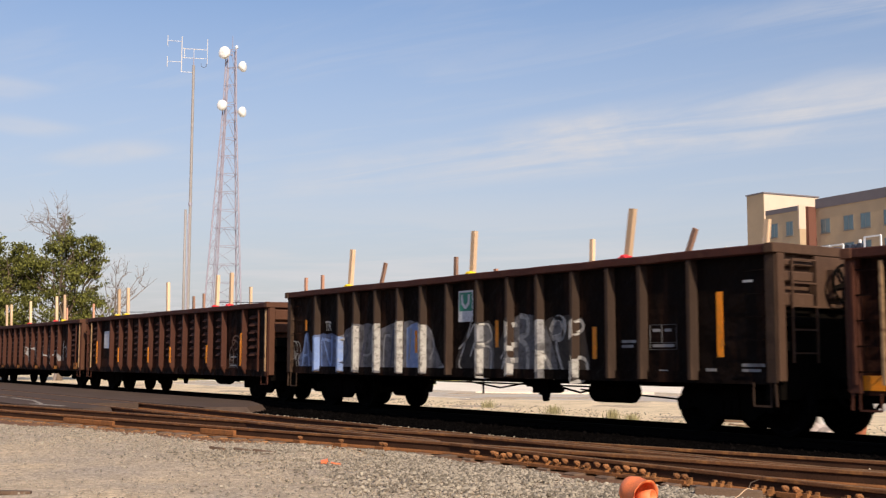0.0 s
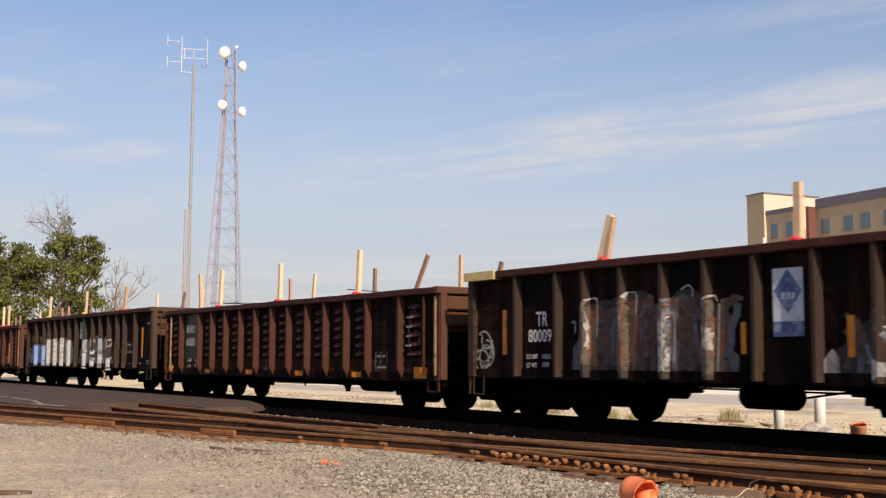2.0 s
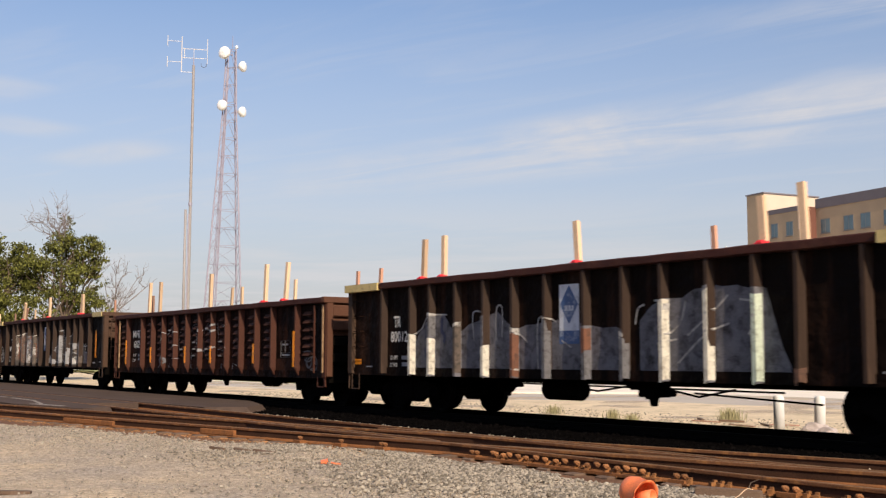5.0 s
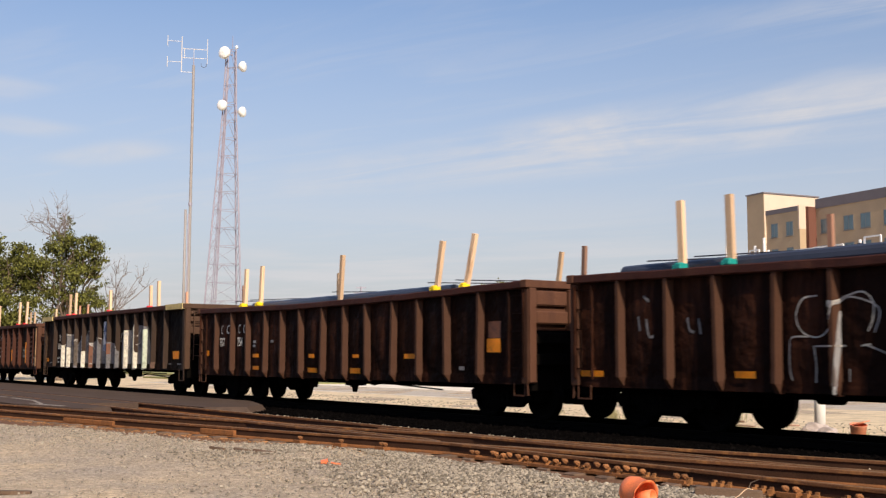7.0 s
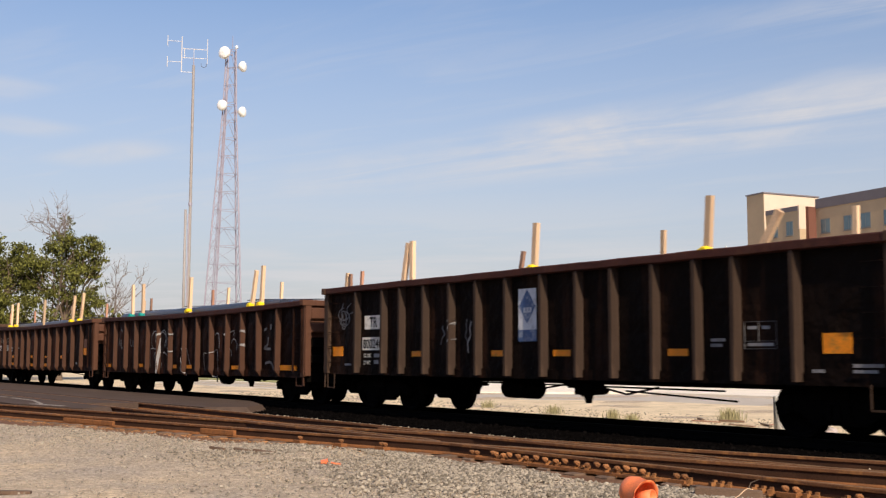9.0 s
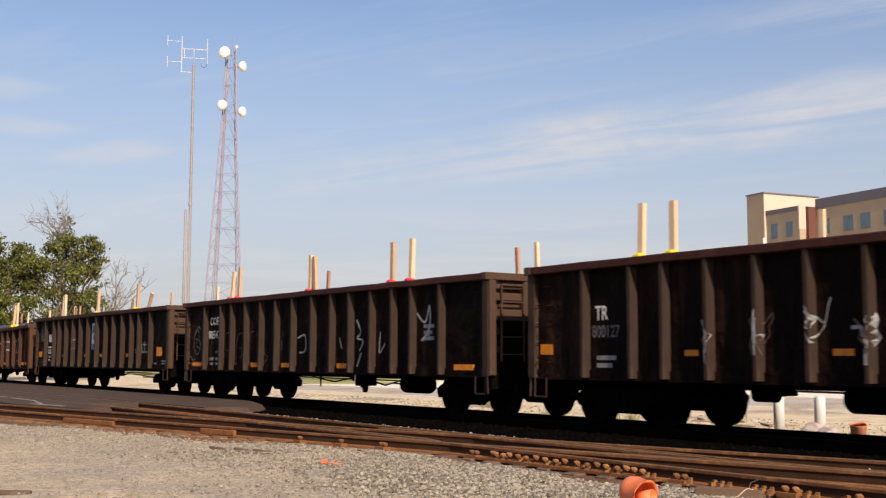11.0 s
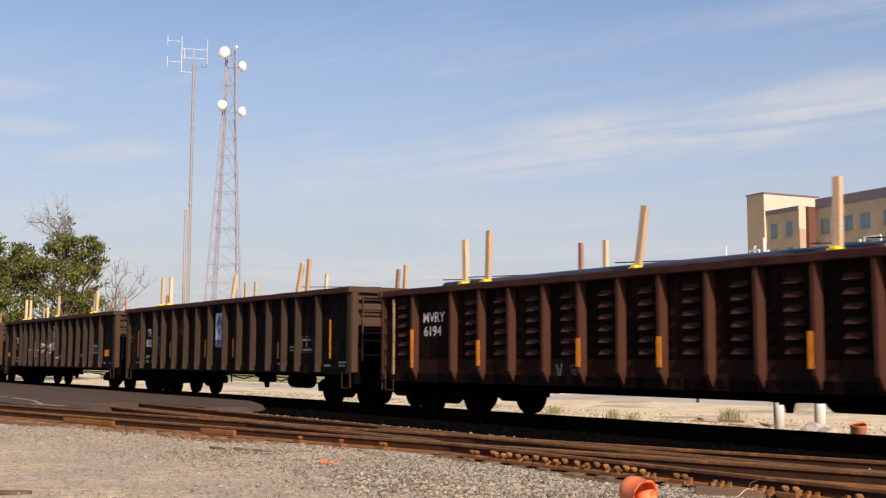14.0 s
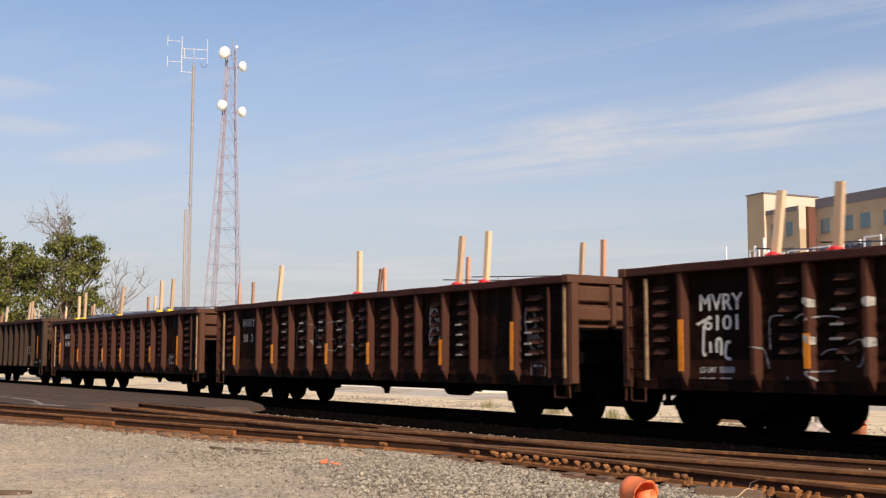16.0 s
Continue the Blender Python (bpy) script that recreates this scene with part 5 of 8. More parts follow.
def gondola(kind):
    """An open-topped steel gondola car, left end at x = 0, standing on the rails."""
    k = dict(KINDS[kind], posts=tuple(p - NOSE for p in KINDS[kind]["posts"]))
    L, top, low = k["L"], k["top"], k["low"]
    root = new("gondola_car")
    n = 12
    for s in (1, -1):                      # near side, far side
        bm = bmesh.new()
        rings = []
        for i in range(n + 1):
            x = 0.05 + (L - 0.1) * i / n
            zt = top - 0.05 + sag(k, x)
            rings.append([bm.verts.new((x, y * s, z)) for y, z in ((SHEET, low), (SHEET, zt), (SHEET + 0.03, zt), (SHEET + 0.03, low))])
        loft(bm, rings)
        if kind == "x":                    # bowed sheets: a grid that swells between the posts
            bm.free()
            bm = bmesh.new()
            ps = (0.05,) + k["posts"] + (L - 0.05,)
            xs = [a + (b - a) * i / 8 for a, b in zip(ps, ps[1:]) for i in range(8)] + [L - 0.05]
            grid = [[bm.verts.new((x, (SHEET - bulge(k, x, z)) * s, z + (sag(k, x) if j == 9 else 0))) for j, z in enumerate([low + (top - 0.05 - low) * q / 9 for q in range(10)])] for x in xs]
            for g, h in zip(grid, grid[1:]):
                for j in range(9):
                    bm.faces.new((g[j], h[j], h[j + 1], g[j + 1]))
            bmesh.ops.solidify(bm, geom=bm.faces[:], thickness=0.03)
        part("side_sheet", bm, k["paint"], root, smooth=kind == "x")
        bm = bmesh.new()
        rings = []
        for i in range(31):
            x = L * i / 30
            z = top + sag(k, x) + 0.013 * noise.noise((x * 0.9, s * 3.0, L)) + 0.008 * noise.noise((x * 2.7, s * 5.0, top))
            rings.append([bm.verts.new((x, y * s, z + dz)) for y, dz in ((FACE + 0.01, -0.15), (FACE - 0.01, -0.13), (FACE - 0.01, -0.02), (FACE + 0.01, 0), (SHEET + 0.10, 0), (SHEET + 0.10, -0.12), (SHEET, -0.15))])
        loft(bm, rings)
        part("top_chord", bm, k["rim"], root)
        bm = bmesh.new()
        box(bm, 0.06, L - 0.06, SHEET * s - 0.025 * s, SHEET * s + 0.06 * s, low - 0.03, low + 0.16)
        part("side_sill", bm, k["paint"], root)
        first = None
        for i, x in enumerate(k["posts"]):
            if first is None:
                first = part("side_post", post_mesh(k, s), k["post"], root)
                first.matrix_basis = pose(x, SHEET * s, sag(k, x))
            else:
                again(first, x, SHEET * s, sag(k, x), 0, 1.5 * math.sin(i * 2.1 + s) if kind == "x" else 0.3 * math.sin(i * 3.3), 0)
        for x in (0.09, L - 0.09):        # corner posts
            bm = bmesh.new()
            box(bm, x - 0.09, x + 0.09, (FACE + 0.05) * s, (SHEET + 0.06) * s, low, top - 0.13)
            part("corner_post", bm, k["post"], root)
        if kind == "m":                    # pressed corrugations between the posts
            xs = (0.3,) + k["posts"] + (L - 0.35,)
            for i, (a, b) in enumerate(zip(xs, xs[1:])):
                if i in (1, 12):
                    continue
                c, w = (a + b) / 2 + (0.1 if 0 < i < 13 else 0.0), min(0.20, (b - a) / 2 - 0.24)
                if i == 13:
                    c, w = a + 0.52, 0.26
                bm = bmesh.new()
                for j in range(6):
                    z = 1.34 + 0.212 * j
                    q = [bm.verts.new(p) for p in ((c - w, SHEET * s, z - 0.02), (c - w * 0.7, (SHEET - 0.095) * s, z - 0.045), (c + w * 0.7, (SHEET - 0.095) * s, z - 0.045), (c + w, SHEET * s, z - 0.02),
                                                  (c + w * 0.72, (SHEET - 0.012) * s, z + 0.055), (c - w * 0.72, (SHEET - 0.012) * s, z + 0.055), (c, (SHEET + 0.01) * s, z - 0.075))]
                    bm.faces.new((q[0], q[1], q[5])), bm.faces.new((q[1], q[2], q[4], q[5])), bm.faces.new((q[2], q[3], q[4]))
                    bm.faces.new((q[0], q[6], q[1])), bm.faces.new((q[1], q[6], q[2])), bm.faces.new((q[2], q[6], q[3]))
                part("corrugation", bm, "rust_lip", root)
            bm = bmesh.new()               # browner strip along the foot of the side
            box(bm, 0.2, L - 0.2, (SHEET - 0.004) * s, (SHEET + 0.01) * s, low + 0.16, low + 0.47)
            part("lower_strake", bm, "rust_low", root)
    for x, o in ((0.0, -1), (L, 1)):       # ends
        bm = bmesh.new()
        xa, xb = sorted((x - 0.10 * o, x - 0.06 * o))
        box(bm, xa, xb, -1.42, 1.42, top - 0.98, top - 0.1)
        part("end_sheet", bm, k["end"], root)
        # lower end sheet: near-black colour stands in for the next car's shade
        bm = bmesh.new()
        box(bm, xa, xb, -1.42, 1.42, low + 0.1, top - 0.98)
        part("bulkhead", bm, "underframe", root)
        bm = bmesh.new()
        box(bm, min(x - 0.14 * o, x + 0.05 * o), max(x - 0.14 * o, x + 0.05 * o), -1.60, 1.60, top - 0.15, top + 0.005)
        bmesh.ops.bevel(bm, geom=bm.edges[:], offset=0.012, segments=1, affect="EDGES")
        part("end_chord", bm, k["end"], root)

        def proud(y0, y1, z0, z1, dep, name, mat, bev=0.02):
            bm = bmesh.new()
            box(bm, *sorted((x - 0.07 * o, x + dep * o)), y0, y1, z0, z1)
            bmesh.ops.bevel(bm, geom=bm.edges[:], offset=bev, segments=1, affect="EDGES")
            part(name, bm, mat, root)
        if kind == "t":                    # ribs outside, one broad plate in the middle
            for s in (-1, 1):
                y0, y1 = sorted((1.34 * s, 0.62 * s))
                # lower ribs share the near-black that stands in for shade
                for zt, hh in ((0.24, 0.10), (0.42, 0.16), (0.76, 0.20), (1.12, 0.16), (1.5, 0.16)):
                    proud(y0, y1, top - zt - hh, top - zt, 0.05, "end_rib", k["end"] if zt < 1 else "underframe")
            proud(-0.60, 0.60, top - 0.98, top - 0.16, 0.06, "end_plate", k["end"], 0.012)
        else:                              # deep pressed ribs parted by two posts
            for y0, y1 in ((-1.34, -0.52), (-0.40, 0.40), (0.52, 1.34)):
                # lower ribs again near-black in place of the gap's shade
                for zt, hh in ((0.20, 0.30), (0.60, 0.26), (1.02, 0.24), (1.44, 0.24)):
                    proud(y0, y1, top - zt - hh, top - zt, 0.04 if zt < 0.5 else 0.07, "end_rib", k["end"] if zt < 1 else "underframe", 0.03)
            for y in (-0.46, 0.46):
                proud(y - 0.05, y + 0.05, top - 0.98, top - 0.16, 0.10, "end_post", k["end"])
        for s in (-1, 1):                  # corner angle up each edge of the end
            y0, y1 = sorted((1.50 * s, 1.33 * s))
            proud(y0, y1, low + 0.02, top - 0.15, 0.05, "end_angle", k["end"], 0.01)
        bm = bmesh.new()                   # coupler: shank, head and knuckle
        box(bm, min(x - 0.3 * o, x + 0.42 * o), max(x - 0.3 * o, x + 0.42 * o), -0.09, 0.09, 0.76, 0.94)
        box(bm, min(x + 0.38 * o, x + 0.62 * o), max(x + 0.38 * o, x + 0.62 * o), -0.17, 0.13, 0.70, 1.0)
        bmesh.ops.bevel(bm, geom=bm.edges[:], offset=0.02, segments=1, affect="EDGES")
        part("coupler", bm, "underframe", root)
        bm = bmesh.new()                   # air hose hanging beside the coupler
        pts = [(x + 0.1 * o, -0.35, 0.8), (x + 0.3 * o, -0.36, 0.55), (x + 0.48 * o, -0.30, 0.42), (x + 0.6 * o, -0.22, 0.5)]
        for a, b in zip(pts, pts[1:]):
            tube(bm, a, b, 0.028, n=6)
        part("air_hose", bm, "underframe", root)
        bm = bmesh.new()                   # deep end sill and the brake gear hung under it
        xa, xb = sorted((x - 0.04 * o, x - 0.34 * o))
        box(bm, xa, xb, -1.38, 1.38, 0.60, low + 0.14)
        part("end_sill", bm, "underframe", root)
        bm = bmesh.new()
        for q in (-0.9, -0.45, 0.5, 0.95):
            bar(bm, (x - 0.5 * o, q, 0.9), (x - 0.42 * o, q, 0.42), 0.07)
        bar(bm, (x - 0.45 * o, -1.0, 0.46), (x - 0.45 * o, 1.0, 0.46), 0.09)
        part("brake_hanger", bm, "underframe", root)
        for s in (-1, 1):                  # sill steps and grab irons
            bm = bmesh.new()
            xa, xb = x - 0.14 * o, x - 0.48 * o
            for q in (xa, xb):
                bar(bm, (q, 1.48 * s, low), (q, 1.48 * s, 0.50), 0.022)
            bar(bm, (xa, 1.48 * s, 0.50), (xb, 1.48 * s, 0.50), 0.03)
            part("sill_step", bm, k["post"], root)
            bm = bmesh.new()
            bar(bm, (x - 0.05 * o, 1.50 * s, low + 0.05), (x - 0.02 * o, 1.50 * s, 0.50), 0.03)
            part("uncoupling_lever", bm, k["post"], root)
            grab = None
            for j in range(5):
                z = low + 0.30 + 0.36 * j
                if grab:
                    again(grab, 0, 0, 0.36 * j)
                    continue
                bm = bmesh.new()
                ga, gb, gr = (0.24, 0.58, 0.008) if kind == "t" else (0.13, 0.57, 0.011)
                sweep(bm, [(-gr, -gr), (gr, -gr), (gr, gr), (-gr, gr)], [(x - ga * o, 1.42 * s, z), (x - ga * o, 1.52 * s, z), (x - gb * o, 1.52 * s, z), (x - gb * o, 1.42 * s, z)])
                grab = part("grab_iron", bm, k["paint"], root)
            if kind != "t":
                for q in (0.12, 0.58):
                    bm = bmesh.new()
                    bar(bm, (x - q * o, 1.54 * s, low + 0.12), (x - q * o, 1.54 * s, top - 0.2), 0.045)
                    part("ladder_stile", bm, "pale_rust" if (q > 0.5 and o < 0 and kind == "m") or (q < 0.5 and o > 0 and kind == "m") else k["post"] if kind == "m" else k["paint"], root)
            if kind == "t":
                bm = bmesh.new()
                for j in range(5):
                    z = low + 0.45 + 0.36 * j
                    bar(bm, (x + 0.11 * o, 1.24 * s, z), (x + 0.11 * o, 0.66 * s, z), 0.028)
                for q in (1.24, 0.66):
                    bar(bm, (x + 0.11 * o, q * s, low + 0.3), (x + 0.11 * o, q * s, top - 0.25), 0.03)
                part("end_ladder", bm, k["end"], root)
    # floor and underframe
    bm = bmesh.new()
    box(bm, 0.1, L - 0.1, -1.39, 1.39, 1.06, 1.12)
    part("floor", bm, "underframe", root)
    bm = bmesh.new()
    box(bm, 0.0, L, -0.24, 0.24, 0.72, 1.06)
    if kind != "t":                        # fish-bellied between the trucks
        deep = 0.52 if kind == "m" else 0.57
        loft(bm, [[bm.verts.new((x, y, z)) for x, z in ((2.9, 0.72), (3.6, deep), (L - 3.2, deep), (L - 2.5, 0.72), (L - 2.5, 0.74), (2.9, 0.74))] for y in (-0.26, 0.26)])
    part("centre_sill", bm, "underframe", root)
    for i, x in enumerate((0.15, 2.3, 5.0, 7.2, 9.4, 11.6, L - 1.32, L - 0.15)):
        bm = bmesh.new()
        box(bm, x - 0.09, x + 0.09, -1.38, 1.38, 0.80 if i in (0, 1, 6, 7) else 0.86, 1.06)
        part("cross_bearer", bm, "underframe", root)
    truck(root, 2.05 if kind == "t" else 1.9)
    truck(root, L - 1.32)
    for ob in root.children:
        ob.matrix_basis = Matrix.Translation((NOSE, 0, 0)) @ ob.matrix_basis
    root["kind_code"] = kind
    return root


def skin(k, x, z=1.6):
    """The y of the near side's outer surface at x and z."""
    for p in k["posts"]:
        d = abs(x - p)
        if d <= k["front"] / 2:
            return FACE
        if d < k["front"] / 2 + k["flank"]:
            return FACE + (SHEET - FACE) * (d - k["front"] / 2) / k["flank"]
    return SHEET - bulge(k, x, z)


def coat(k, x, z, lift):
    """A point of paint lying on the near side, clear of the flanks of the posts."""
    out = 0.0
    for p in k["posts"]:
        if k["front"] / 2 - 0.002 <= abs(x - p) <= k["front"] / 2 + k["flank"] + 0.002:
            out = math.copysign(lift, x - p)
    return x + out, skin(k, x, z) - lift, z


def strokes(car, k, lines, width, mat, name="painted_tag", lift=0.005):
    """Sprayed lines that follow the panels and posts of the near side, each a part."""
    for pts in lines:
        bm = bmesh.new()
        fine = []
        for (x0, z0), (x1, z1) in zip(pts, pts[1:]):
            n = max(1, int(math.hypot(x1 - x0, z1 - z0) / 0.04))
            fine += [(x0 + (x1 - x0) * i / n, z0 + (z1 - z0) * i / n) for i in range(n)]
        fine.append(pts[-1])
        prev = None
        m = max(2, int(width / 0.03) + 1)
        for i, (x, z) in enumerate(fine):
            a, b = fine[max(0, i - 1)], fine[min(len(fine) - 1, i + 1)]
            dx, dz = b[0] - a[0], b[1] - a[1]
            l = math.hypot(dx, dz) or 1
            cur = []
            for j in range(m):
                o = (0.5 - j / (m - 1)) * width
                px, pz = x - dz / l * o, z + dx / l * o
                cur.append(bm.verts.new(coat(k, px, pz, lift)))
            if prev:
                for j in range(m - 1):
                    bm.faces.new((prev[j], cur[j], cur[j + 1], prev[j + 1]))
            prev = cur
        part(name, bm, mat, car)


def fill(car, k, x0, x1, lo, hi, mat, name="painted_letter", lift=0.004):
    """A filled, sprayed shape between two outlines over x."""
    xs = sorted({round(x0 + (x1 - x0) * i / 22, 3) for i in range(23)} | {round(p + q * e, 3) for p in k["posts"] for q in (-1, 1) for e in (k["front"] / 2, k["front"] / 2 + k["flank"]) if x0 < p + q * e < x1})
    bm = bmesh.new()
    prev = None
    for x in xs:
        z0, z1 = lo(x), max(lo(x) + 0.01, hi(x))
        cur = (bm.verts.new(coat(k, x, z0, lift)), bm.verts.new(coat(k, x, z1, lift)))
        if prev:
            bm.faces.new((prev[0], cur[0], cur[1], prev[1]))
        prev = cur
    return part(name, bm, mat, car)


def arc(cx, cz, rx, rz, a0, a1, n=9):
    return [(cx + rx * math.cos(radians(a0 + (a1 - a0) * i / n)), cz + rz * math.sin(radians(a0 + (a1 - a0) * i / n))) for i in range(n + 1)]


def curve(pts):
    """A smooth run through the given points."""
    if len(pts) < 3:
        return list(pts)
    out = []
    q = [pts[0]] + list(pts) + [pts[-1]]
    for a, b, c, d in zip(q, q[1:], q[2:], q[3:]):
        for i in range(5):
            u = i / 5
            out.append(tuple(0.5 * (2 * b[n] + (c[n] - a[n]) * u + (2 * a[n] - 5 * b[n] + 4 * c[n] - d[n]) * u * u + (3 * b[n] - a[n] - 3 * c[n] + d[n]) * u ** 3) for n in (0, 1)))
    return out + [pts[-1]]


def sprayed(car, k, lines, width, mat, lift=0.006):
    """Flowing sprayed lines."""
    strokes(car, k, [curve(p) for p in lines], width, mat, lift=lift)


def swathe(car, k, rows, mat, lift=0.003, name="painted_ground"):
    """A sprayed area given by its foot and head along the car."""
    def at(x, n):
        for a, b in zip(rows, rows[1:]):
            if a[0] <= x <= b[0]:
                u = (x - a[0]) / max(b[0] - a[0], 1e-6)
                return a[n] + (b[n] - a[n]) * u
        return rows[-1][n]
    fill(car, k, rows[0][0], rows[-1][0], lambda x: at(x, 1) + 0.012 * math.sin(19 * x), lambda x: at(x, 2) + 0.02 * math.sin(13 * x + rows[0][0]), mat, name, lift)


def post_paint(car, k, rows, lift=0.006):
    """Letters on posts, brightened to stand in for sun: post, foot, head, paint."""
    w = k["front"] / 2 + k["flank"]
    for i, z0, z1, mat in rows:
        p = k["posts"][i]
        fill(car, k, p - w + 0.01, p + w - 0.004, lambda x: z0 + 0.03 * math.sin(31 * x + i), lambda x: z1 + 0.03 * math.sin(23 * x + i), mat, "painted_letter", lift)


def tangle(car, k, x0, x1, z0, z1, n, mats, seed, wide=(0.03, 0.12)):
    """Jumbled, mostly upright sprayed strokes, the older ones fading under the newer."""
    r = random.Random(seed)
    for i in range(n):
        x, lean = x0 + (x1 - x0) * (i + r.random()) / n, r.uniform(-0.25, 0.25)
        a, b = z0 + r.uniform(0.0, 0.35), z1 - abs(r.gauss(0, 0.22))
        pts = [(x + lean * f + r.gauss(0, 0.05), a + (b - a) * f) for f in (0, 0.3, 0.55, 0.8, 1.0)]
        if r.random() < 0.45:
            pts += [(pts[-1][0] + r.uniform(-0.3, 0.3), b - r.uniform(-0.03, 0.2))]
        strokes(car, k, [pts], r.uniform(*wide), r.choice(mats), lift=0.004 + 0.0007 * (i % 7))


def lip_paint(car, panels, rows, mat="spray_white"):
    """Sprayed dashes caught on the lips of the corrugations."""
    for j, x in enumerate(panels):
        for i in rows:
            z = 1.34 + 0.212 * i - 0.045
            bm = bmesh.new()
            d = 0.03 * math.sin(5 * i + 3 * j)
            box(bm, x - 0.13 + d, x + 0.08 + d, SHEET - 0.101, SHEET - 0.085, z - 0.012, z + 0.026)
            part("painted_dash", bm, mat, car)


def bubble(car, k, x0, x1, z0, z1, n, mat, seed, lw=0.05):
    """A row of open, looping sprayed outlines."""
    r = random.Random(seed)
    w = (x1 - x0) / n
    for i in range(n):
        c, h = x0 + w * (i + 0.5), w * r.uniform(0.38, 0.55)
        zc, hz = (z0 + z1) / 2 + r.uniform(-0.1, 0.1), (z1 - z0) / 2 * r.uniform(0.8, 1.0)
        a0, span = r.uniform(-1.5, 0.5), r.uniform(3.6, 5.6)
        ls = [[(c + h * math.cos(a0 + span * j / 14), zc + hz * math.sin(a0 + span * j / 14) * (1 if math.sin(a0 + span * j / 14) > 0 else 0.9)) for j in range(15)]]
        ls.append([(c - h * 0.3, zc + hz * r.uniform(-0.2, 0.3)), (c + h * 0.2, zc + hz * r.uniform(-0.2, 0.2)), (c + h * 0.3, zc - hz * 0.5)])
        strokes(car, k, ls, lw, mat)


def scribble(car, k, x, z, w, h, mat, seed, lw=0.022, n=4):
    r = random.Random(seed)
    ls = []
    for _ in range(n):
        a0, rx, rz = r.uniform(0, 360), w * r.uniform(0.15, 0.45), h * r.uniform(0.12, 0.4)
        cx, cz = x + w * r.uniform(0.25, 0.75), z + h * r.uniform(0.25, 0.75)
        run = arc(cx, cz, rx, rz, a0, a0 + r.choice((-1, 1)) * r.uniform(150, 330), 10)
        ls.append(run + [(run[-1][0] + r.uniform(-0.3, 0.3) * w, run[-1][1] + r.uniform(-0.4, 0.3) * h)])
    strokes(car, k, ls, lw, mat)


def letters(car, s, x, z, size, mat="white_paint", squeeze=1.0, lift=0.006):
    o = new("lettering", text_mesh(s, size))
    o.data.materials.clear()
    o.data.materials.append(M[mat])
    o.parent = car
    k = KINDS[car["kind_code"]]
    out = max(bulge(k, x + d, z + size * 0.4) for d in (0.05, 0.25, 0.45))
    o.matrix_basis = pose(x, SHEET - lift - out, z, 90, 0, 0) @ Matrix.Diagonal((squeeze, 1, 1, 1))
    return o


def marks(car, s, x0, x1, z0, z1, mat="white_paint", lift=0.007):
    """Reporting marks stencilled to fill a box on the side."""
    me = text_mesh(s, 1.0)
    me.materials.clear()
    me.materials.append(M[mat])
    xs, ys = [v.co.x for v in me.vertices], [v.co.y for v in me.vertices]
    k = KINDS[car["kind_code"]]
    y = SHEET - lift - max(bulge(k, x, z0) for x in (x0, (x0 + x1) / 2, x1))
    sx, sz = (x1 - x0) / (max(xs) - min(xs)), (z1 - z0) / (max(ys) - min(ys))
    o = new("lettering", me)
    o.parent = car
    o.matrix_basis = pose(x0 - min(xs) * sx, y, z0 - min(ys) * sz, 90, 0, 0) @ Matrix.Diagonal((sx, sz, 1, 1))
    return o


def plate(car, x0, x1, z0, z1, mat, name="painted_patch", lift=0.004):
    k = KINDS[car["kind_code"]]
    if k["name"] == "bowed":
        return fill(car, k, x0, x1, lambda x: z0, lambda x: z1, mat, name, max(lift, 0.012))
    bm = bmesh.new()
    box(bm, x0, x1, SHEET - lift, SHEET + 0.004, z0, z1)
    return part(name, bm, mat, car)


def bars(car, x, z, w, rows=2, h=0.05, mat="spray_pale"):
    """Small lettering too worn to read."""
    for i in range(rows):
        plate(car, x, x + w * (1 - 0.2 * (i % 2)), z - i * h * 1.7, z - i * h * 1.7 + h, mat, "worn_lettering", 0.005)


def stencil(car, x, z, w=0.62, h=0.42):
    """The consolidated stencil: thin white frames."""
    bm = bmesh.new()
    y = SHEET - 0.006
    for a, b in (((x, z), (x + w, z)), ((x, z + h), (x + w, z + h)), ((x, z), (x, z + h)), ((x + w, z), (x + w, z + h)), ((x + w * 0.45, z + h * 0.28), (x + w * 0.45, z + h)), ((x, z + h * 0.28), (x + w, z + h * 0.28))):
        bar(bm, (a[0], y, a[1]), (b[0], y, b[1]), 0.014, 0.006)
    part("stencil_frame", bm, "spray_grey", car)
    bars(car, x + 0.06, z + h * 0.72, w * 0.3, 1, 0.05)
    bars(car, x + w * 0.55, z + h * 0.72, w * 0.25, 1, 0.05)
    bars(car, x + 0.06, z + 0.04, w * 0.8, 1, 0.05)


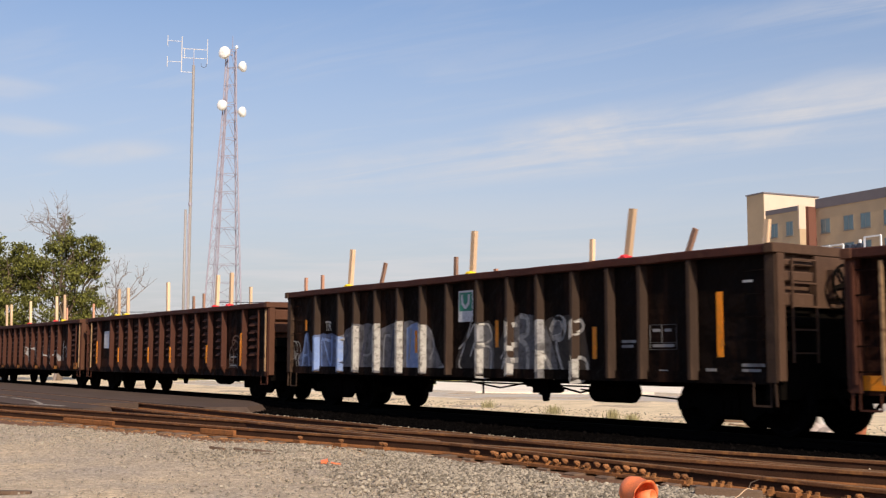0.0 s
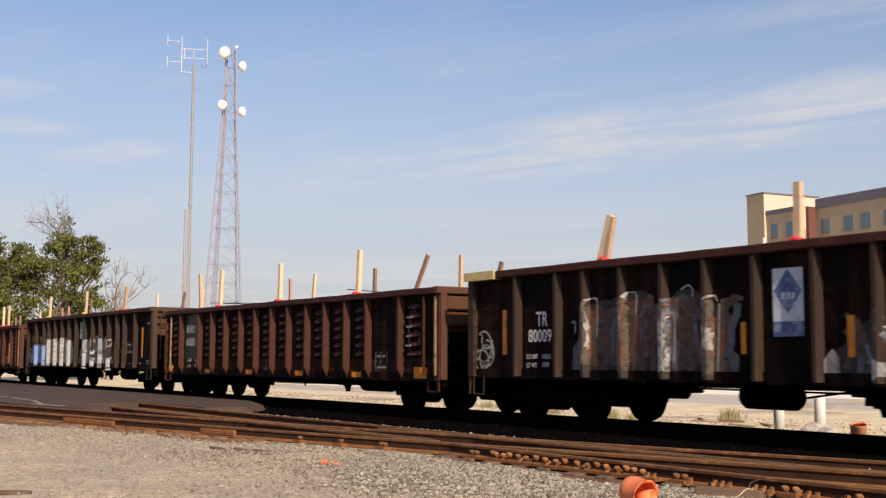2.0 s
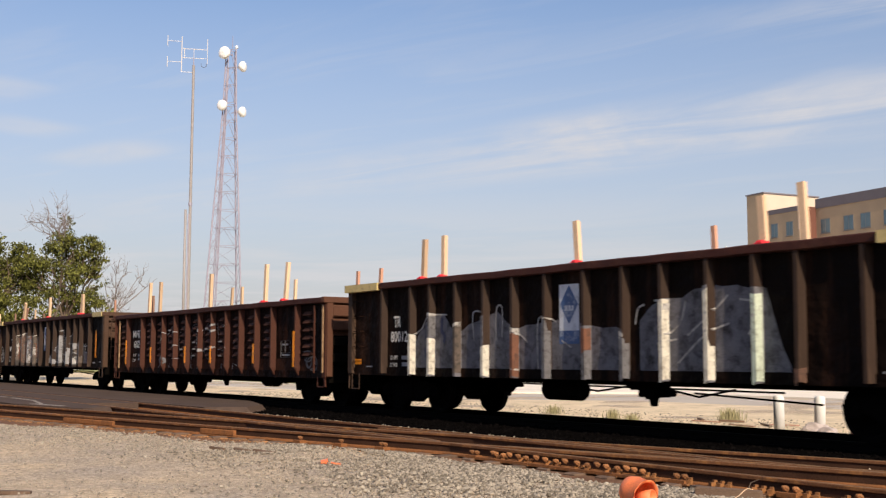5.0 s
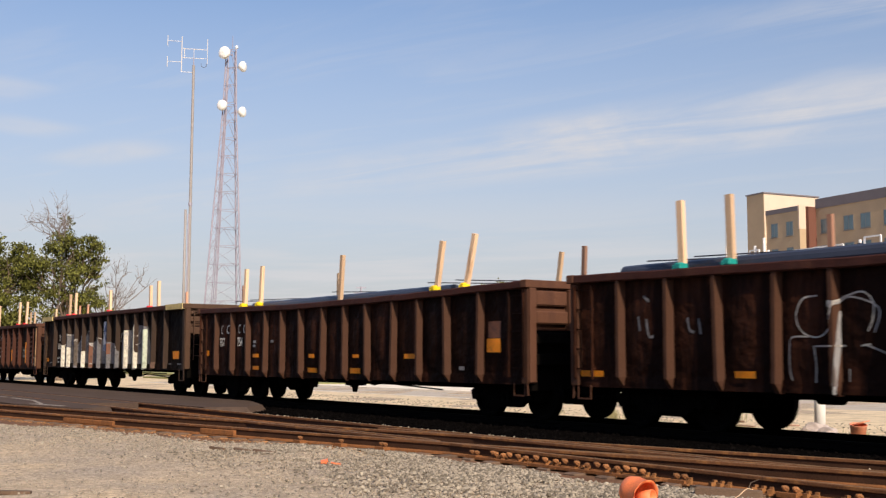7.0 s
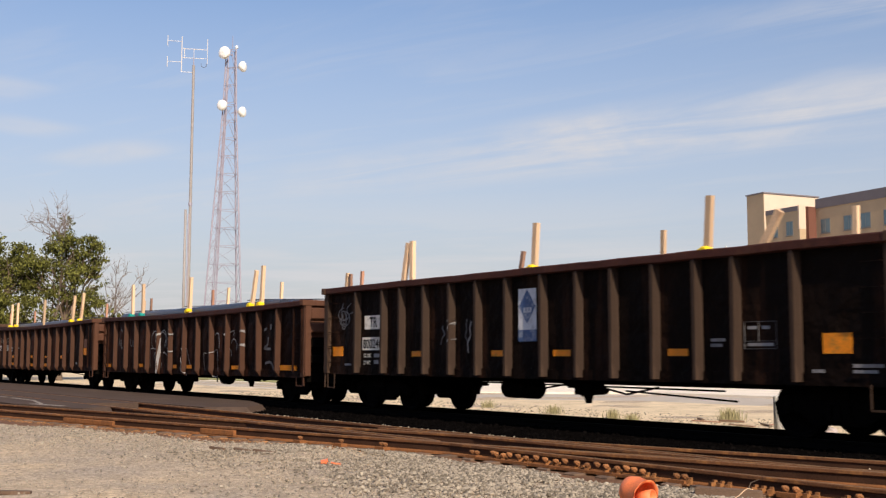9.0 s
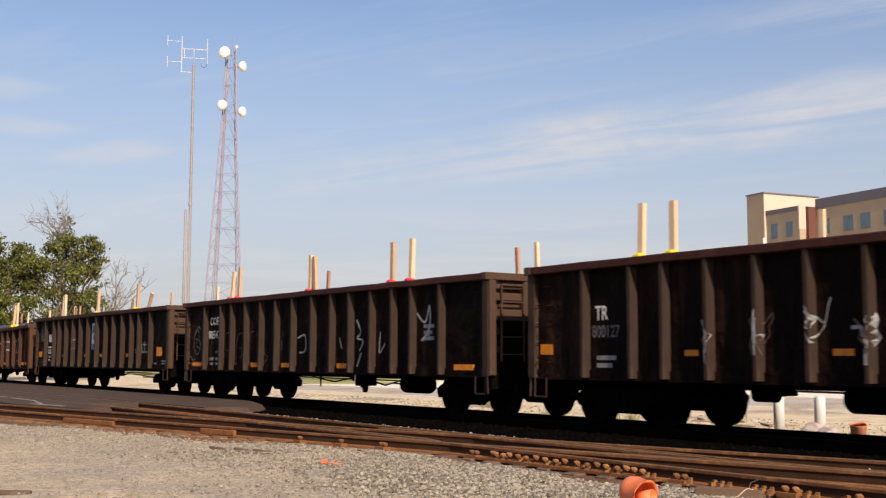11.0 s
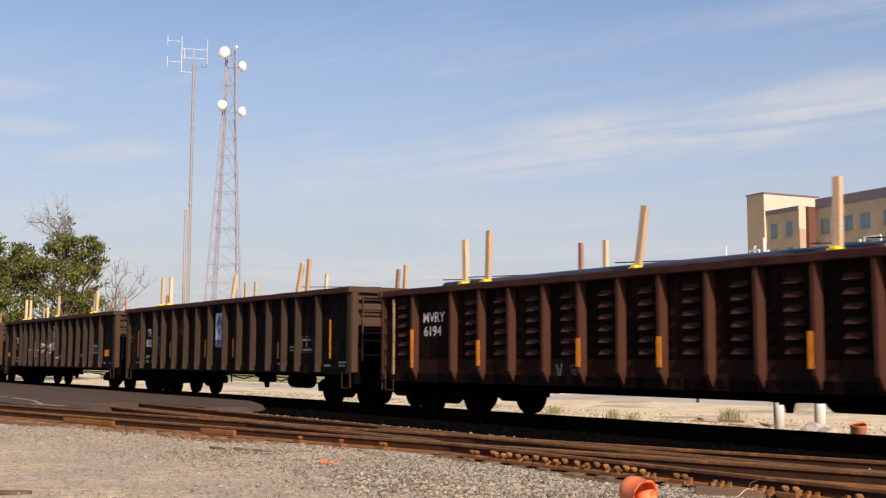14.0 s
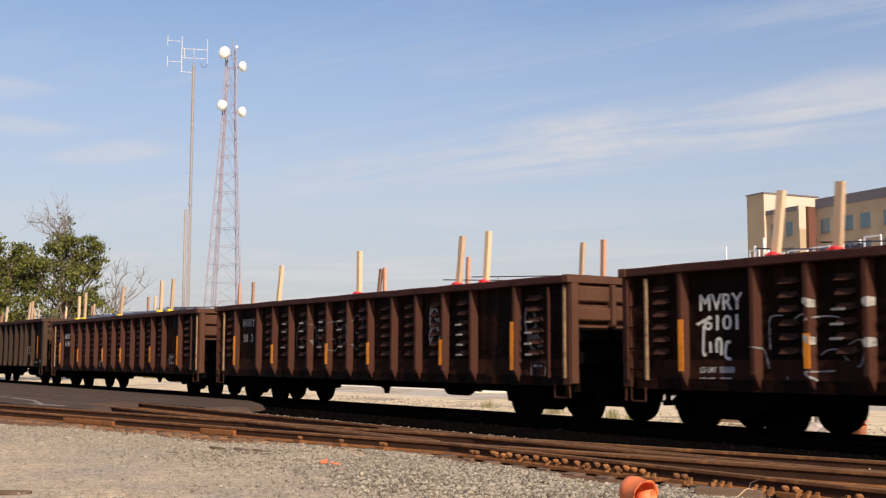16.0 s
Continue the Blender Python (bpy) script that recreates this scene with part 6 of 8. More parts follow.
def emblem(car, x, z0, z1, ink, w=0.62, style="diamond"):
    """A white panel with a plain coloured emblem."""
    plate(car, x, x + w, z0, z1, "decal_white", "emblem_panel", 0.005)
    c, zc = x + w / 2, z0 + (z1 - z0) * 0.66
    bm = bmesh.new()
    y = SHEET - 0.008
    if style == "diamond":
        h, hh = w * 0.47, (z1 - z0) * 0.33
        ring = [(c - h, zc), (c, zc + hh), (c + h, zc), (c, zc - hh)]
        bm.faces.new([bm.verts.new((a, y, b)) for a, b in ring])
        for i in range(3):
            q = c - h * 0.55 + h * 0.38 * i
            bm.faces.new([bm.verts.new((a, y - 0.003, b)) for a, b in ((q, zc - 0.1), (q + 0.03, zc - 0.1), (q + 0.03, zc + 0.14), (q, zc + 0.14))])
        o = part("emblem", bm, ink, car)
        plate(car, x, x + w, z0, z0 + (z1 - z0) * 0.22, ink, "emblem_base", 0.007)
        plate(car, c - 0.13, c + 0.13, zc - 0.12, zc - 0.02, "decal_white", "emblem_bar", 0.010)
    else:
        bm.free()
        plate(car, x + 0.03, x + w - 0.03, z0 + (z1 - z0) * 0.34, z1 - 0.04, ink, "emblem", 0.008)
        k = KINDS["t"]
        strokes(car, dict(k, posts=()), [[(c - 0.13, zc + 0.14), (c - 0.12, zc - 0.04), (c, zc - 0.14), (c + 0.12, zc - 0.04), (c + 0.13, zc + 0.14)]], 0.07, "decal_white", "emblem_stroke", 0.012)


STRAP = {"r": "red_strap", "y": "yellow_strap", "g": "green_strap"}


def stakes(car, k, rows):
    """Wooden stakes wedged upright inside the sides to hold the load. Rows: place along the car, top, lean, far side?, wedge colour."""
    top = k["top"]
    for x, zt, lean, far, col in rows:
        y = 1.32 if far else -1.36
        zb = top - 0.9
        h = zt - top
        old = far and (abs(lean) > 0.25 or int(x * 10) % 5 == 0)
        w = 0.105 if far else 0.125
        bm = bmesh.new()
        s = 0.9 / max(h, 0.2)
        bar(bm, (x - lean * s, y, zb), (x + lean, y + 0.02, zt), w, w * 0.72, up=(0, 1, 0))
        part("stake", bm, "old_lumber" if old else "red_lumber" if far and int(x * 7 + zt * 10) % 2 == 0 else "lumber", car)
        if col:
            bm = bmesh.new()
            for dx, dz, ww in ((0, 0.0, 0.15), (-0.09, -0.03, 0.08)):
                box(bm, x + dx - ww / 2, x + dx + ww / 2, y - (0.13 if not far else 0.08), y + 0.07, top - 0.05 + dz, top + 0.07 + dz)
            bmesh.ops.bevel(bm, geom=bm.edges[:], offset=0.025, segments=1, affect="EDGES")
            part("strap_wrap", bm, STRAP[col], car, "bright coloured sling wrapped round the stake")


def tie_downs(car, k, pairs):
    for xa, xb, dz in pairs:
        bm = bmesh.new()
        bar(bm, (xa, -1.32, k["top"] + 0.16), (xb, 0.2, k["top"] + dz), 0.035, 0.02)
        part("tie_down_strap", bm, "strap_web", car)


def pipes(car, k, x0, x1, lift, n=6):
    for i in range(n):
        y = -1.05 + 2.1 * i / (n - 1)
        bm = bmesh.new()
        tube(bm, (x0 + 0.15 * (i % 3), y, k["top"] + lift - 0.17), (x1 - 0.1 * (i % 2), y, k["top"] + lift - 0.17), 0.17, n=14)
        part("pipe", bm, "black_pipe", car, "long dark coated pipe")
    bm = bmesh.new()
    box(bm, x0 + 0.3, x1 - 0.3, -1.2, 1.2, 1.12, k["top"] + lift - 0.33)
    part("lading", bm, "underframe", car)


def yellow_marks(car, k, rows):
    for x, z, w, h in rows:
        plate(car, x, x + w, z, z + h, "yellow_paint", "reflective_stripe", 0.031 if z < k["low"] + 0.2 else 0.006)


def post_marks(car, k, rows):
    """Yellow strips down the faces of some posts: place, foot, height."""
    for x, z, h in rows:
        bm = bmesh.new()
        box(bm, x - 0.05, x + 0.05, FACE - 0.005, FACE + 0.01, z, z + h)
        part("reflective_stripe", bm, "yellow_paint", car)


def rows_of(*v):
    """Stakes written as x, top, lean, side, colour."""
    return [v[i:i + 5] for i in range(0, len(v), 5)]


BARE = {}
TRAIN = []


def train():
    for kd in "tmx":                      # three bare masters, dressed last so that the copies stay plain
        BARE[kd] = gondola(kd)

    def add(kind, left, label, gear, brake_last=False):
        c = copy_thing(BARE[kind], Matrix())
        tagged(c, label, "freight car", group="gondola cars of the train")
        TRAIN.append((c, left))
        k = KINDS[kind]
        hand_brake(c, k, *((k["L"] + NOSE, 1) if brake_last else (NOSE, -1)))
        brake_gear(c, *gear)
        return c, k
    M_YEL = [(0.31, 0.78, 0.42, 0.21), (3.5, 0.77, 0.40, 0.12), (6.48, 0.77, 0.42, 0.13), (9.58, 0.77, 0.44, 0.13), (12.6, 0.77, 0.44, 0.13), (15.4, 0.78, 0.50, 0.25)]
    M_TALL = [(1.60, 1.02, 0.85), (4.10, 1.08, 0.52), (7.20, 1.08, 0.52), (9.25, 1.08, 0.52), (12.32, 1.08, 0.55), (14.82, 1.0, 0.95)]

    # A, B
    c, k = add("m", -61.5, "rust-brown ribbed gondola car with faded white scrawl on its side", (11.85, 0.42, 8.8))
    stakes(c, k, rows_of(3.77, 3.86, -0.18, 0, "", 4.65, 3.83, -0.17, 0, "", 4.72, 3.76, -0.12, 1, "", 8.18, 3.85, -0.16, 0, "r", 8.99, 3.79, -0.11, 1, "", 12.4, 3.9, -0.15, 0, "r", 13.58, 3.92, -0.14, 0, "y"))
    tangle(c, k, 7.6, 14.2, 0.95, 1.95, 24, ("spray_pale", "spray_grey", "spray_pale", "spray_tan"), 3, (0.03, 0.09))
    yellow_marks(c, k, M_YEL)
    c, k = add("m", -44.35, "rust-brown ribbed gondola car loaded with timber-braced freight", (11.85, 0.42, 8.8))
    stakes(c, k, rows_of(3.4, 3.81, -0.1, 0, "y", 4.08, 3.6, -0.05, 1, "", 4.4, 3.81, -0.09, 0, "y", 5.07, 3.66, -0.05, 1, "", 8.42, 3.79, -0.08, 0, "", 9.2, 3.7, -0.04, 1, "", 12.52, 3.79, 0.03, 0, "r", 13.3, 3.78, -0.03, 1, "", 13.58, 3.8, -0.01, 0, "r", 14.39, 3.8, -0.03, 1, ""))
    tie_downs(c, k, ((3.1, 7.0, 0.1), (12.5, 15.0, 0.1)))
    post_marks(c, k, M_TALL)
    plate(c, 2.0, 2.6, 1.6, 2.25, "decal_white", "faded_panel")
    scribble(c, k, 13.6, 1.1, 0.9, 0.9, "spray_tan", 4, 0.05, 3)
    stencil(c, 13.75, 0.95, 0.55, 0.4)

    # C
    c, k = add("t", -26.85, "tall dark brown gondola car with blue and white spray lettering", (12.1, 0.57, 10.2), True)
    stakes(c, k, rows_of(0.24, 3.92, 0.35, 1, "", 3.28, 3.93, 0.09, 0, "y", 4.04, 3.84, -0, 1, "", 5.74, 3.42, 0, 1, "", 8.46, 3.92, 0.06, 0, "y", 9.23, 3.85, 0.02, 1, "", 11.92, 3.8, 0.36, 1, "", 13.15, 3.88, 0.14, 0, "r", 13.97, 3.81, 0.09, 1, ""))
    swathe(c, k, [(0.70, 0.93, 1.3), (0.95, 0.92, 1.45), (1.08, 0.92, 1.9), (1.27, 0.92, 1.9), (1.34, 0.92, 1.35), (1.55, 0.92, 1.35), (1.62, 0.92, 1.82), (2.2, 0.92, 1.86), (2.78, 0.92, 1.82), (2.98, 0.92, 1.5)], "spray_indigo")
    swathe(c, k, [(2.98, 0.9, 1.7), (3.2, 0.9, 1.93), (3.65, 0.9, 2.05), (4.63, 0.9, 2.06), (4.72, 0.9, 1.9), (5.2, 0.9, 1.99), (5.62, 0.9, 2.09), (6.3, 0.9, 2.07), (6.9, 0.9, 1.96), (7.14, 0.9, 1.75), (7.2, 0.9, 1.3), (7.05, 0.9, 1.22), (7.5, 0.9, 1.15), (7.6, 0.9, 1.0)], "spray_slate")
    post_paint(c, k, ((0, 0.92, 1.80, "spray_blue"), (1, 0.90, 1.75, "spray_blue"), (2, 0.92, 2.0, "spray_white"), (3, 0.92, 2.02, "spray_white"), (4, 0.90, 2.08, "spray_white"), (5, 0.90, 2.0, "spray_white")))
    sprayed(c, k, [[(0.9, 1.0), (1.1, 1.85), (1.3, 1.0)], [(0.98, 1.3), (1.22, 1.32)], [(1.98, 1.0), (2.0, 1.75), (2.45, 1.05), (2.5, 1.8)], [(2.1, 1.72), (2.5, 1.65)]], 0.07, "spray_blue")
    sprayed(c, k, [[(3.0, 1.1), (3.05, 1.6), (3.3, 1.8)], [(4.05, 1.3), (4.4, 1.35), (4.5, 1.75)], [(5.0, 1.0), (5.05, 1.7), (5.3, 1.75)], [(6.1, 1.2), (6.2, 1.9)], [(6.95, 1.2), (7.12, 1.5), (6.98, 1.85)], [(7.0, 0.95), (7.5, 1.05)]], 0.06, "spray_pale")
    swathe(c, k, [(6.0, 0.92, 1.9), (6.2, 0.92, 2.02), (6.45, 0.92, 2.0), (6.55, 0.92, 1.7)], "spray_blue", 0.005, "painted_letter")
    sprayed(c, k, [[(2.9, 0.95), (3.3, 1.35), (3.2, 1.75)], [(3.9, 1.0), (4.1, 1.6)], [(5.3, 0.95), (5.45, 1.9)], [(6.6, 1.0), (6.6, 1.85)]], 0.05, "spray_navy", 0.009)
    swathe(c, k, [(7.95, 0.9, 1.2), (8.3, 0.9, 1.75), (8.6, 0.9, 2.0), (9.2, 0.88, 2.0), (9.5, 0.88, 1.6), (9.8, 0.88, 2.05), (10.5, 0.85, 2.1), (10.9, 0.85, 1.95), (11.3, 0.85, 2.05), (12.0, 0.83, 2.0), (12.2, 0.83, 1.2)], "spray_soot")
    swathe(c, k, [(8.75, 0.9, 1.85), (9.0, 0.9, 1.95), (9.25, 0.9, 1.7), (9.3, 0.9, 1.4)], "spray_grey", 0.005)
    swathe(c, k, [(9.75, 0.9, 1.5), (9.9, 0.9, 1.95), (10.2, 0.88, 2.12), (10.55, 0.86, 2.05), (10.62, 0.86, 1.3)], "spray_grey", 0.005)
    swathe(c, k, [(10.75, 0.86, 1.4), (10.95, 0.86, 1.85), (11.15, 0.86, 1.5), (11.3, 0.86, 1.1)], "spray_grey", 0.005)
    swathe(c, k, [(11.08, 1.6, 1.85), (11.25, 1.55, 2.02), (11.5, 1.6, 1.95)], "spray_grey", 0.006)
    post_paint(c, k, ((7, 0.9, 1.45, "spray_white"), (7, 1.55, 1.95, "spray_pale"), (8, 0.9, 1.15, "spray_white"), (8, 1.35, 1.5, "spray_white"), (8, 1.65, 1.95, "spray_white"), (9, 1.0, 1.35, "spray_white"), (9, 1.5, 1.95, "spray_pale"), (10, 0.85, 1.2, "spray_white"), (10, 1.6, 1.95, "spray_white")))
    sprayed(c, k, [[(8.57, 2.11), (8.3, 1.54), (8.07, 1.11), (8.25, 0.98)], [(8.07, 1.43), (8.35, 1.62), (8.62, 1.93), (8.66, 1.64), (8.48, 1.27)], [(8.8, 1.9), (9.11, 1.92), (9.23, 1.63), (8.84, 1.48), (9.19, 1.43), (9.15, 0.88), (8.84, 0.85)], [(9.53, 1.22), (9.7, 1.42), (9.53, 0.91)]], 0.045, "spray_white", 0.008)
    sprayed(c, k, [[(9.74, 1.88), (10.07, 1.9)], [(9.7, 1.47), (10.07, 1.5)], [(9.78, 1.17), (10.11, 1.2)], [(10.15, 2.07), (10.39, 2.01), (10.39, 1.72), (10.15, 1.62), (10.39, 1.42), (10.38, 0.83)], [(10.86, 1.93), (10.73, 1.47), (10.97, 1.22), (11.23, 0.84)], [(11.09, 1.75), (11.28, 1.99), (11.5, 1.93), (11.46, 1.7), (11.16, 1.61)]], 0.105, "spray_white", 0.008)
    sprayed(c, k, [[(11.65, 1.76), (11.93, 1.93), (12.03, 1.78), (11.71, 1.59)], [(11.66, 1.15), (11.79, 1.24), (12.09, 1.2), (12.13, 0.93), (11.96, 0.81), (11.64, 0.81)], [(11.22, 1.98), (11.4, 1.97), (11.44, 1.62), (11.26, 1.5), (11.48, 0.92)]], 0.07, "spray_white", 0.008)
    emblem(c, 8.05, 2.0, 2.66, "decal_green", 0.52, "ring")
    marks(c, "TR", 2.15, 2.48, 1.93, 2.17, "spray_white")
    scribble(c, k, 0.25, 1.0, 0.5, 0.7, "spray_white", 5)
    yellow_marks(c, k, [(1.05, 1.95, 0.09, 0.28), (6.35, 1.35, 0.10, 0.5), (9.35, 1.45, 0.10, 0.55), (12.28, 1.22, 0.11, 0.58), (15.25, 1.25, 0.13, 1.05)])
    stencil(c, 13.75, 1.38)
    bars(c, 13.05, 1.5, 0.35, 2); bars(c, 15.0, 1.02, 0.22, 3); bars(c, 15.75, 1.1, 0.45, 2); bars(c, 13.95, 0.95, 0.2, 1, 0.09)
    plate(c, 15.8, 16.0, 2.42, 2.46, "white_paint", "worn_lettering")

    # D
    c, k = add("m", -9.28, "rust-brown ribbed gondola car with white reporting marks", (12.7, 0.7, 11.3))
    stakes(c, k, rows_of(2.82, 3.91, -0.11, 0, "", 3.74, 3.81, -0.01, 1, "", 4.34, 3.92, 0.06, 0, "r", 5.29, 3.86, 0.13, 1, "", 8.4, 3.85, 0.01, 0, "r", 9.04, 3.8, 0.01, 1, "", 11.02, 3.99, 0.77, 1, "", 12.71, 3.89, 0.06, 0, "r", 13.29, 3.87, 0.02, 1, "", 14.73, 3.58, 0.29, 1, ""))
    tie_downs(c, k, ((3.51, 5.81, 0.05), (3.61, 6.41, 0.08), (12.11, 13.21, 0.02)))
    plate(c, 1.72, 3.08, 0.92, 2.62, "sheen_paint", "dark_patch", 0.003)
    marks(c, "MVRY", 1.86, 2.60, 2.02, 2.28); marks(c, "6183", 1.88, 2.56, 1.62, 1.88)
    letters(c, "LD LMT", 1.98, 1.12, 0.13, squeeze=0.8); letters(c, "LT WT", 1.98, 0.93, 0.13, squeeze=0.8)
    bars(c, 2.55, 1.12, 0.28, 2, 0.10)
    yellow_marks(c, k, M_YEL); stencil(c, 13.7, 0.95, 0.5, 0.42); lip_paint(c, (15.3,), (1, 2, 3, 4), "spray_pale")
    strokes(c, k, [[(7.75, 1.2), (7.75, 0.86)], [(7.6, 1.0), (7.75, 0.86), (7.9, 1.0)]], 0.05, "spray_grey")
    scribble(c, k, 15.05, 1.4, 0.5, 1.0, "spray_grey", 8, 0.03, 3)

    # E
    c, k = add("t", 8.11, "tall dark brown gondola car with tan and white graffiti", (7.4, 0.57, 9.5))
    stakes(c, k, rows_of(4.09, 3.82, 0.28, 0, "", 4.24, 3.79, 0.18, 0, "r", 8.49, 3.9, 0.01, 0, "r", 9.18, 3.84, 0.02, 1, "", 13.08, 3.82, 0.1, 0, "r", 13.3, 3.83, -0.05, 0, "r", 13.8, 3.82, 0.04, 1, "", 14.06, 3.82, -0.03, 1, ""))
    marks(c, "TR", 2.33, 2.67, 1.85, 2.13); marks(c, "800091", 2.08, 2.88, 1.54, 1.79)
    letters(c, "LD LMT", 2.02, 1.22, 0.13, squeeze=0.8); letters(c, "LT WT", 2.02, 1.05, 0.13, squeeze=0.8); bars(c, 2.5, 1.22, 0.25, 2, 0.09)
    swathe(c, k, [(3.35, 0.9, 1.2), (3.6, 0.9, 1.7), (3.72, 0.9, 2.2), (4.5, 0.9, 2.3), (4.75, 0.9, 2.35), (5.3, 0.9, 2.42), (5.6, 0.9, 2.1), (5.78, 0.9, 2.0), (6.0, 0.9, 2.35), (6.4, 0.9, 2.4), (6.7, 0.9, 2.2), (6.9, 0.9, 2.15), (7.3, 0.9, 1.2)], "spray_soot")
    for a, b, z0, z1, m in ((3.9, 4.25, 1.1, 2.2, "spray_tan"), (4.1, 4.35, 0.95, 1.4, "spray_sand"), (4.9, 5.35, 1.2, 2.3, "spray_tan"), (4.95, 5.3, 0.95, 1.3, "spray_sand"), (5.95, 6.3, 1.3, 2.1, "spray_tan"), (6.0, 6.35, 2.0, 2.35, "spray_slate"), (6.9, 7.25, 1.3, 2.0, "spray_rustred"), (5.3, 5.5, 1.9, 2.35, "spray_slate"), (4.2, 4.4, 1.55, 1.9, "spray_rustred"), (7.1, 7.35, 0.95, 1.35, "spray_slate"), (6.85, 7.1, 0.95, 1.4, "spray_sand"), (3.4, 3.7, 0.95, 1.6, "spray_slate")):
        swathe(c, k, [(a, z0, z1 - 0.15), ((a + b) / 2, z0 - 0.04, z1), (b, z0 + 0.05, z1 - 0.1)], m, 0.0045, "painted_letter")
    tangle(c, k, 3.75, 7.25, 0.93, 2.25, 40, ("spray_tan", "spray_sand", "spray_tan", "spray_slate", "spray_rustred"), 51, (0.05, 0.16))
    post_paint(c, k, ((2, 1.1, 2.15, "spray_sand"), (3, 1.0, 2.25, "spray_tan"), (4, 1.0, 1.9, "spray_pale"), (5, 0.95, 2.2, "spray_sand"), (5, 1.35, 1.75, "spray_white")))
    sprayed(c, k, [[(3.77, 1.08), (3.87, 1.57), (3.83, 2.23), (4, 2.32), (4.08, 2.22), (4.06, 1.62)], [(4.8, 1.61), (4.84, 2.31), (4.96, 2.38), (5.09, 2.3), (5.03, 1.67)], [(5.74, 1.43), (5.79, 1.82), (5.98, 1.98), (5.96, 1.15)], [(3.37, 1.88), (3.46, 1.91), (3.46, 1.69)], [(6.97, 2.11), (6.94, 1.47), (6.9, 0.84)], [(5.77, 1.04), (5.85, 1.26), (5.78, 1.6)], [(6.14, 2.37), (6.3, 2.44), (6.4, 2.35), (6.36, 2.13)], [(6.72, 2.17), (6.87, 2.25), (6.93, 2.14)], [(6.67, 1.58), (6.85, 1.63)], [(6.67, 1.34), (6.81, 1.42)], [(5.34, 0.98), (5.22, 0.81)]], 0.03, "spray_white", 0.008)
    sprayed(c, k, [[(10.72, 1.86), (10.65, 2.15), (10.78, 2.33), (11.05, 2.4)], [(11.05, 2.43), (10.99, 1.92), (10.86, 1.71)], [(10.65, 1.71), (10.73, 0.98)], [(9.66, 1.42), (9.81, 1.12), (10.38, 1.05)], [(9.95, 1.65), (10.37, 1.79)], [(11.13, 1.85), (11.33, 2.13), (11.46, 1.99), (11.26, 1.77)], [(11.72, 1.55), (11.91, 1.62), (11.85, 1.13), (11.66, 0.98)], [(12.1, 2.11), (12.41, 2.35), (12.35, 2.17)], [(11.72, 2.05), (12.23, 2.18)], [(12.66, 1.82), (13.14, 1.71)], [(12.72, 1.13), (12.9, 1.27), (13.02, 1.06), (12.78, 0.96)], [(12.66, 1.51), (13.54, 1.2)], [(9.66, 1.19), (9.95, 1.08), (10.24, 0.9)], [(10.73, 1.2), (11.2, 1.05), (11.2, 0.84)], [(10.93, 1.41), (11.33, 1.34)]], 0.05, "spray_pale", 0.008)
    post_paint(c, k, ((8, 0.95, 1.2, "spray_pale"), (9, 1.0, 2.15, "spray_pale"), (10, 0.95, 1.5, "spray_pale"), (10, 1.7, 2.0, "spray_sand"), (11, 0.95, 1.25, "spray_white"), (11, 1.55, 1.85, "spray_pale"), (12, 1.0, 1.3, "spray_sand")))
    swathe(c, k, [(9.1, 0.9, 1.3), (9.6, 0.9, 1.7), (10.2, 0.9, 2.2), (11.0, 0.9, 2.0), (12.2, 0.9, 2.2), (13.2, 0.9, 1.5), (14.0, 0.9, 1.7), (14.2, 0.9, 1.2)], "spray_soot")
    tangle(c, k, 9.3, 14.1, 0.93, 1.9, 26, ("spray_sand", "spray_slate", "spray_tan", "spray_grey"), 53, (0.04, 0.12))
    for a, b, z0, z1, m in ((11.2, 11.6, 1.35, 1.95, "spray_tan"), (12.9, 13.3, 1.6, 1.95, "spray_tan"), (14.0, 14.3, 1.0, 1.45, "spray_lilac"), (12.85, 13.1, 1.0, 1.3, "spray_lilac"), (9.5, 9.75, 0.95, 1.5, "spray_slate"), (11.9, 12.2, 1.0, 1.6, "spray_sand"), (8.95, 9.2, 0.92, 1.35, "spray_pale")):
        swathe(c, k, [(a, z0, z1 - 0.12), ((a + b) / 2, z0 - 0.04, z1), (b, z0 + 0.05, z1 - 0.1)], m, 0.0045, "painted_letter")
    emblem(c, 8.04, 1.56, 2.60, "decal_blue", 0.56)
    scribble(c, k, 0.3, 0.98, 0.62, 0.85, "spray_white", 6, 0.04, 5)
    yellow_marks(c, k, [(1.25, 1.3, 0.13, 0.9), (7.4, 1.3, 0.10, 0.5), (9.35, 1.25, 0.12, 0.6), (15.25, 1.25, 0.13, 1.05)])
    stencil(c, 13.75, 1.38); bars(c, 15.0, 1.02, 0.3, 3); bars(c, 15.8, 1.05, 0.4, 2); bars(c, 8.05, 0.95, 0.55, 1, 0.07)
    for a, b in ((0.18, 1.2), (15.4, 16.52)):
        bm = bmesh.new()
        box(bm, a, b, -1.628, -1.35, k["top"] - 0.165, k["top"] + 0.012)
        part("chord_repair", bm, "cream_paint", c, "cream-painted repair on the top chord")

    # F
    c, k = add("m", 25.79, "rust-brown ribbed gondola car with white marks and looping graffiti", (11.85, 0.42, 8.8))
    stakes(c, k, rows_of(3.29, 3.87, 0.06, 0, "", 4.23, 3.76, 0.07, 1, "", 4.32, 3.84, 0.03, 0, "", 5.12, 3.74, -0, 1, "", 8.67, 3.86, 0.04, 0, "", 9.17, 3.77, 0.05, 1, "", 12.6, 3.89, 0.05, 0, "r", 13.18, 3.78, 0.03, 1, "", 13.88, 3.86, 0.11, 0, "r", 14.44, 3.79, 0.07, 1, ""))
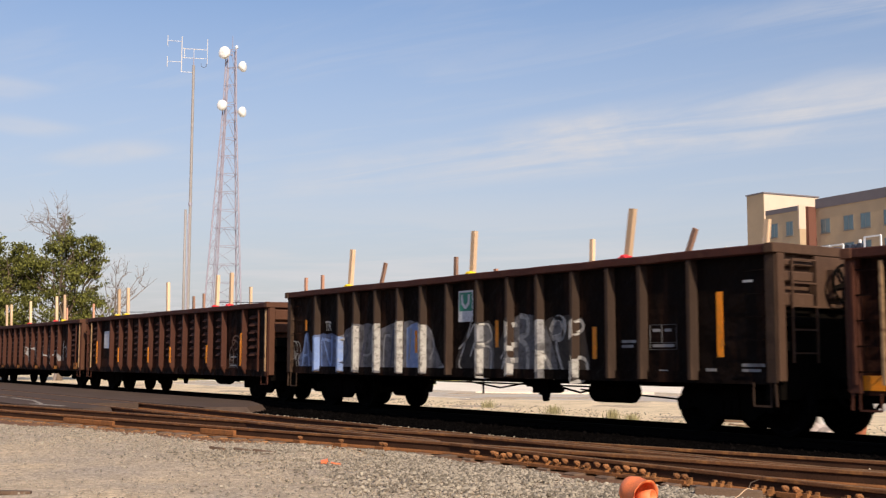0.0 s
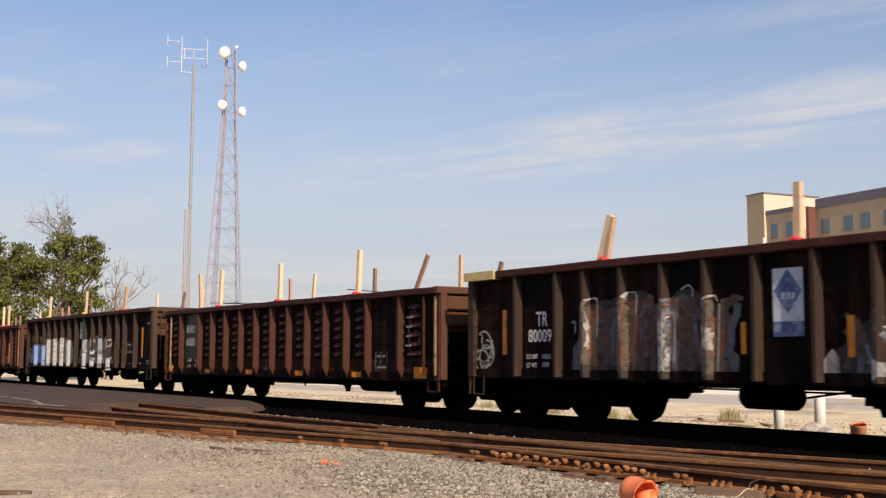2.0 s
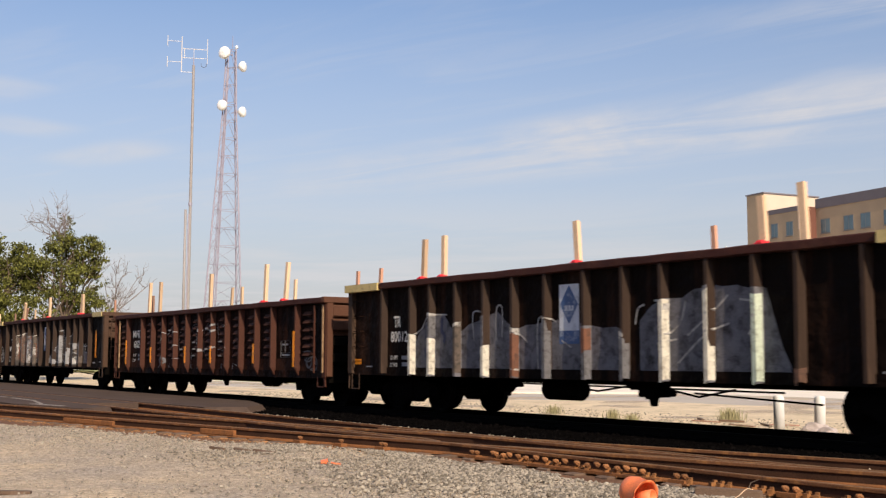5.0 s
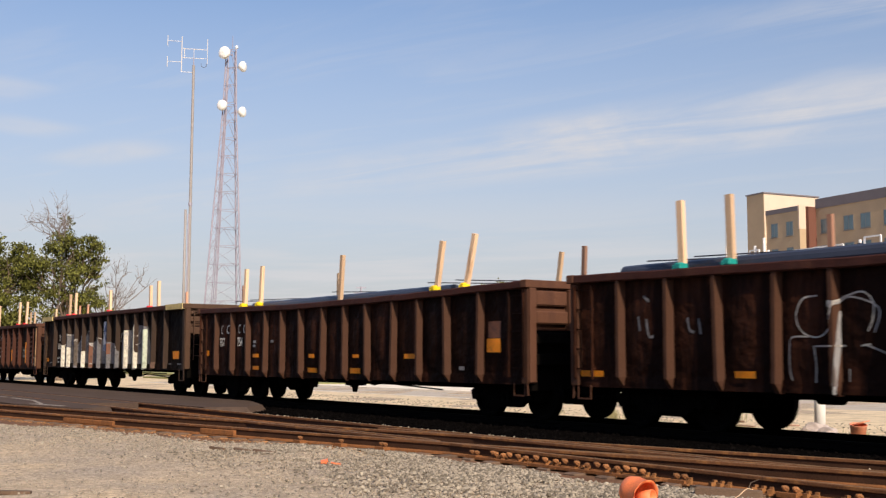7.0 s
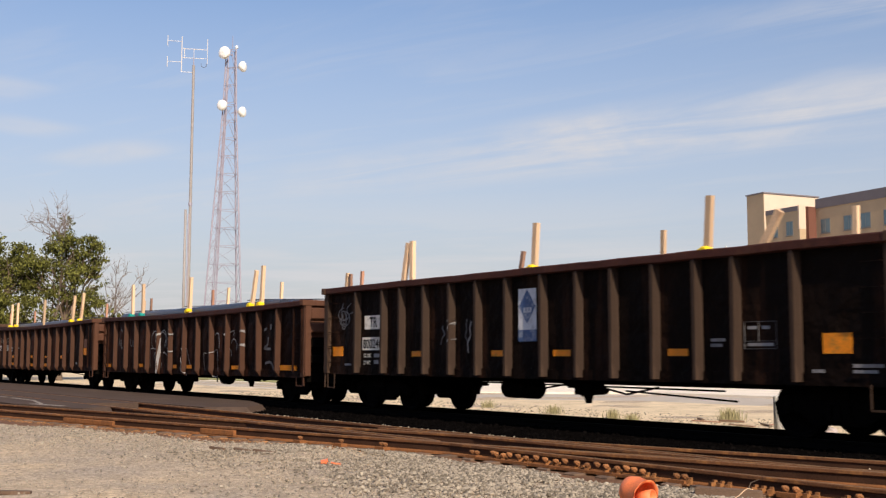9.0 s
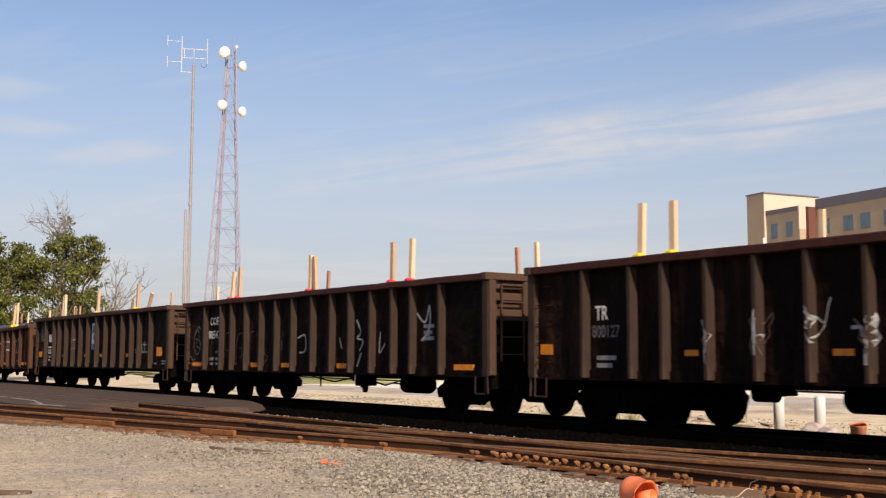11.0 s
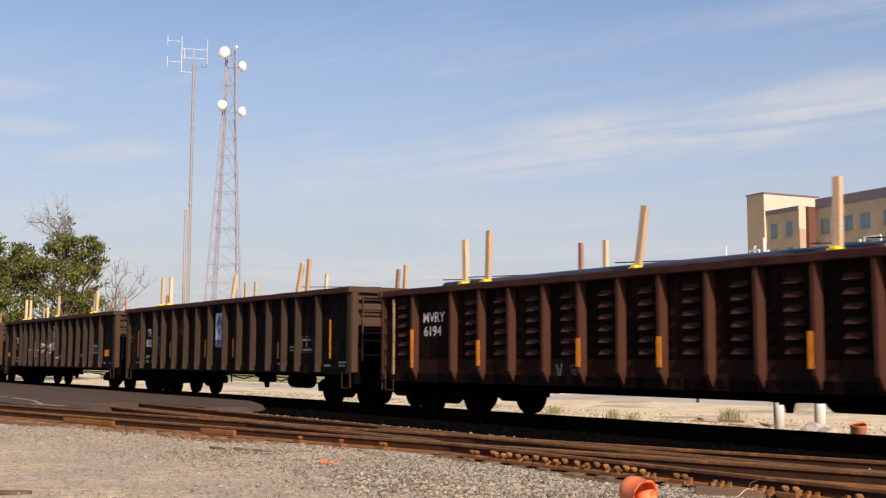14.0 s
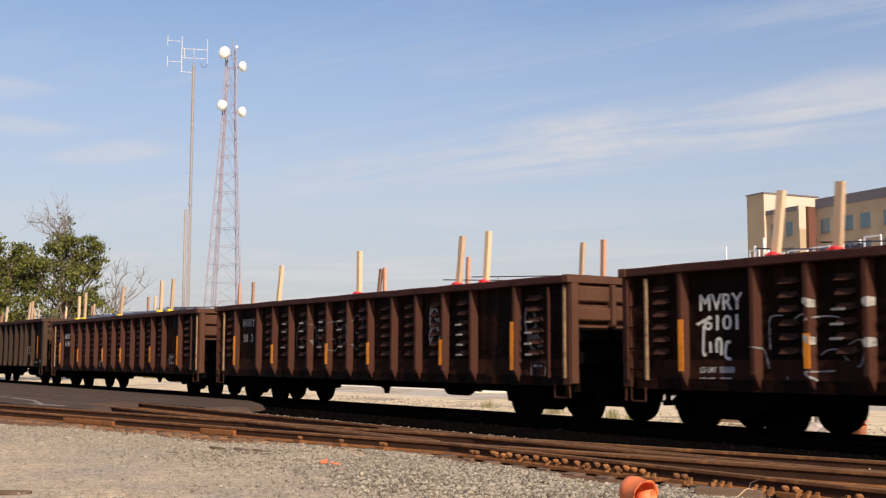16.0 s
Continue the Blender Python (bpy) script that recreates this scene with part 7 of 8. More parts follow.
    marks(c, "MVRY", 1.92, 2.86, 1.94, 2.21); marks(c, "6021", 2.06, 2.76, 1.59, 1.85)
    letters(c, "LD LMT", 1.95, 1.29, 0.13, squeeze=0.8); letters(c, "LT WT", 1.95, 1.11, 0.13, squeeze=0.8); bars(c, 2.48, 1.29, 0.3, 2, 0.08)
    post_marks(c, k, M_TALL)
    sprayed(c, k, [[(7.41, 1.4), (7.41, 0.88), (7.69, 0.81), (7.92, 0.98), (7.94, 1.49)], [(7.85, 2.11), (8.2, 2.06), (8.39, 2.12)], [(8.2, 2.06), (8.23, 1.71), (8.16, 1.48), (8.44, 1.46)], [(8.52, 2.12), (8.91, 2.1)], [(8.5, 1.48), (8.66, 1.5), (8.9, 1.48)], [(9.47, 2.3), (9.49, 2.04), (9.57, 1.9)], [(9.5, 1.49), (9.89, 1.51)], [(10.63, 1.66), (10.76, 1.72), (11, 1.68), (11.14, 1.45), (11.11, 1.17), (10.96, 1.01), (10.78, 1.05)], [(10.64, 1.07), (10.58, 0.88), (10.45, 0.72)], [(9.8, 1.08), (9.76, 0.79), (9.7, 0.72)], [(10.59, 1.29), (10.84, 1.31)]], 0.024, "spray_pale", 0.007)
    sprayed(c, k, [[(5.02, 0.97), (5.07, 2.01), (5.21, 2.03)], [(5.28, 2.01), (5.42, 2.06)], [(6.08, 1.22), (6.34, 1.22)], [(5.51, 1.06), (5.44, 0.8), (5.33, 0.71)], [(4.63, 1.5), (4.92, 1.48)]], 0.024, "spray_pale", 0.007)
    lip_paint(c, (6.78, 7.81, 8.84), (1,), "spray_white"); lip_paint(c, (5.7, 8.84), (4,), "spray_pale"); lip_paint(c, (7.81, 9.86), (0, 2), "spray_pale")
    for i, z in ((4, 2.07), (4, 1.63), (6, 1.48), (6, 2.1), (7, 2.06), (7, 2.24), (7, 1.55), (8, 2.2), (8, 1.52)):
        post_paint(c, k, ((i, z - 0.02, z + 0.015, "spray_pale"),))
    sprayed(c, k, [arc(5.75, 1.85, 0.34, 0.42, 200, -20, 8), arc(6.75, 1.75, 0.40, 0.50, 60, 330, 9), arc(7.75, 1.85, 0.42, 0.46, 190, -60, 9), arc(8.75, 1.75, 0.36, 0.55, 90, 400, 10), arc(9.85, 1.85, 0.34, 0.40, 30, 300, 8)], 0.016, "spray_grey", 0.007)
    scribble(c, k, 4.4, 0.9, 0.7, 0.55, "spray_grey", 9, 0.05, 4); scribble(c, k, 15.1, 0.95, 0.8, 0.5, "spray_grey", 10, 0.04, 4)
    stencil(c, 13.8, 1.25, 0.55, 0.45)

    # G
    c, k = add("t", 43.25, "tall dark brown gondola car with tall white block graffiti", (7.4, 0.57, 9.9))
    stakes(c, k, rows_of(3.3, 3.9, 0.03, 0, "r", 4.1, 3.92, 0, 0, "r", 8.54, 3.81, -0.07, 0, "r", 9.49, 3.81, -0.04, 1, "", 12.89, 3.77, -0.05, 0, "r", 13.66, 3.89, -0.05, 0, "", 14.74, 3.78, -0.02, 1, ""))
    swathe(c, k, [(2.95, 0.85, 1.5), (3.2, 0.85, 1.75), (3.4, 0.85, 1.9), (3.6, 0.85, 2.15), (4.4, 0.85, 2.15), (4.6, 0.85, 1.7), (5.2, 0.85, 1.95), (6.2, 0.85, 2.2), (6.6, 0.85, 1.8), (7.2, 0.85, 1.9), (8.0, 0.85, 1.95), (9.2, 0.85, 1.8), (9.9, 0.85, 1.75)], "spray_slate")
    swathe(c, k, [(10.2, 0.85, 1.9), (10.6, 0.85, 2.2), (11.2, 0.85, 2.25), (11.6, 0.85, 2.4), (12.2, 0.85, 2.4), (13.0, 0.85, 2.3), (13.2, 0.85, 1.5), (13.4, 0.85, 1.1)], "spray_slate")
    post_paint(c, k, ((1, 0.85, 1.75, "spray_bright"), (2, 0.85, 1.65, "spray_bright"), (2, 1.7, 2.15, "spray_grey"), (2, 2.12, 2.2, "spray_white"), (3, 0.9, 1.9, "spray_sand"), (3, 1.88, 1.97, "spray_white"), (4, 0.85, 1.5, "spray_bright"), (5, 0.85, 1.75, "spray_rustred"), (5, 1.72, 1.85, "spray_white"), (6, 0.85, 1.95, "spray_grey"), (7, 1.35, 1.8, "spray_rustred"), (7, 0.9, 1.3, "spray_grey"), (8, 0.85, 1.6, "spray_grey"), (8, 1.58, 1.68, "spray_white"),
                      (9, 0.85, 2.2, "spray_bright"), (10, 0.85, 2.35, "spray_bright"), (11, 0.85, 2.25, "spray_mint"), (12, 0.85, 1.1, "spray_tan")))
    sprayed(c, k, [[(2.94, 1.57), (3.1, 1.76), (3.36, 1.91), (3.54, 2.13), (3.81, 2.18), (4.32, 2.17)]], 0.035, "spray_white", 0.008)
    sprayed(c, k, [[(5.32, 1.59), (5.28, 2.16), (5.59, 2.19)], [(6.09, 1.58), (6.09, 2.21), (6.28, 2.25), (6.28, 1.66)], [(6.52, 1.65), (6.81, 1.72), (7.1, 1.54)], [(7.43, 0.86), (7.42, 1.93), (7.73, 2), (7.97, 1.92)], [(8.12, 1.57), (8.4, 1.43)], [(10.1, 1.82), (10.17, 2.09), (10.33, 2.16)], [(10.57, 2.22), (10.9, 2.14), (10.76, 1.62), (11.15, 1.81), (11.29, 2.2)], [(11.32, 1.61), (11.98, 2.06), (12.2, 2.24)], [(11.1, 1.15), (11.7, 1.61), (12.22, 1.79)], [(6.56, 1.07), (7.14, 0.93)], [(12.43, 2.17), (12.87, 2.04), (12.6, 1.6)], [(10.61, 1.48), (11.08, 1.55)]], 0.035, "spray_white", 0.009)
    sprayed(c, k, [[(3.47, 1.46), (3.56, 1.31), (3.49, 1.25)], [(4.09, 1.86), (4.24, 1.69), (4.19, 1.57)], [(3.56, 1.96), (3.52, 1.63), (3.65, 1.58)], [(4.14, 2.11), (4.11, 1.78)]], 0.10, "spray_navy", 0.009)
    marks(c, "800123", 2.03, 2.88, 1.60, 1.85); letters(c, "LD LMT", 2.0, 1.2, 0.13, squeeze=0.8); letters(c, "LT WT", 2.0, 1.03, 0.13, squeeze=0.8)
    bars(c, 2.5, 1.2, 0.3, 2, 0.09)
    emblem(c, 8.06, 1.50, 2.62, "decal_blue", 0.56)
    marks(c, "TR", 2.16, 2.46, 1.94, 2.20)
    yellow_marks(c, k, [(0.22, 1.08, 0.45, 0.13), (15.3, 1.2, 0.52, 0.26)]); bars(c, 14.95, 1.0, 0.2, 2); bars(c, 15.7, 1.0, 0.3, 2); bars(c, 0.9, 1.0, 0.3, 2)
    for a, b in ((0.18, 1.7), (15.05, 16.52)):
        bm = bmesh.new()
        box(bm, a, b, -1.628, -1.35, k["top"] - 0.165, k["top"] + 0.012)
        part("chord_repair", bm, "cream_paint", c, "cream-painted repair on the top chord")

    # X, H
    c, k = add("x", 60.81, "rust-brown bowed gondola car carrying dark pipes between stakes", (4.9, 0.4, 8.7))
    stakes(c, k, rows_of(3.17, 3.84, 0.06, 0, "y", 3.97, 3.8, -0, 1, "", 4.23, 3.86, 0.06, 0, "y", 8.87, 3.83, 0.08, 0, "", 9.32, 3.71, 0.02, 1, "", 13.21, 3.81, 0.21, 0, "y", 14.15, 3.65, 0.15, 1, "", 14.33, 3.86, 0.3, 0, "y", 15.04, 3.72, 0.04, 1, ""))
    pipes(c, k, 3.28, 13.48, 0.10)
    tie_downs(c, k, ((2.48, 4.48, 0.16), (3.48, 5.88, 0.18), (8.38, 10.28, 0.14), (12.78, 14.28, 0.12), (13.88, 15.48, 0.1)))
    for s, x in (("C", 1.85), ("S", 2.25), ("X", 3.0), ("T", 3.35)):
        sprayed(c, k, [[(x + 0.13, 2.2), (x + 0.02, 2.16), (x + 0.02, 2.0), (x + 0.13, 1.97)]], 0.045, "spray_white", 0.012)
    letters(c, "707", 1.78, 1.58, 0.36, squeeze=0.68); letters(c, "754", 2.93, 1.58, 0.36, squeeze=0.68)
    yellow_marks(c, k, [(0.6, 1.3, 0.34, 0.16), (4.05, 1.25, 0.42, 0.10), (4.05, 0.90, 0.42, 0.11), (7.4, 0.86, 0.5, 0.12), (7.5, 1.24, 0.3, 0.10), (9.75, 1.24, 0.3, 0.08), (9.6, 0.86, 0.5, 0.13), (12.05, 1.22, 0.42, 0.11), (15.2, 1.35, 0.5, 0.28)])
    bars(c, 4.1, 1.66, 0.25, 2, 0.07); bars(c, 5.2, 1.66, 0.2, 1, 0.07); bars(c, 14.2, 0.98, 0.2, 1, 0.08)
    fill(c, k, 15.25, 15.7, lambda x: 1.64, lambda x: 1.98, "spray_rustred", "rust_patch")
    c, k = add("x", 78.5, "rust-brown bowed gondola car with pale outlined graffiti", (9.95, 0.26, 11.9))
    stakes(c, k, rows_of(2.86, 3.89, -0.04, 0, "g", 3.83, 3.76, -0.01, 1, "", 3.92, 3.87, -0.03, 0, "g", 5.14, 3.77, 0.1, 1, "", 8.29, 3.85, 0.04, 0, "y", 9.44, 3.74, 0.07, 1, "", 13.01, 3.76, 0.25, 0, "y", 13.65, 3.87, 0.06, 0, "y", 13.75, 3.77, 0.12, 1, "", 14.07, 3.73, -0.02, 1, "", 14.67, 3.77, 0.06, 1, ""))
    pipes(c, k, 1.2, 14.5, 0.14)
    tie_downs(c, k, ((2.0, 4.2, 0.2), (3.1, 6.0, 0.22), (7.7, 9.4, 0.2), (12.6, 14.6, 0.16), (13.2, 15.2, 0.14)))
    sprayed(c, k, [[(5.8, 1.9), (5.79, 1.67), (5.61, 1.54), (5.35, 1.63), (5.25, 1.86), (5.37, 2.11), (5.61, 2.15)], [(5.48, 1.55), (5.16, 1.54), (5.1, 1.37), (5.09, 1.02), (5.17, 0.85), (5.35, 0.8), (5.51, 0.83)], [(5.55, 1.41), (6.08, 1.41)], [(5.87, 1.75), (5.96, 2.05), (6.16, 2.14), (6.4, 2.17), (6.56, 2.02), (6.55, 1.78), (6.47, 1.61)], [(5.55, 1.41), (5.57, 1.11), (5.53, 0.81)], [(6.35, 1.41), (6.51, 1.43)], [(6.12, 1.08), (6.11, 0.83)]], 0.026, "spray_white", 0.007)
    sprayed(c, k, [[(7.03, 2.21), (6.88, 1.9), (7.04, 1.43)], [(5.83, 1.92), (6.15, 2.11), (6.64, 1.94), (6.57, 1.59)], [(5.99, 1.91), (5.94, 0.71)], [(6.41, 1.43), (6.89, 1.19), (6.82, 0.73)], [(8.02, 1.53), (8.31, 1.53), (8.53, 1.27), (8.74, 0.9)], [(8.12, 1.5), (8.18, 0.9), (8.35, 0.67)], [(10.64, 1.93), (10.94, 1.99), (11.07, 1.82), (11.07, 1.54)], [(11.71, 2), (12.05, 2.03), (12.03, 1.9)], [(11.83, 1.67), (12.05, 1.8), (12.28, 1.66), (12.25, 1.46)], [(11.71, 1.5), (11.88, 1.4), (11.83, 1.27)], [(10.39, 1.37), (10.76, 1.47), (10.95, 1.4), (10.83, 0.72), (10.52, 0.68)], [(9.89, 0.84), (9.88, 1.34), (10.07, 1.37)]], 0.026, "spray_pale", 0.007)
    for i, z in ((4, 2.02), (5, 2.05), (6, 1.53), (6, 1.1), (9, 1.95), (10, 2.0), (5, 1.48), (10, 1.6)):
        post_paint(c, k, ((i, z - 0.025, z + 0.02, "spray_pale"),))
    sprayed(c, k, [[(14.5, 2.17), (14.54, 2.02)], [(14.4, 1.81), (14.35, 1.6), (14.11, 1.51), (14.54, 1.48)], [(14.07, 2), (14.26, 2.06)], [(14.16, 1.08), (14.53, 1.11), (14.67, 0.9)]], 0.07, "spray_grey", 0.007)
    sprayed(c, k, [[(1.95, 1.95), (2.0, 1.7)], [(2.15, 1.9), (2.2, 1.62), (2.3, 1.6)], [(3.05, 1.9), (3.1, 1.7), (3.2, 1.66)], [(3.3, 1.88), (3.34, 1.62)], [(2.05, 2.3), (2.2, 2.2)]], 0.05, "spray_grey", 0.008)
    yellow_marks(c, k, [(0.4, 0.9, 0.62, 0.11), (4.05, 0.92, 0.42, 0.11), (7.25, 0.9, 0.36, 0.11), (8.4, 0.9, 0.45, 0.11), (11.9, 0.9, 0.5, 0.11), (15.1, 0.9, 1.0, 0.14)])

    # I
    c, k = add("t", 96.01, "tall dark brown gondola car with white number boards and an emblem", (7.3, 0.57, 9.4))
    stakes(c, k, rows_of(3.69, 3.88, 0.18, 0, "", 4.05, 3.91, -0.01, 0, "", 4.58, 3.77, 0.18, 1, "", 8.46, 3.89, 0.06, 0, "y", 9.31, 3.85, 0.03, 1, "", 14.1, 3.5, 0.33, 0, "", 12.96, 3.9, 0.06, 0, "y", 15.2, 3.75, 0.14, 1, "", 13.86, 3.85, 0.02, 1, ""))
    plate(c, 2.05, 2.86, 1.92, 2.25, "white_paint"); marks(c, "TR", 2.30, 2.64, 1.97, 2.21, "underframe", 0.010)
    plate(c, 1.95, 2.88, 1.42, 1.73, "white_paint"); marks(c, "800248", 2.0, 2.86, 1.46, 1.69, "underframe", 0.010)
    letters(c, "LD LMT", 2.02, 1.25, 0.13, squeeze=0.8); letters(c, "LT WT", 2.02, 1.08, 0.13, squeeze=0.8); bars(c, 2.5, 1.25, 0.25, 2, 0.09)
    emblem(c, 8.04, 1.56, 2.60, "decal_blue", 0.56)
    scribble(c, k, 0.6, 2.0, 0.7, 0.6, "spray_grey", 13, 0.03, 5)
    yellow_marks(c, k, [(0.5, 1.28, 0.5, 0.24), (4.15, 1.27, 0.4, 0.12), (7.15, 1.27, 0.4, 0.12), (9.1, 1.27, 0.5, 0.12), (12.1, 1.27, 0.45, 0.12), (15.2, 1.3, 0.5, 0.3)])
    stencil(c, 13.75, 1.38); bars(c, 13.05, 1.5, 0.3, 2); bars(c, 15.0, 1.02, 0.22, 3); bars(c, 8.05, 0.95, 0.5, 1, 0.07); bars(c, 1.1, 1.05, 0.3, 2); bars(c, 15.7, 1.1, 0.5, 2)
    tangle(c, k, 5.3, 6.6, 1.3, 2.1, 5, ("spray_grey", "spray_grey", "spray_pale"), 14, (0.02, 0.06))

    # J
    c, k = add("t", 113.79, "tall dark brown gondola car with white lettering and outlined graffiti", (12.7, 0.57, 10.4))
    stakes(c, k, rows_of(3.44, 3.82, 0.13, 0, "r", 3.95, 3.92, 0.05, 0, "r", 4.49, 3.91, 0.06, 1, "", 8.46, 3.95, 0, 0, "r", 8.75, 3.9, -0.1, 0, "", 12.56, 3.95, 0, 0, "r", 13.36, 3.97, 0.03, 0, "r", 13.92, 3.88, -0.05, 1, "", 14.64, 3.94, -0.04, 1, ""))
    marks(c, "COER", 2.03, 2.88, 2.24, 2.48); marks(c, "805473", 1.92, 2.92, 1.82, 2.07)
    letters(c, "LD LMT", 2.0, 1.16, 0.13, squeeze=0.8); letters(c, "LT WT", 2.0, 1.0, 0.13, squeeze=0.8); bars(c, 2.45, 1.16, 0.3, 2, 0.09)
    sprayed(c, k, [[(3.2, 1.17), (3.22, 1.88), (3.42, 1.99), (3.63, 1.96)], [(4.04, 0.86), (3.98, 1.2), (3.99, 1.69), (4.13, 1.91), (4.43, 1.96), (4.58, 1.82)], [(4.99, 0.83), (4.91, 1.11), (4.89, 1.77), (4.99, 1.95), (5.2, 2)], [(2.08, 1.51), (2.12, 1.67), (2.2, 1.75)], [(2.08, 1.51), (2.15, 1.33), (2.42, 1.2)], [(5.91, 1.52), (5.91, 1.36), (6.06, 1.29), (6.06, 1.2), (5.9, 1.12)], [(7.02, 1.97), (7.04, 1.84)], [(6.85, 1.55), (6.99, 1.72), (6.95, 1.5), (6.85, 1.42)], [(4.22, 1.49), (4.32, 1.54), (4.35, 1.3), (4.21, 1.23)], [(3.34, 1.45), (3.55, 1.47), (3.54, 1.25), (3.37, 1.23)]], 0.02, "spray_grey", 0.007)
    swathe(c, k, [(2.42, 1.38, 1.42), (2.7, 1.4, 1.52), (2.92, 1.55, 1.62)], "spray_slate")
    sprayed(c, k, [[(11.03, 2.16), (11.23, 1.86), (11.05, 1.72), (11.34, 1.65), (11.17, 1.4)], [(7.9, 1.76), (8.32, 1.83), (8.35, 1.44), (8.03, 1.37)], [(13.71, 2.24), (14.05, 2.03), (14.23, 2.39), (14.22, 1.89), (13.91, 1.62), (14.15, 1.76), (14.24, 1.65)], [(12.16, 1.85), (12.1, 1.36), (12.36, 1.57)], [(10.18, 1.73), (10.3, 1.47)], [(11.27, 1.36), (11.01, 0.93), (10.97, 0.64)]], 0.05, "spray_white", 0.007)
    sprayed(c, k, [[(0.85, 1.42), (0.72, 1.62), (0.80, 1.95), (1.0, 2.12), (1.15, 2.0), (1.12, 1.82), (1.25, 1.7), (1.2, 1.45), (1.0, 1.35), (0.85, 1.42)], [(0.92, 1.85), (1.0, 1.78), (0.95, 1.7)], [(1.0, 1.6), (1.12, 1.56)], [(0.85, 2.2), (0.95, 2.1), (1.1, 2.22), (1.3, 2.1)], [(0.3, 1.2), (0.5, 1.28), (0.7, 1.15), (0.85, 1.25)], [(0.35, 1.1), (0.6, 1.05)]], 0.022, "spray_pale", 0.007)
    yellow_marks(c, k, [(0.7, 0.98, 0.7, 0.12), (5.05, 0.98, 0.45, 0.12), (7.0, 0.98, 0.45, 0.12), (10.1, 0.98, 0.45, 0.12), (15.2, 0.98, 0.7, 0.12)])
    bars(c, 0.35, 0.92, 1.1, 1, 0.04); bars(c, 14.0, 1.9, 0.4, 3, 0.08)

    # L
    c, k = add("t", 131.42, "tall dark brown gondola car with green emblem and flaking paint", (7.4, 0.57, 9.6))
    stakes(c, k, rows_of(3.15, 3.95, 0.03, 0, "y", 3.92, 3.91, -0, 0, "y", 4.92, 3.86, -0.01, 1, "", 8.47, 3.91, 0.01, 0, "y", 9.36, 3.85, 0.01, 1, "", 13.34, 3.77, 0.19, 0, "y", 13.72, 3.89, 0.04, 0, "y", 14.15, 3.76, 0.15, 1, "", 14.54, 3.91, 0.04, 1, ""))
    marks(c, "TR", 2.02, 2.36, 1.92, 2.18); marks(c, "800127", 1.94, 2.66, 1.60, 1.83, "spray_grey")
    bars(c, 2.05, 1.2, 0.5, 2, 0.08)
    for x, z0, z1 in ((4.8, 1.1, 1.95), (5.77, 1.15, 2.05), (6.77, 1.35, 2.2), (7.77, 1.1, 1.95), (8.9, 1.0, 1.35)):
        tangle(c, k, x - 0.1, x + 0.1, z0, z1, 4, ("spray_pale", "spray_white", "spray_tan"), int(x * 9), (0.02, 0.06))
    emblem(c, 8.04, 1.56, 2.60, "decal_green", 0.56, "ring")
    yellow_marks(c, k, [(0.45, 1.3, 0.36, 0.2), (4.2, 1.27, 0.3, 0.1), (7.1, 1.27, 0.35, 0.1), (9.2, 1.27, 0.4, 0.1), (12.1, 1.27, 0.45, 0.12), (15.1, 1.3, 0.45, 0.24)])
    stencil(c, 13.75, 1.38); bars(c, 15.0, 1.02, 0.22, 3); bars(c, 15.7, 1.0, 0.3, 2); bars(c, 8.05, 0.95, 0.5, 1, 0.07)

    # M
    c, k = add("t", 149.02, "tall dark brown gondola car with upright yellow stripes and an emblem", (12.45, 0.57, 10.4), True)
    stakes(c, k, rows_of(3.26, 3.97, 0.03, 0, "y", 4.03, 3.96, -0.02, 0, "y", 4.14, 3.88, 0, 1, "", 4.92, 3.86, 0.03, 1, "", 9.06, 3.71, 0.23, 0, "", 9.94, 3.82, 0.09, 1, "", 13.33, 3.78, 0.24, 0, "", 13.87, 3.86, 0.1, 0, "", 14.08, 3.7, 0.08, 1, "", 14.48, 3.79, 0.06, 1, ""))
    tie_downs(c, k, ((13.28, 15.08, 0.12),))
    marks(c, "TR", 2.17, 2.52, 1.96, 2.23); marks(c, "800287", 2.04, 2.88, 1.61, 1.88)
    letters(c, "LD LMT", 2.02, 1.24, 0.13, squeeze=0.8); letters(c, "LT WT", 2.02, 1.06, 0.13, squeeze=0.8); bars(c, 2.55, 1.24, 0.3, 2, 0.09)
    bubble(c, k, 3.2, 3.65, 1.4, 2.0, 2, "spray_white", 101, 0.03); bubble(c, k, 5.25, 5.65, 1.85, 2.5, 2, "spray_tan", 103, 0.05)
    scribble(c, k, 0.25, 1.8, 0.4, 0.3, "spray_tan", 20, 0.05, 3)
    emblem(c, 8.04, 1.56, 2.60, "decal_blue", 0.56)
    yellow_marks(c, k, [(1.15, 1.25, 0.10, 0.95), (4.25, 1.25, 0.07, 0.52), (7.2, 1.25, 0.08, 0.55), (9.3, 1.25, 0.08, 0.55), (12.3, 1.22, 0.07, 0.45), (15.25, 1.22, 0.085, 0.98)])
    stencil(c, 13.75, 1.38); bars(c, 13.05, 1.5, 0.3, 2); bars(c, 15.0, 1.02, 0.3, 3); bars(c, 15.75, 1.1, 0.4, 2); bars(c, 12.3, 1.05, 0.4, 2); bars(c, 1.05, 1.05, 0.35, 2)

    # N, O, P
    c, k = add("m", 166.76, "rust-brown ribbed gondola car heaped with dark pipes", (12.7, 0.7, 11.3))
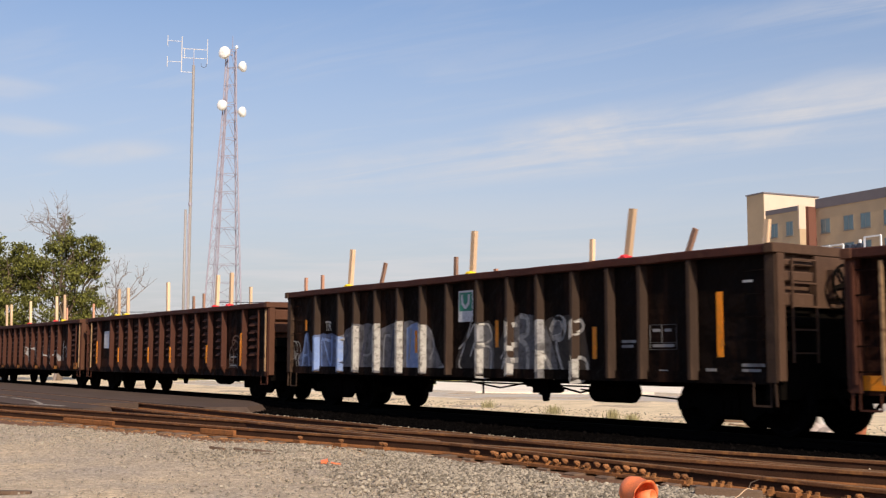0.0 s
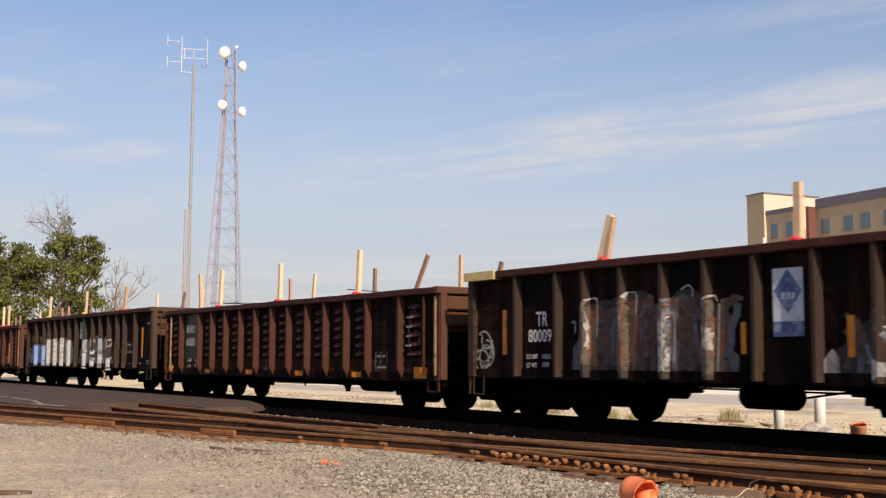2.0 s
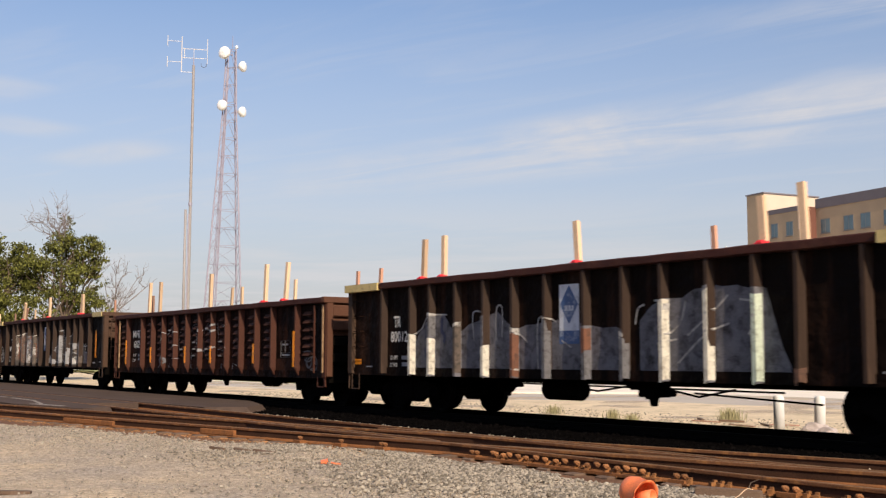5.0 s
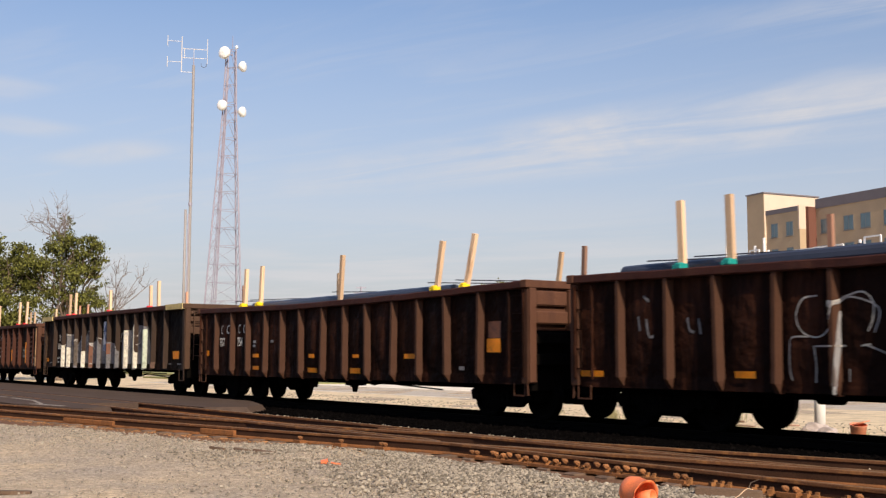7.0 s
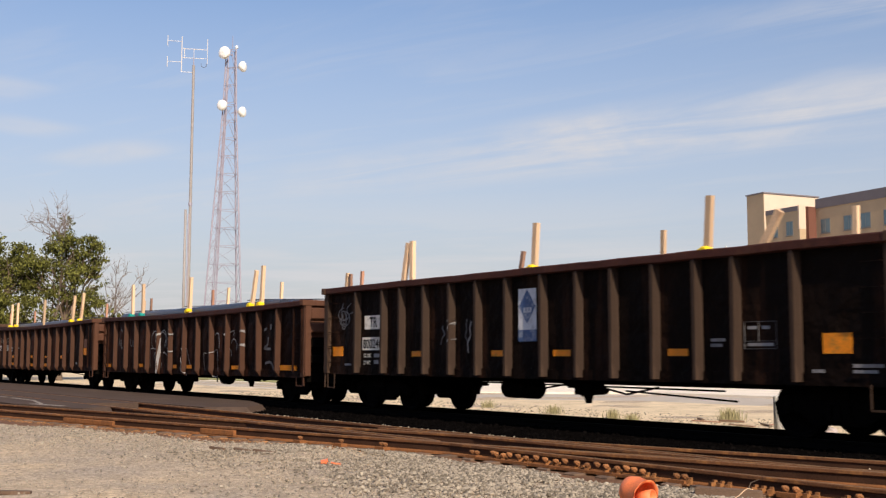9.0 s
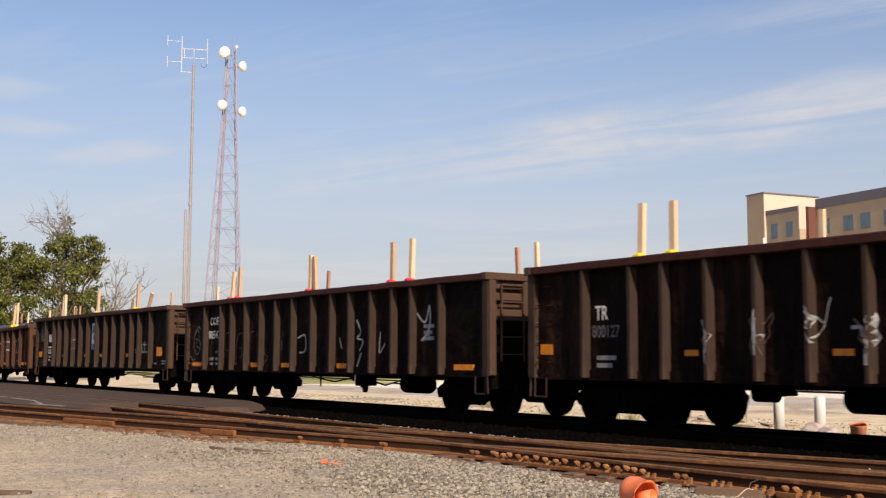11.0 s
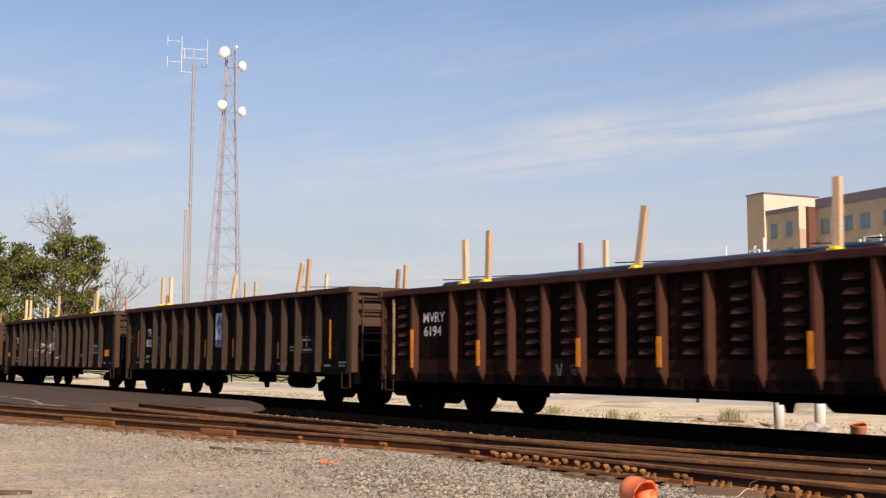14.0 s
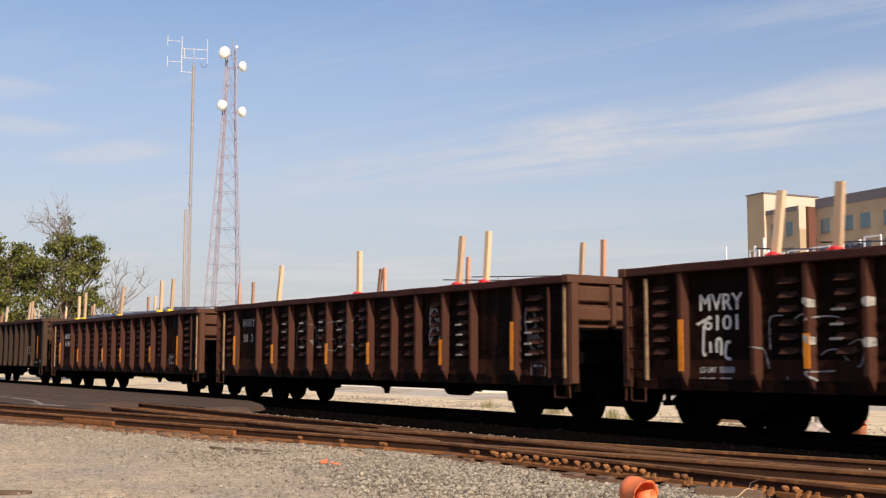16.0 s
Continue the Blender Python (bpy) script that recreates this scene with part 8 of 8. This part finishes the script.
    stakes(c, k, rows_of(3.37, 3.76, -0.04, 0, "y", 4.03, 3.8, -0.01, 1, "", 4.16, 3.88, 0.03, 0, "y", 4.83, 3.79, -0.01, 1, "", 8.56, 3.9, 0.19, 0, "y", 12.68, 3.89, 0.02, 0, "y", 13.16, 3.84, 0.02, 1, "", 13.66, 3.89, 0.12, 0, "y", 14.29, 3.86, 0.02, 1, ""))
    pipes(c, k, 2.24, 14.04, 0.13)
    tie_downs(c, k, ((2.44, 3.44, 0.2), (3.44, 5.44, 0.2), (7.94, 9.64, 0.2), (12.14, 13.24, 0.2), (13.14, 15.04, 0.16)))
    marks(c, "MVRY", 1.85, 2.70, 2.02, 2.24); marks(c, "6194", 1.88, 2.56, 1.71, 1.94)
    post_marks(c, k, M_TALL); stencil(c, 13.8, 1.0, 0.45, 0.35)
    strokes(c, k, [[(6.42, 1.12), (6.50, 0.84), (6.57, 1.14)]], 0.04, "spray_white"); scribble(c, k, 6.65, 0.86, 0.4, 0.35, "spray_grey", 22, 0.025, 3)
    c, k = add("m", 184.46, "rust-brown ribbed gondola car with white scrawl across its corrugations", (11.85, 0.42, 8.9))
    stakes(c, k, rows_of(4.02, 3.79, 0.17, 0, "", 4.92, 3.77, 0.17, 1, "", 5.29, 3.79, -0.01, 1, "", 8.46, 3.86, -0.02, 0, "r", 9.28, 3.8, 0.05, 1, "", 12.7, 3.85, 0.12, 0, "r", 13.61, 3.8, 0.07, 1, "", 13.68, 3.87, 0.08, 0, "r", 14.33, 3.81, 0.02, 1, ""))
    tie_downs(c, k, ((12.04, 13.24, 0.14), (13.14, 15.14, 0.14)))
    marks(c, "MVRY", 1.89, 2.70, 2.13, 2.36, "spray_white"); marks(c, "50", 1.95, 2.24, 1.69, 1.92, "spray_white"); marks(c, "3", 2.44, 2.58, 1.69, 1.92, "spray_white")
    lip_paint(c, (4.72, 5.75, 6.78, 7.81), (1, 3, 4)); lip_paint(c, (15.3, 12.95), (0, 1, 2, 3)); bubble(c, k, 5.3, 8.8, 1.3, 2.2, 6, "spray_grey", 111, 0.025)
    scribble(c, k, 11.5, 1.3, 0.5, 1.2, "spray_white", 24, 0.04, 4); scribble(c, k, 15.1, 1.3, 0.5, 1.0, "spray_grey", 25, 0.07, 4)
    post_marks(c, k, M_TALL); stencil(c, 15.25, 0.80, 0.42, 0.36)
    c, k = add("m", 202.2, "rust-brown ribbed gondola car with bold white lettering and scrawl", (11.85, 0.42, 8.9))
    stakes(c, k, rows_of(3.4, 3.81, 0.14, 0, "r", 4.53, 3.81, 0.07, 0, "r", 5.2, 3.75, 0, 1, "", 8.6, 3.9, 0, 0, "r", 12.9, 3.9, 0, 0, "r"))
    tie_downs(c, k, ((3.0, 4.4, 0.12), (4.2, 6.4, 0.12)))
    marks(c, "MVRY", 1.90, 2.80, 2.00, 2.27); letters(c, "LD LMT", 1.88, 1.0, 0.13, squeeze=0.8); letters(c, "LT WT", 1.88, 0.83, 0.13, squeeze=0.8); bars(c, 2.3, 1.0, 0.3, 2, 0.10)
    marks(c, "6101", 1.98, 2.70, 1.68, 1.93)
    sprayed(c, k, [[(1.83, 1.78), (2.01, 1.85), (2.15, 1.89)], [(1.98, 1.76), (1.96, 1.32), (2.02, 1.3)], [(2.11, 1.5), (2.12, 1.32)], [(2.25, 1.32), (2.25, 1.52), (2.34, 1.52), (2.34, 1.28)], [(2.53, 1.49), (2.45, 1.47), (2.43, 1.26), (2.54, 1.22)]], 0.05, "white_paint", 0.007)
    sprayed(c, k, [[(2.91, 1.41), (3.12, 1.4), (3.22, 1.32), (3.29, 1.07)], [(3.32, 1.36), (3.31, 1.73), (3.36, 1.87), (3.57, 1.88)], [(3.66, 1.72), (3.91, 1.89), (4, 1.75), (4.02, 1.55), (3.92, 1.36), (3.98, 1.12)], [(4.02, 1.71), (4.15, 1.83), (4.47, 1.84), (4.7, 1.77), (4.87, 1.75)], [(4.05, 1.02), (4.16, 0.92), (4.23, 0.73)], [(4.05, 1.03), (4.47, 1.05)], [(4.71, 1.43), (4.91, 1.5), (4.97, 1.35), (4.92, 1.16), (4.85, 1.11)], [(4.24, 1.28), (4.36, 1.35), (4.55, 1.35), (4.7, 1.2)], [(3.63, 0.96), (3.58, 0.76), (3.53, 0.71)]], 0.026, "spray_pale", 0.007)
    lip_paint(c, (4.62, 5.62), (1, 2, 3), "spray_pale")
    for i, z in ((2, 2.05), (3, 2.02), (3, 1.45), (2, 1.5)):
        post_paint(c, k, ((i, z - 0.04, z + 0.05, "spray_white"),))
    post_marks(c, k, M_TALL)
    # the bare masters become the cars that follow, out of sight down the line
    for kd, left in (("m", 219.7), ("t", 237.3), ("x", 254.9)):
        brake_gear(BARE[kd], 12.1, 0.57, 10.2)
        TRAIN.append((tagged(BARE[kd], KINDS[kd]["name"] + " brown gondola car following in the train", "freight car", group="gondola cars of the train"), left))
    for car, left in TRAIN:
        if "kind_code" in car:
            del car["kind_code"]


train()


def travel(t):
    """Metres that the train has gone by t seconds, at about 13.6 m/s."""
    return 14 * (0.966 * t + 0.00086 * (t - 8) ** 2 - 0.000023 * (t - 8) ** 3)


def motions():
    for car, left in TRAIN:
        walk(car, [(t, pose(left - travel(t), 15.42, 0)) for t in range(0, 17)])
    turn = [(i / FPS, math.degrees(-travel(i / FPS) / 0.457)) for i in range(0, 16 * FPS + 1)]
    for car, left in TRAIN:
        for t in car.children:
            if t.name.startswith("truck"):
                for w in t.children:
                    if w.name.startswith("wheelset"):
                        x = w.matrix_basis.translation.x
                        walk(w, [(s, pose(x, 0, 0.457, 0, a, 0)) for s, a in turn])


motions()
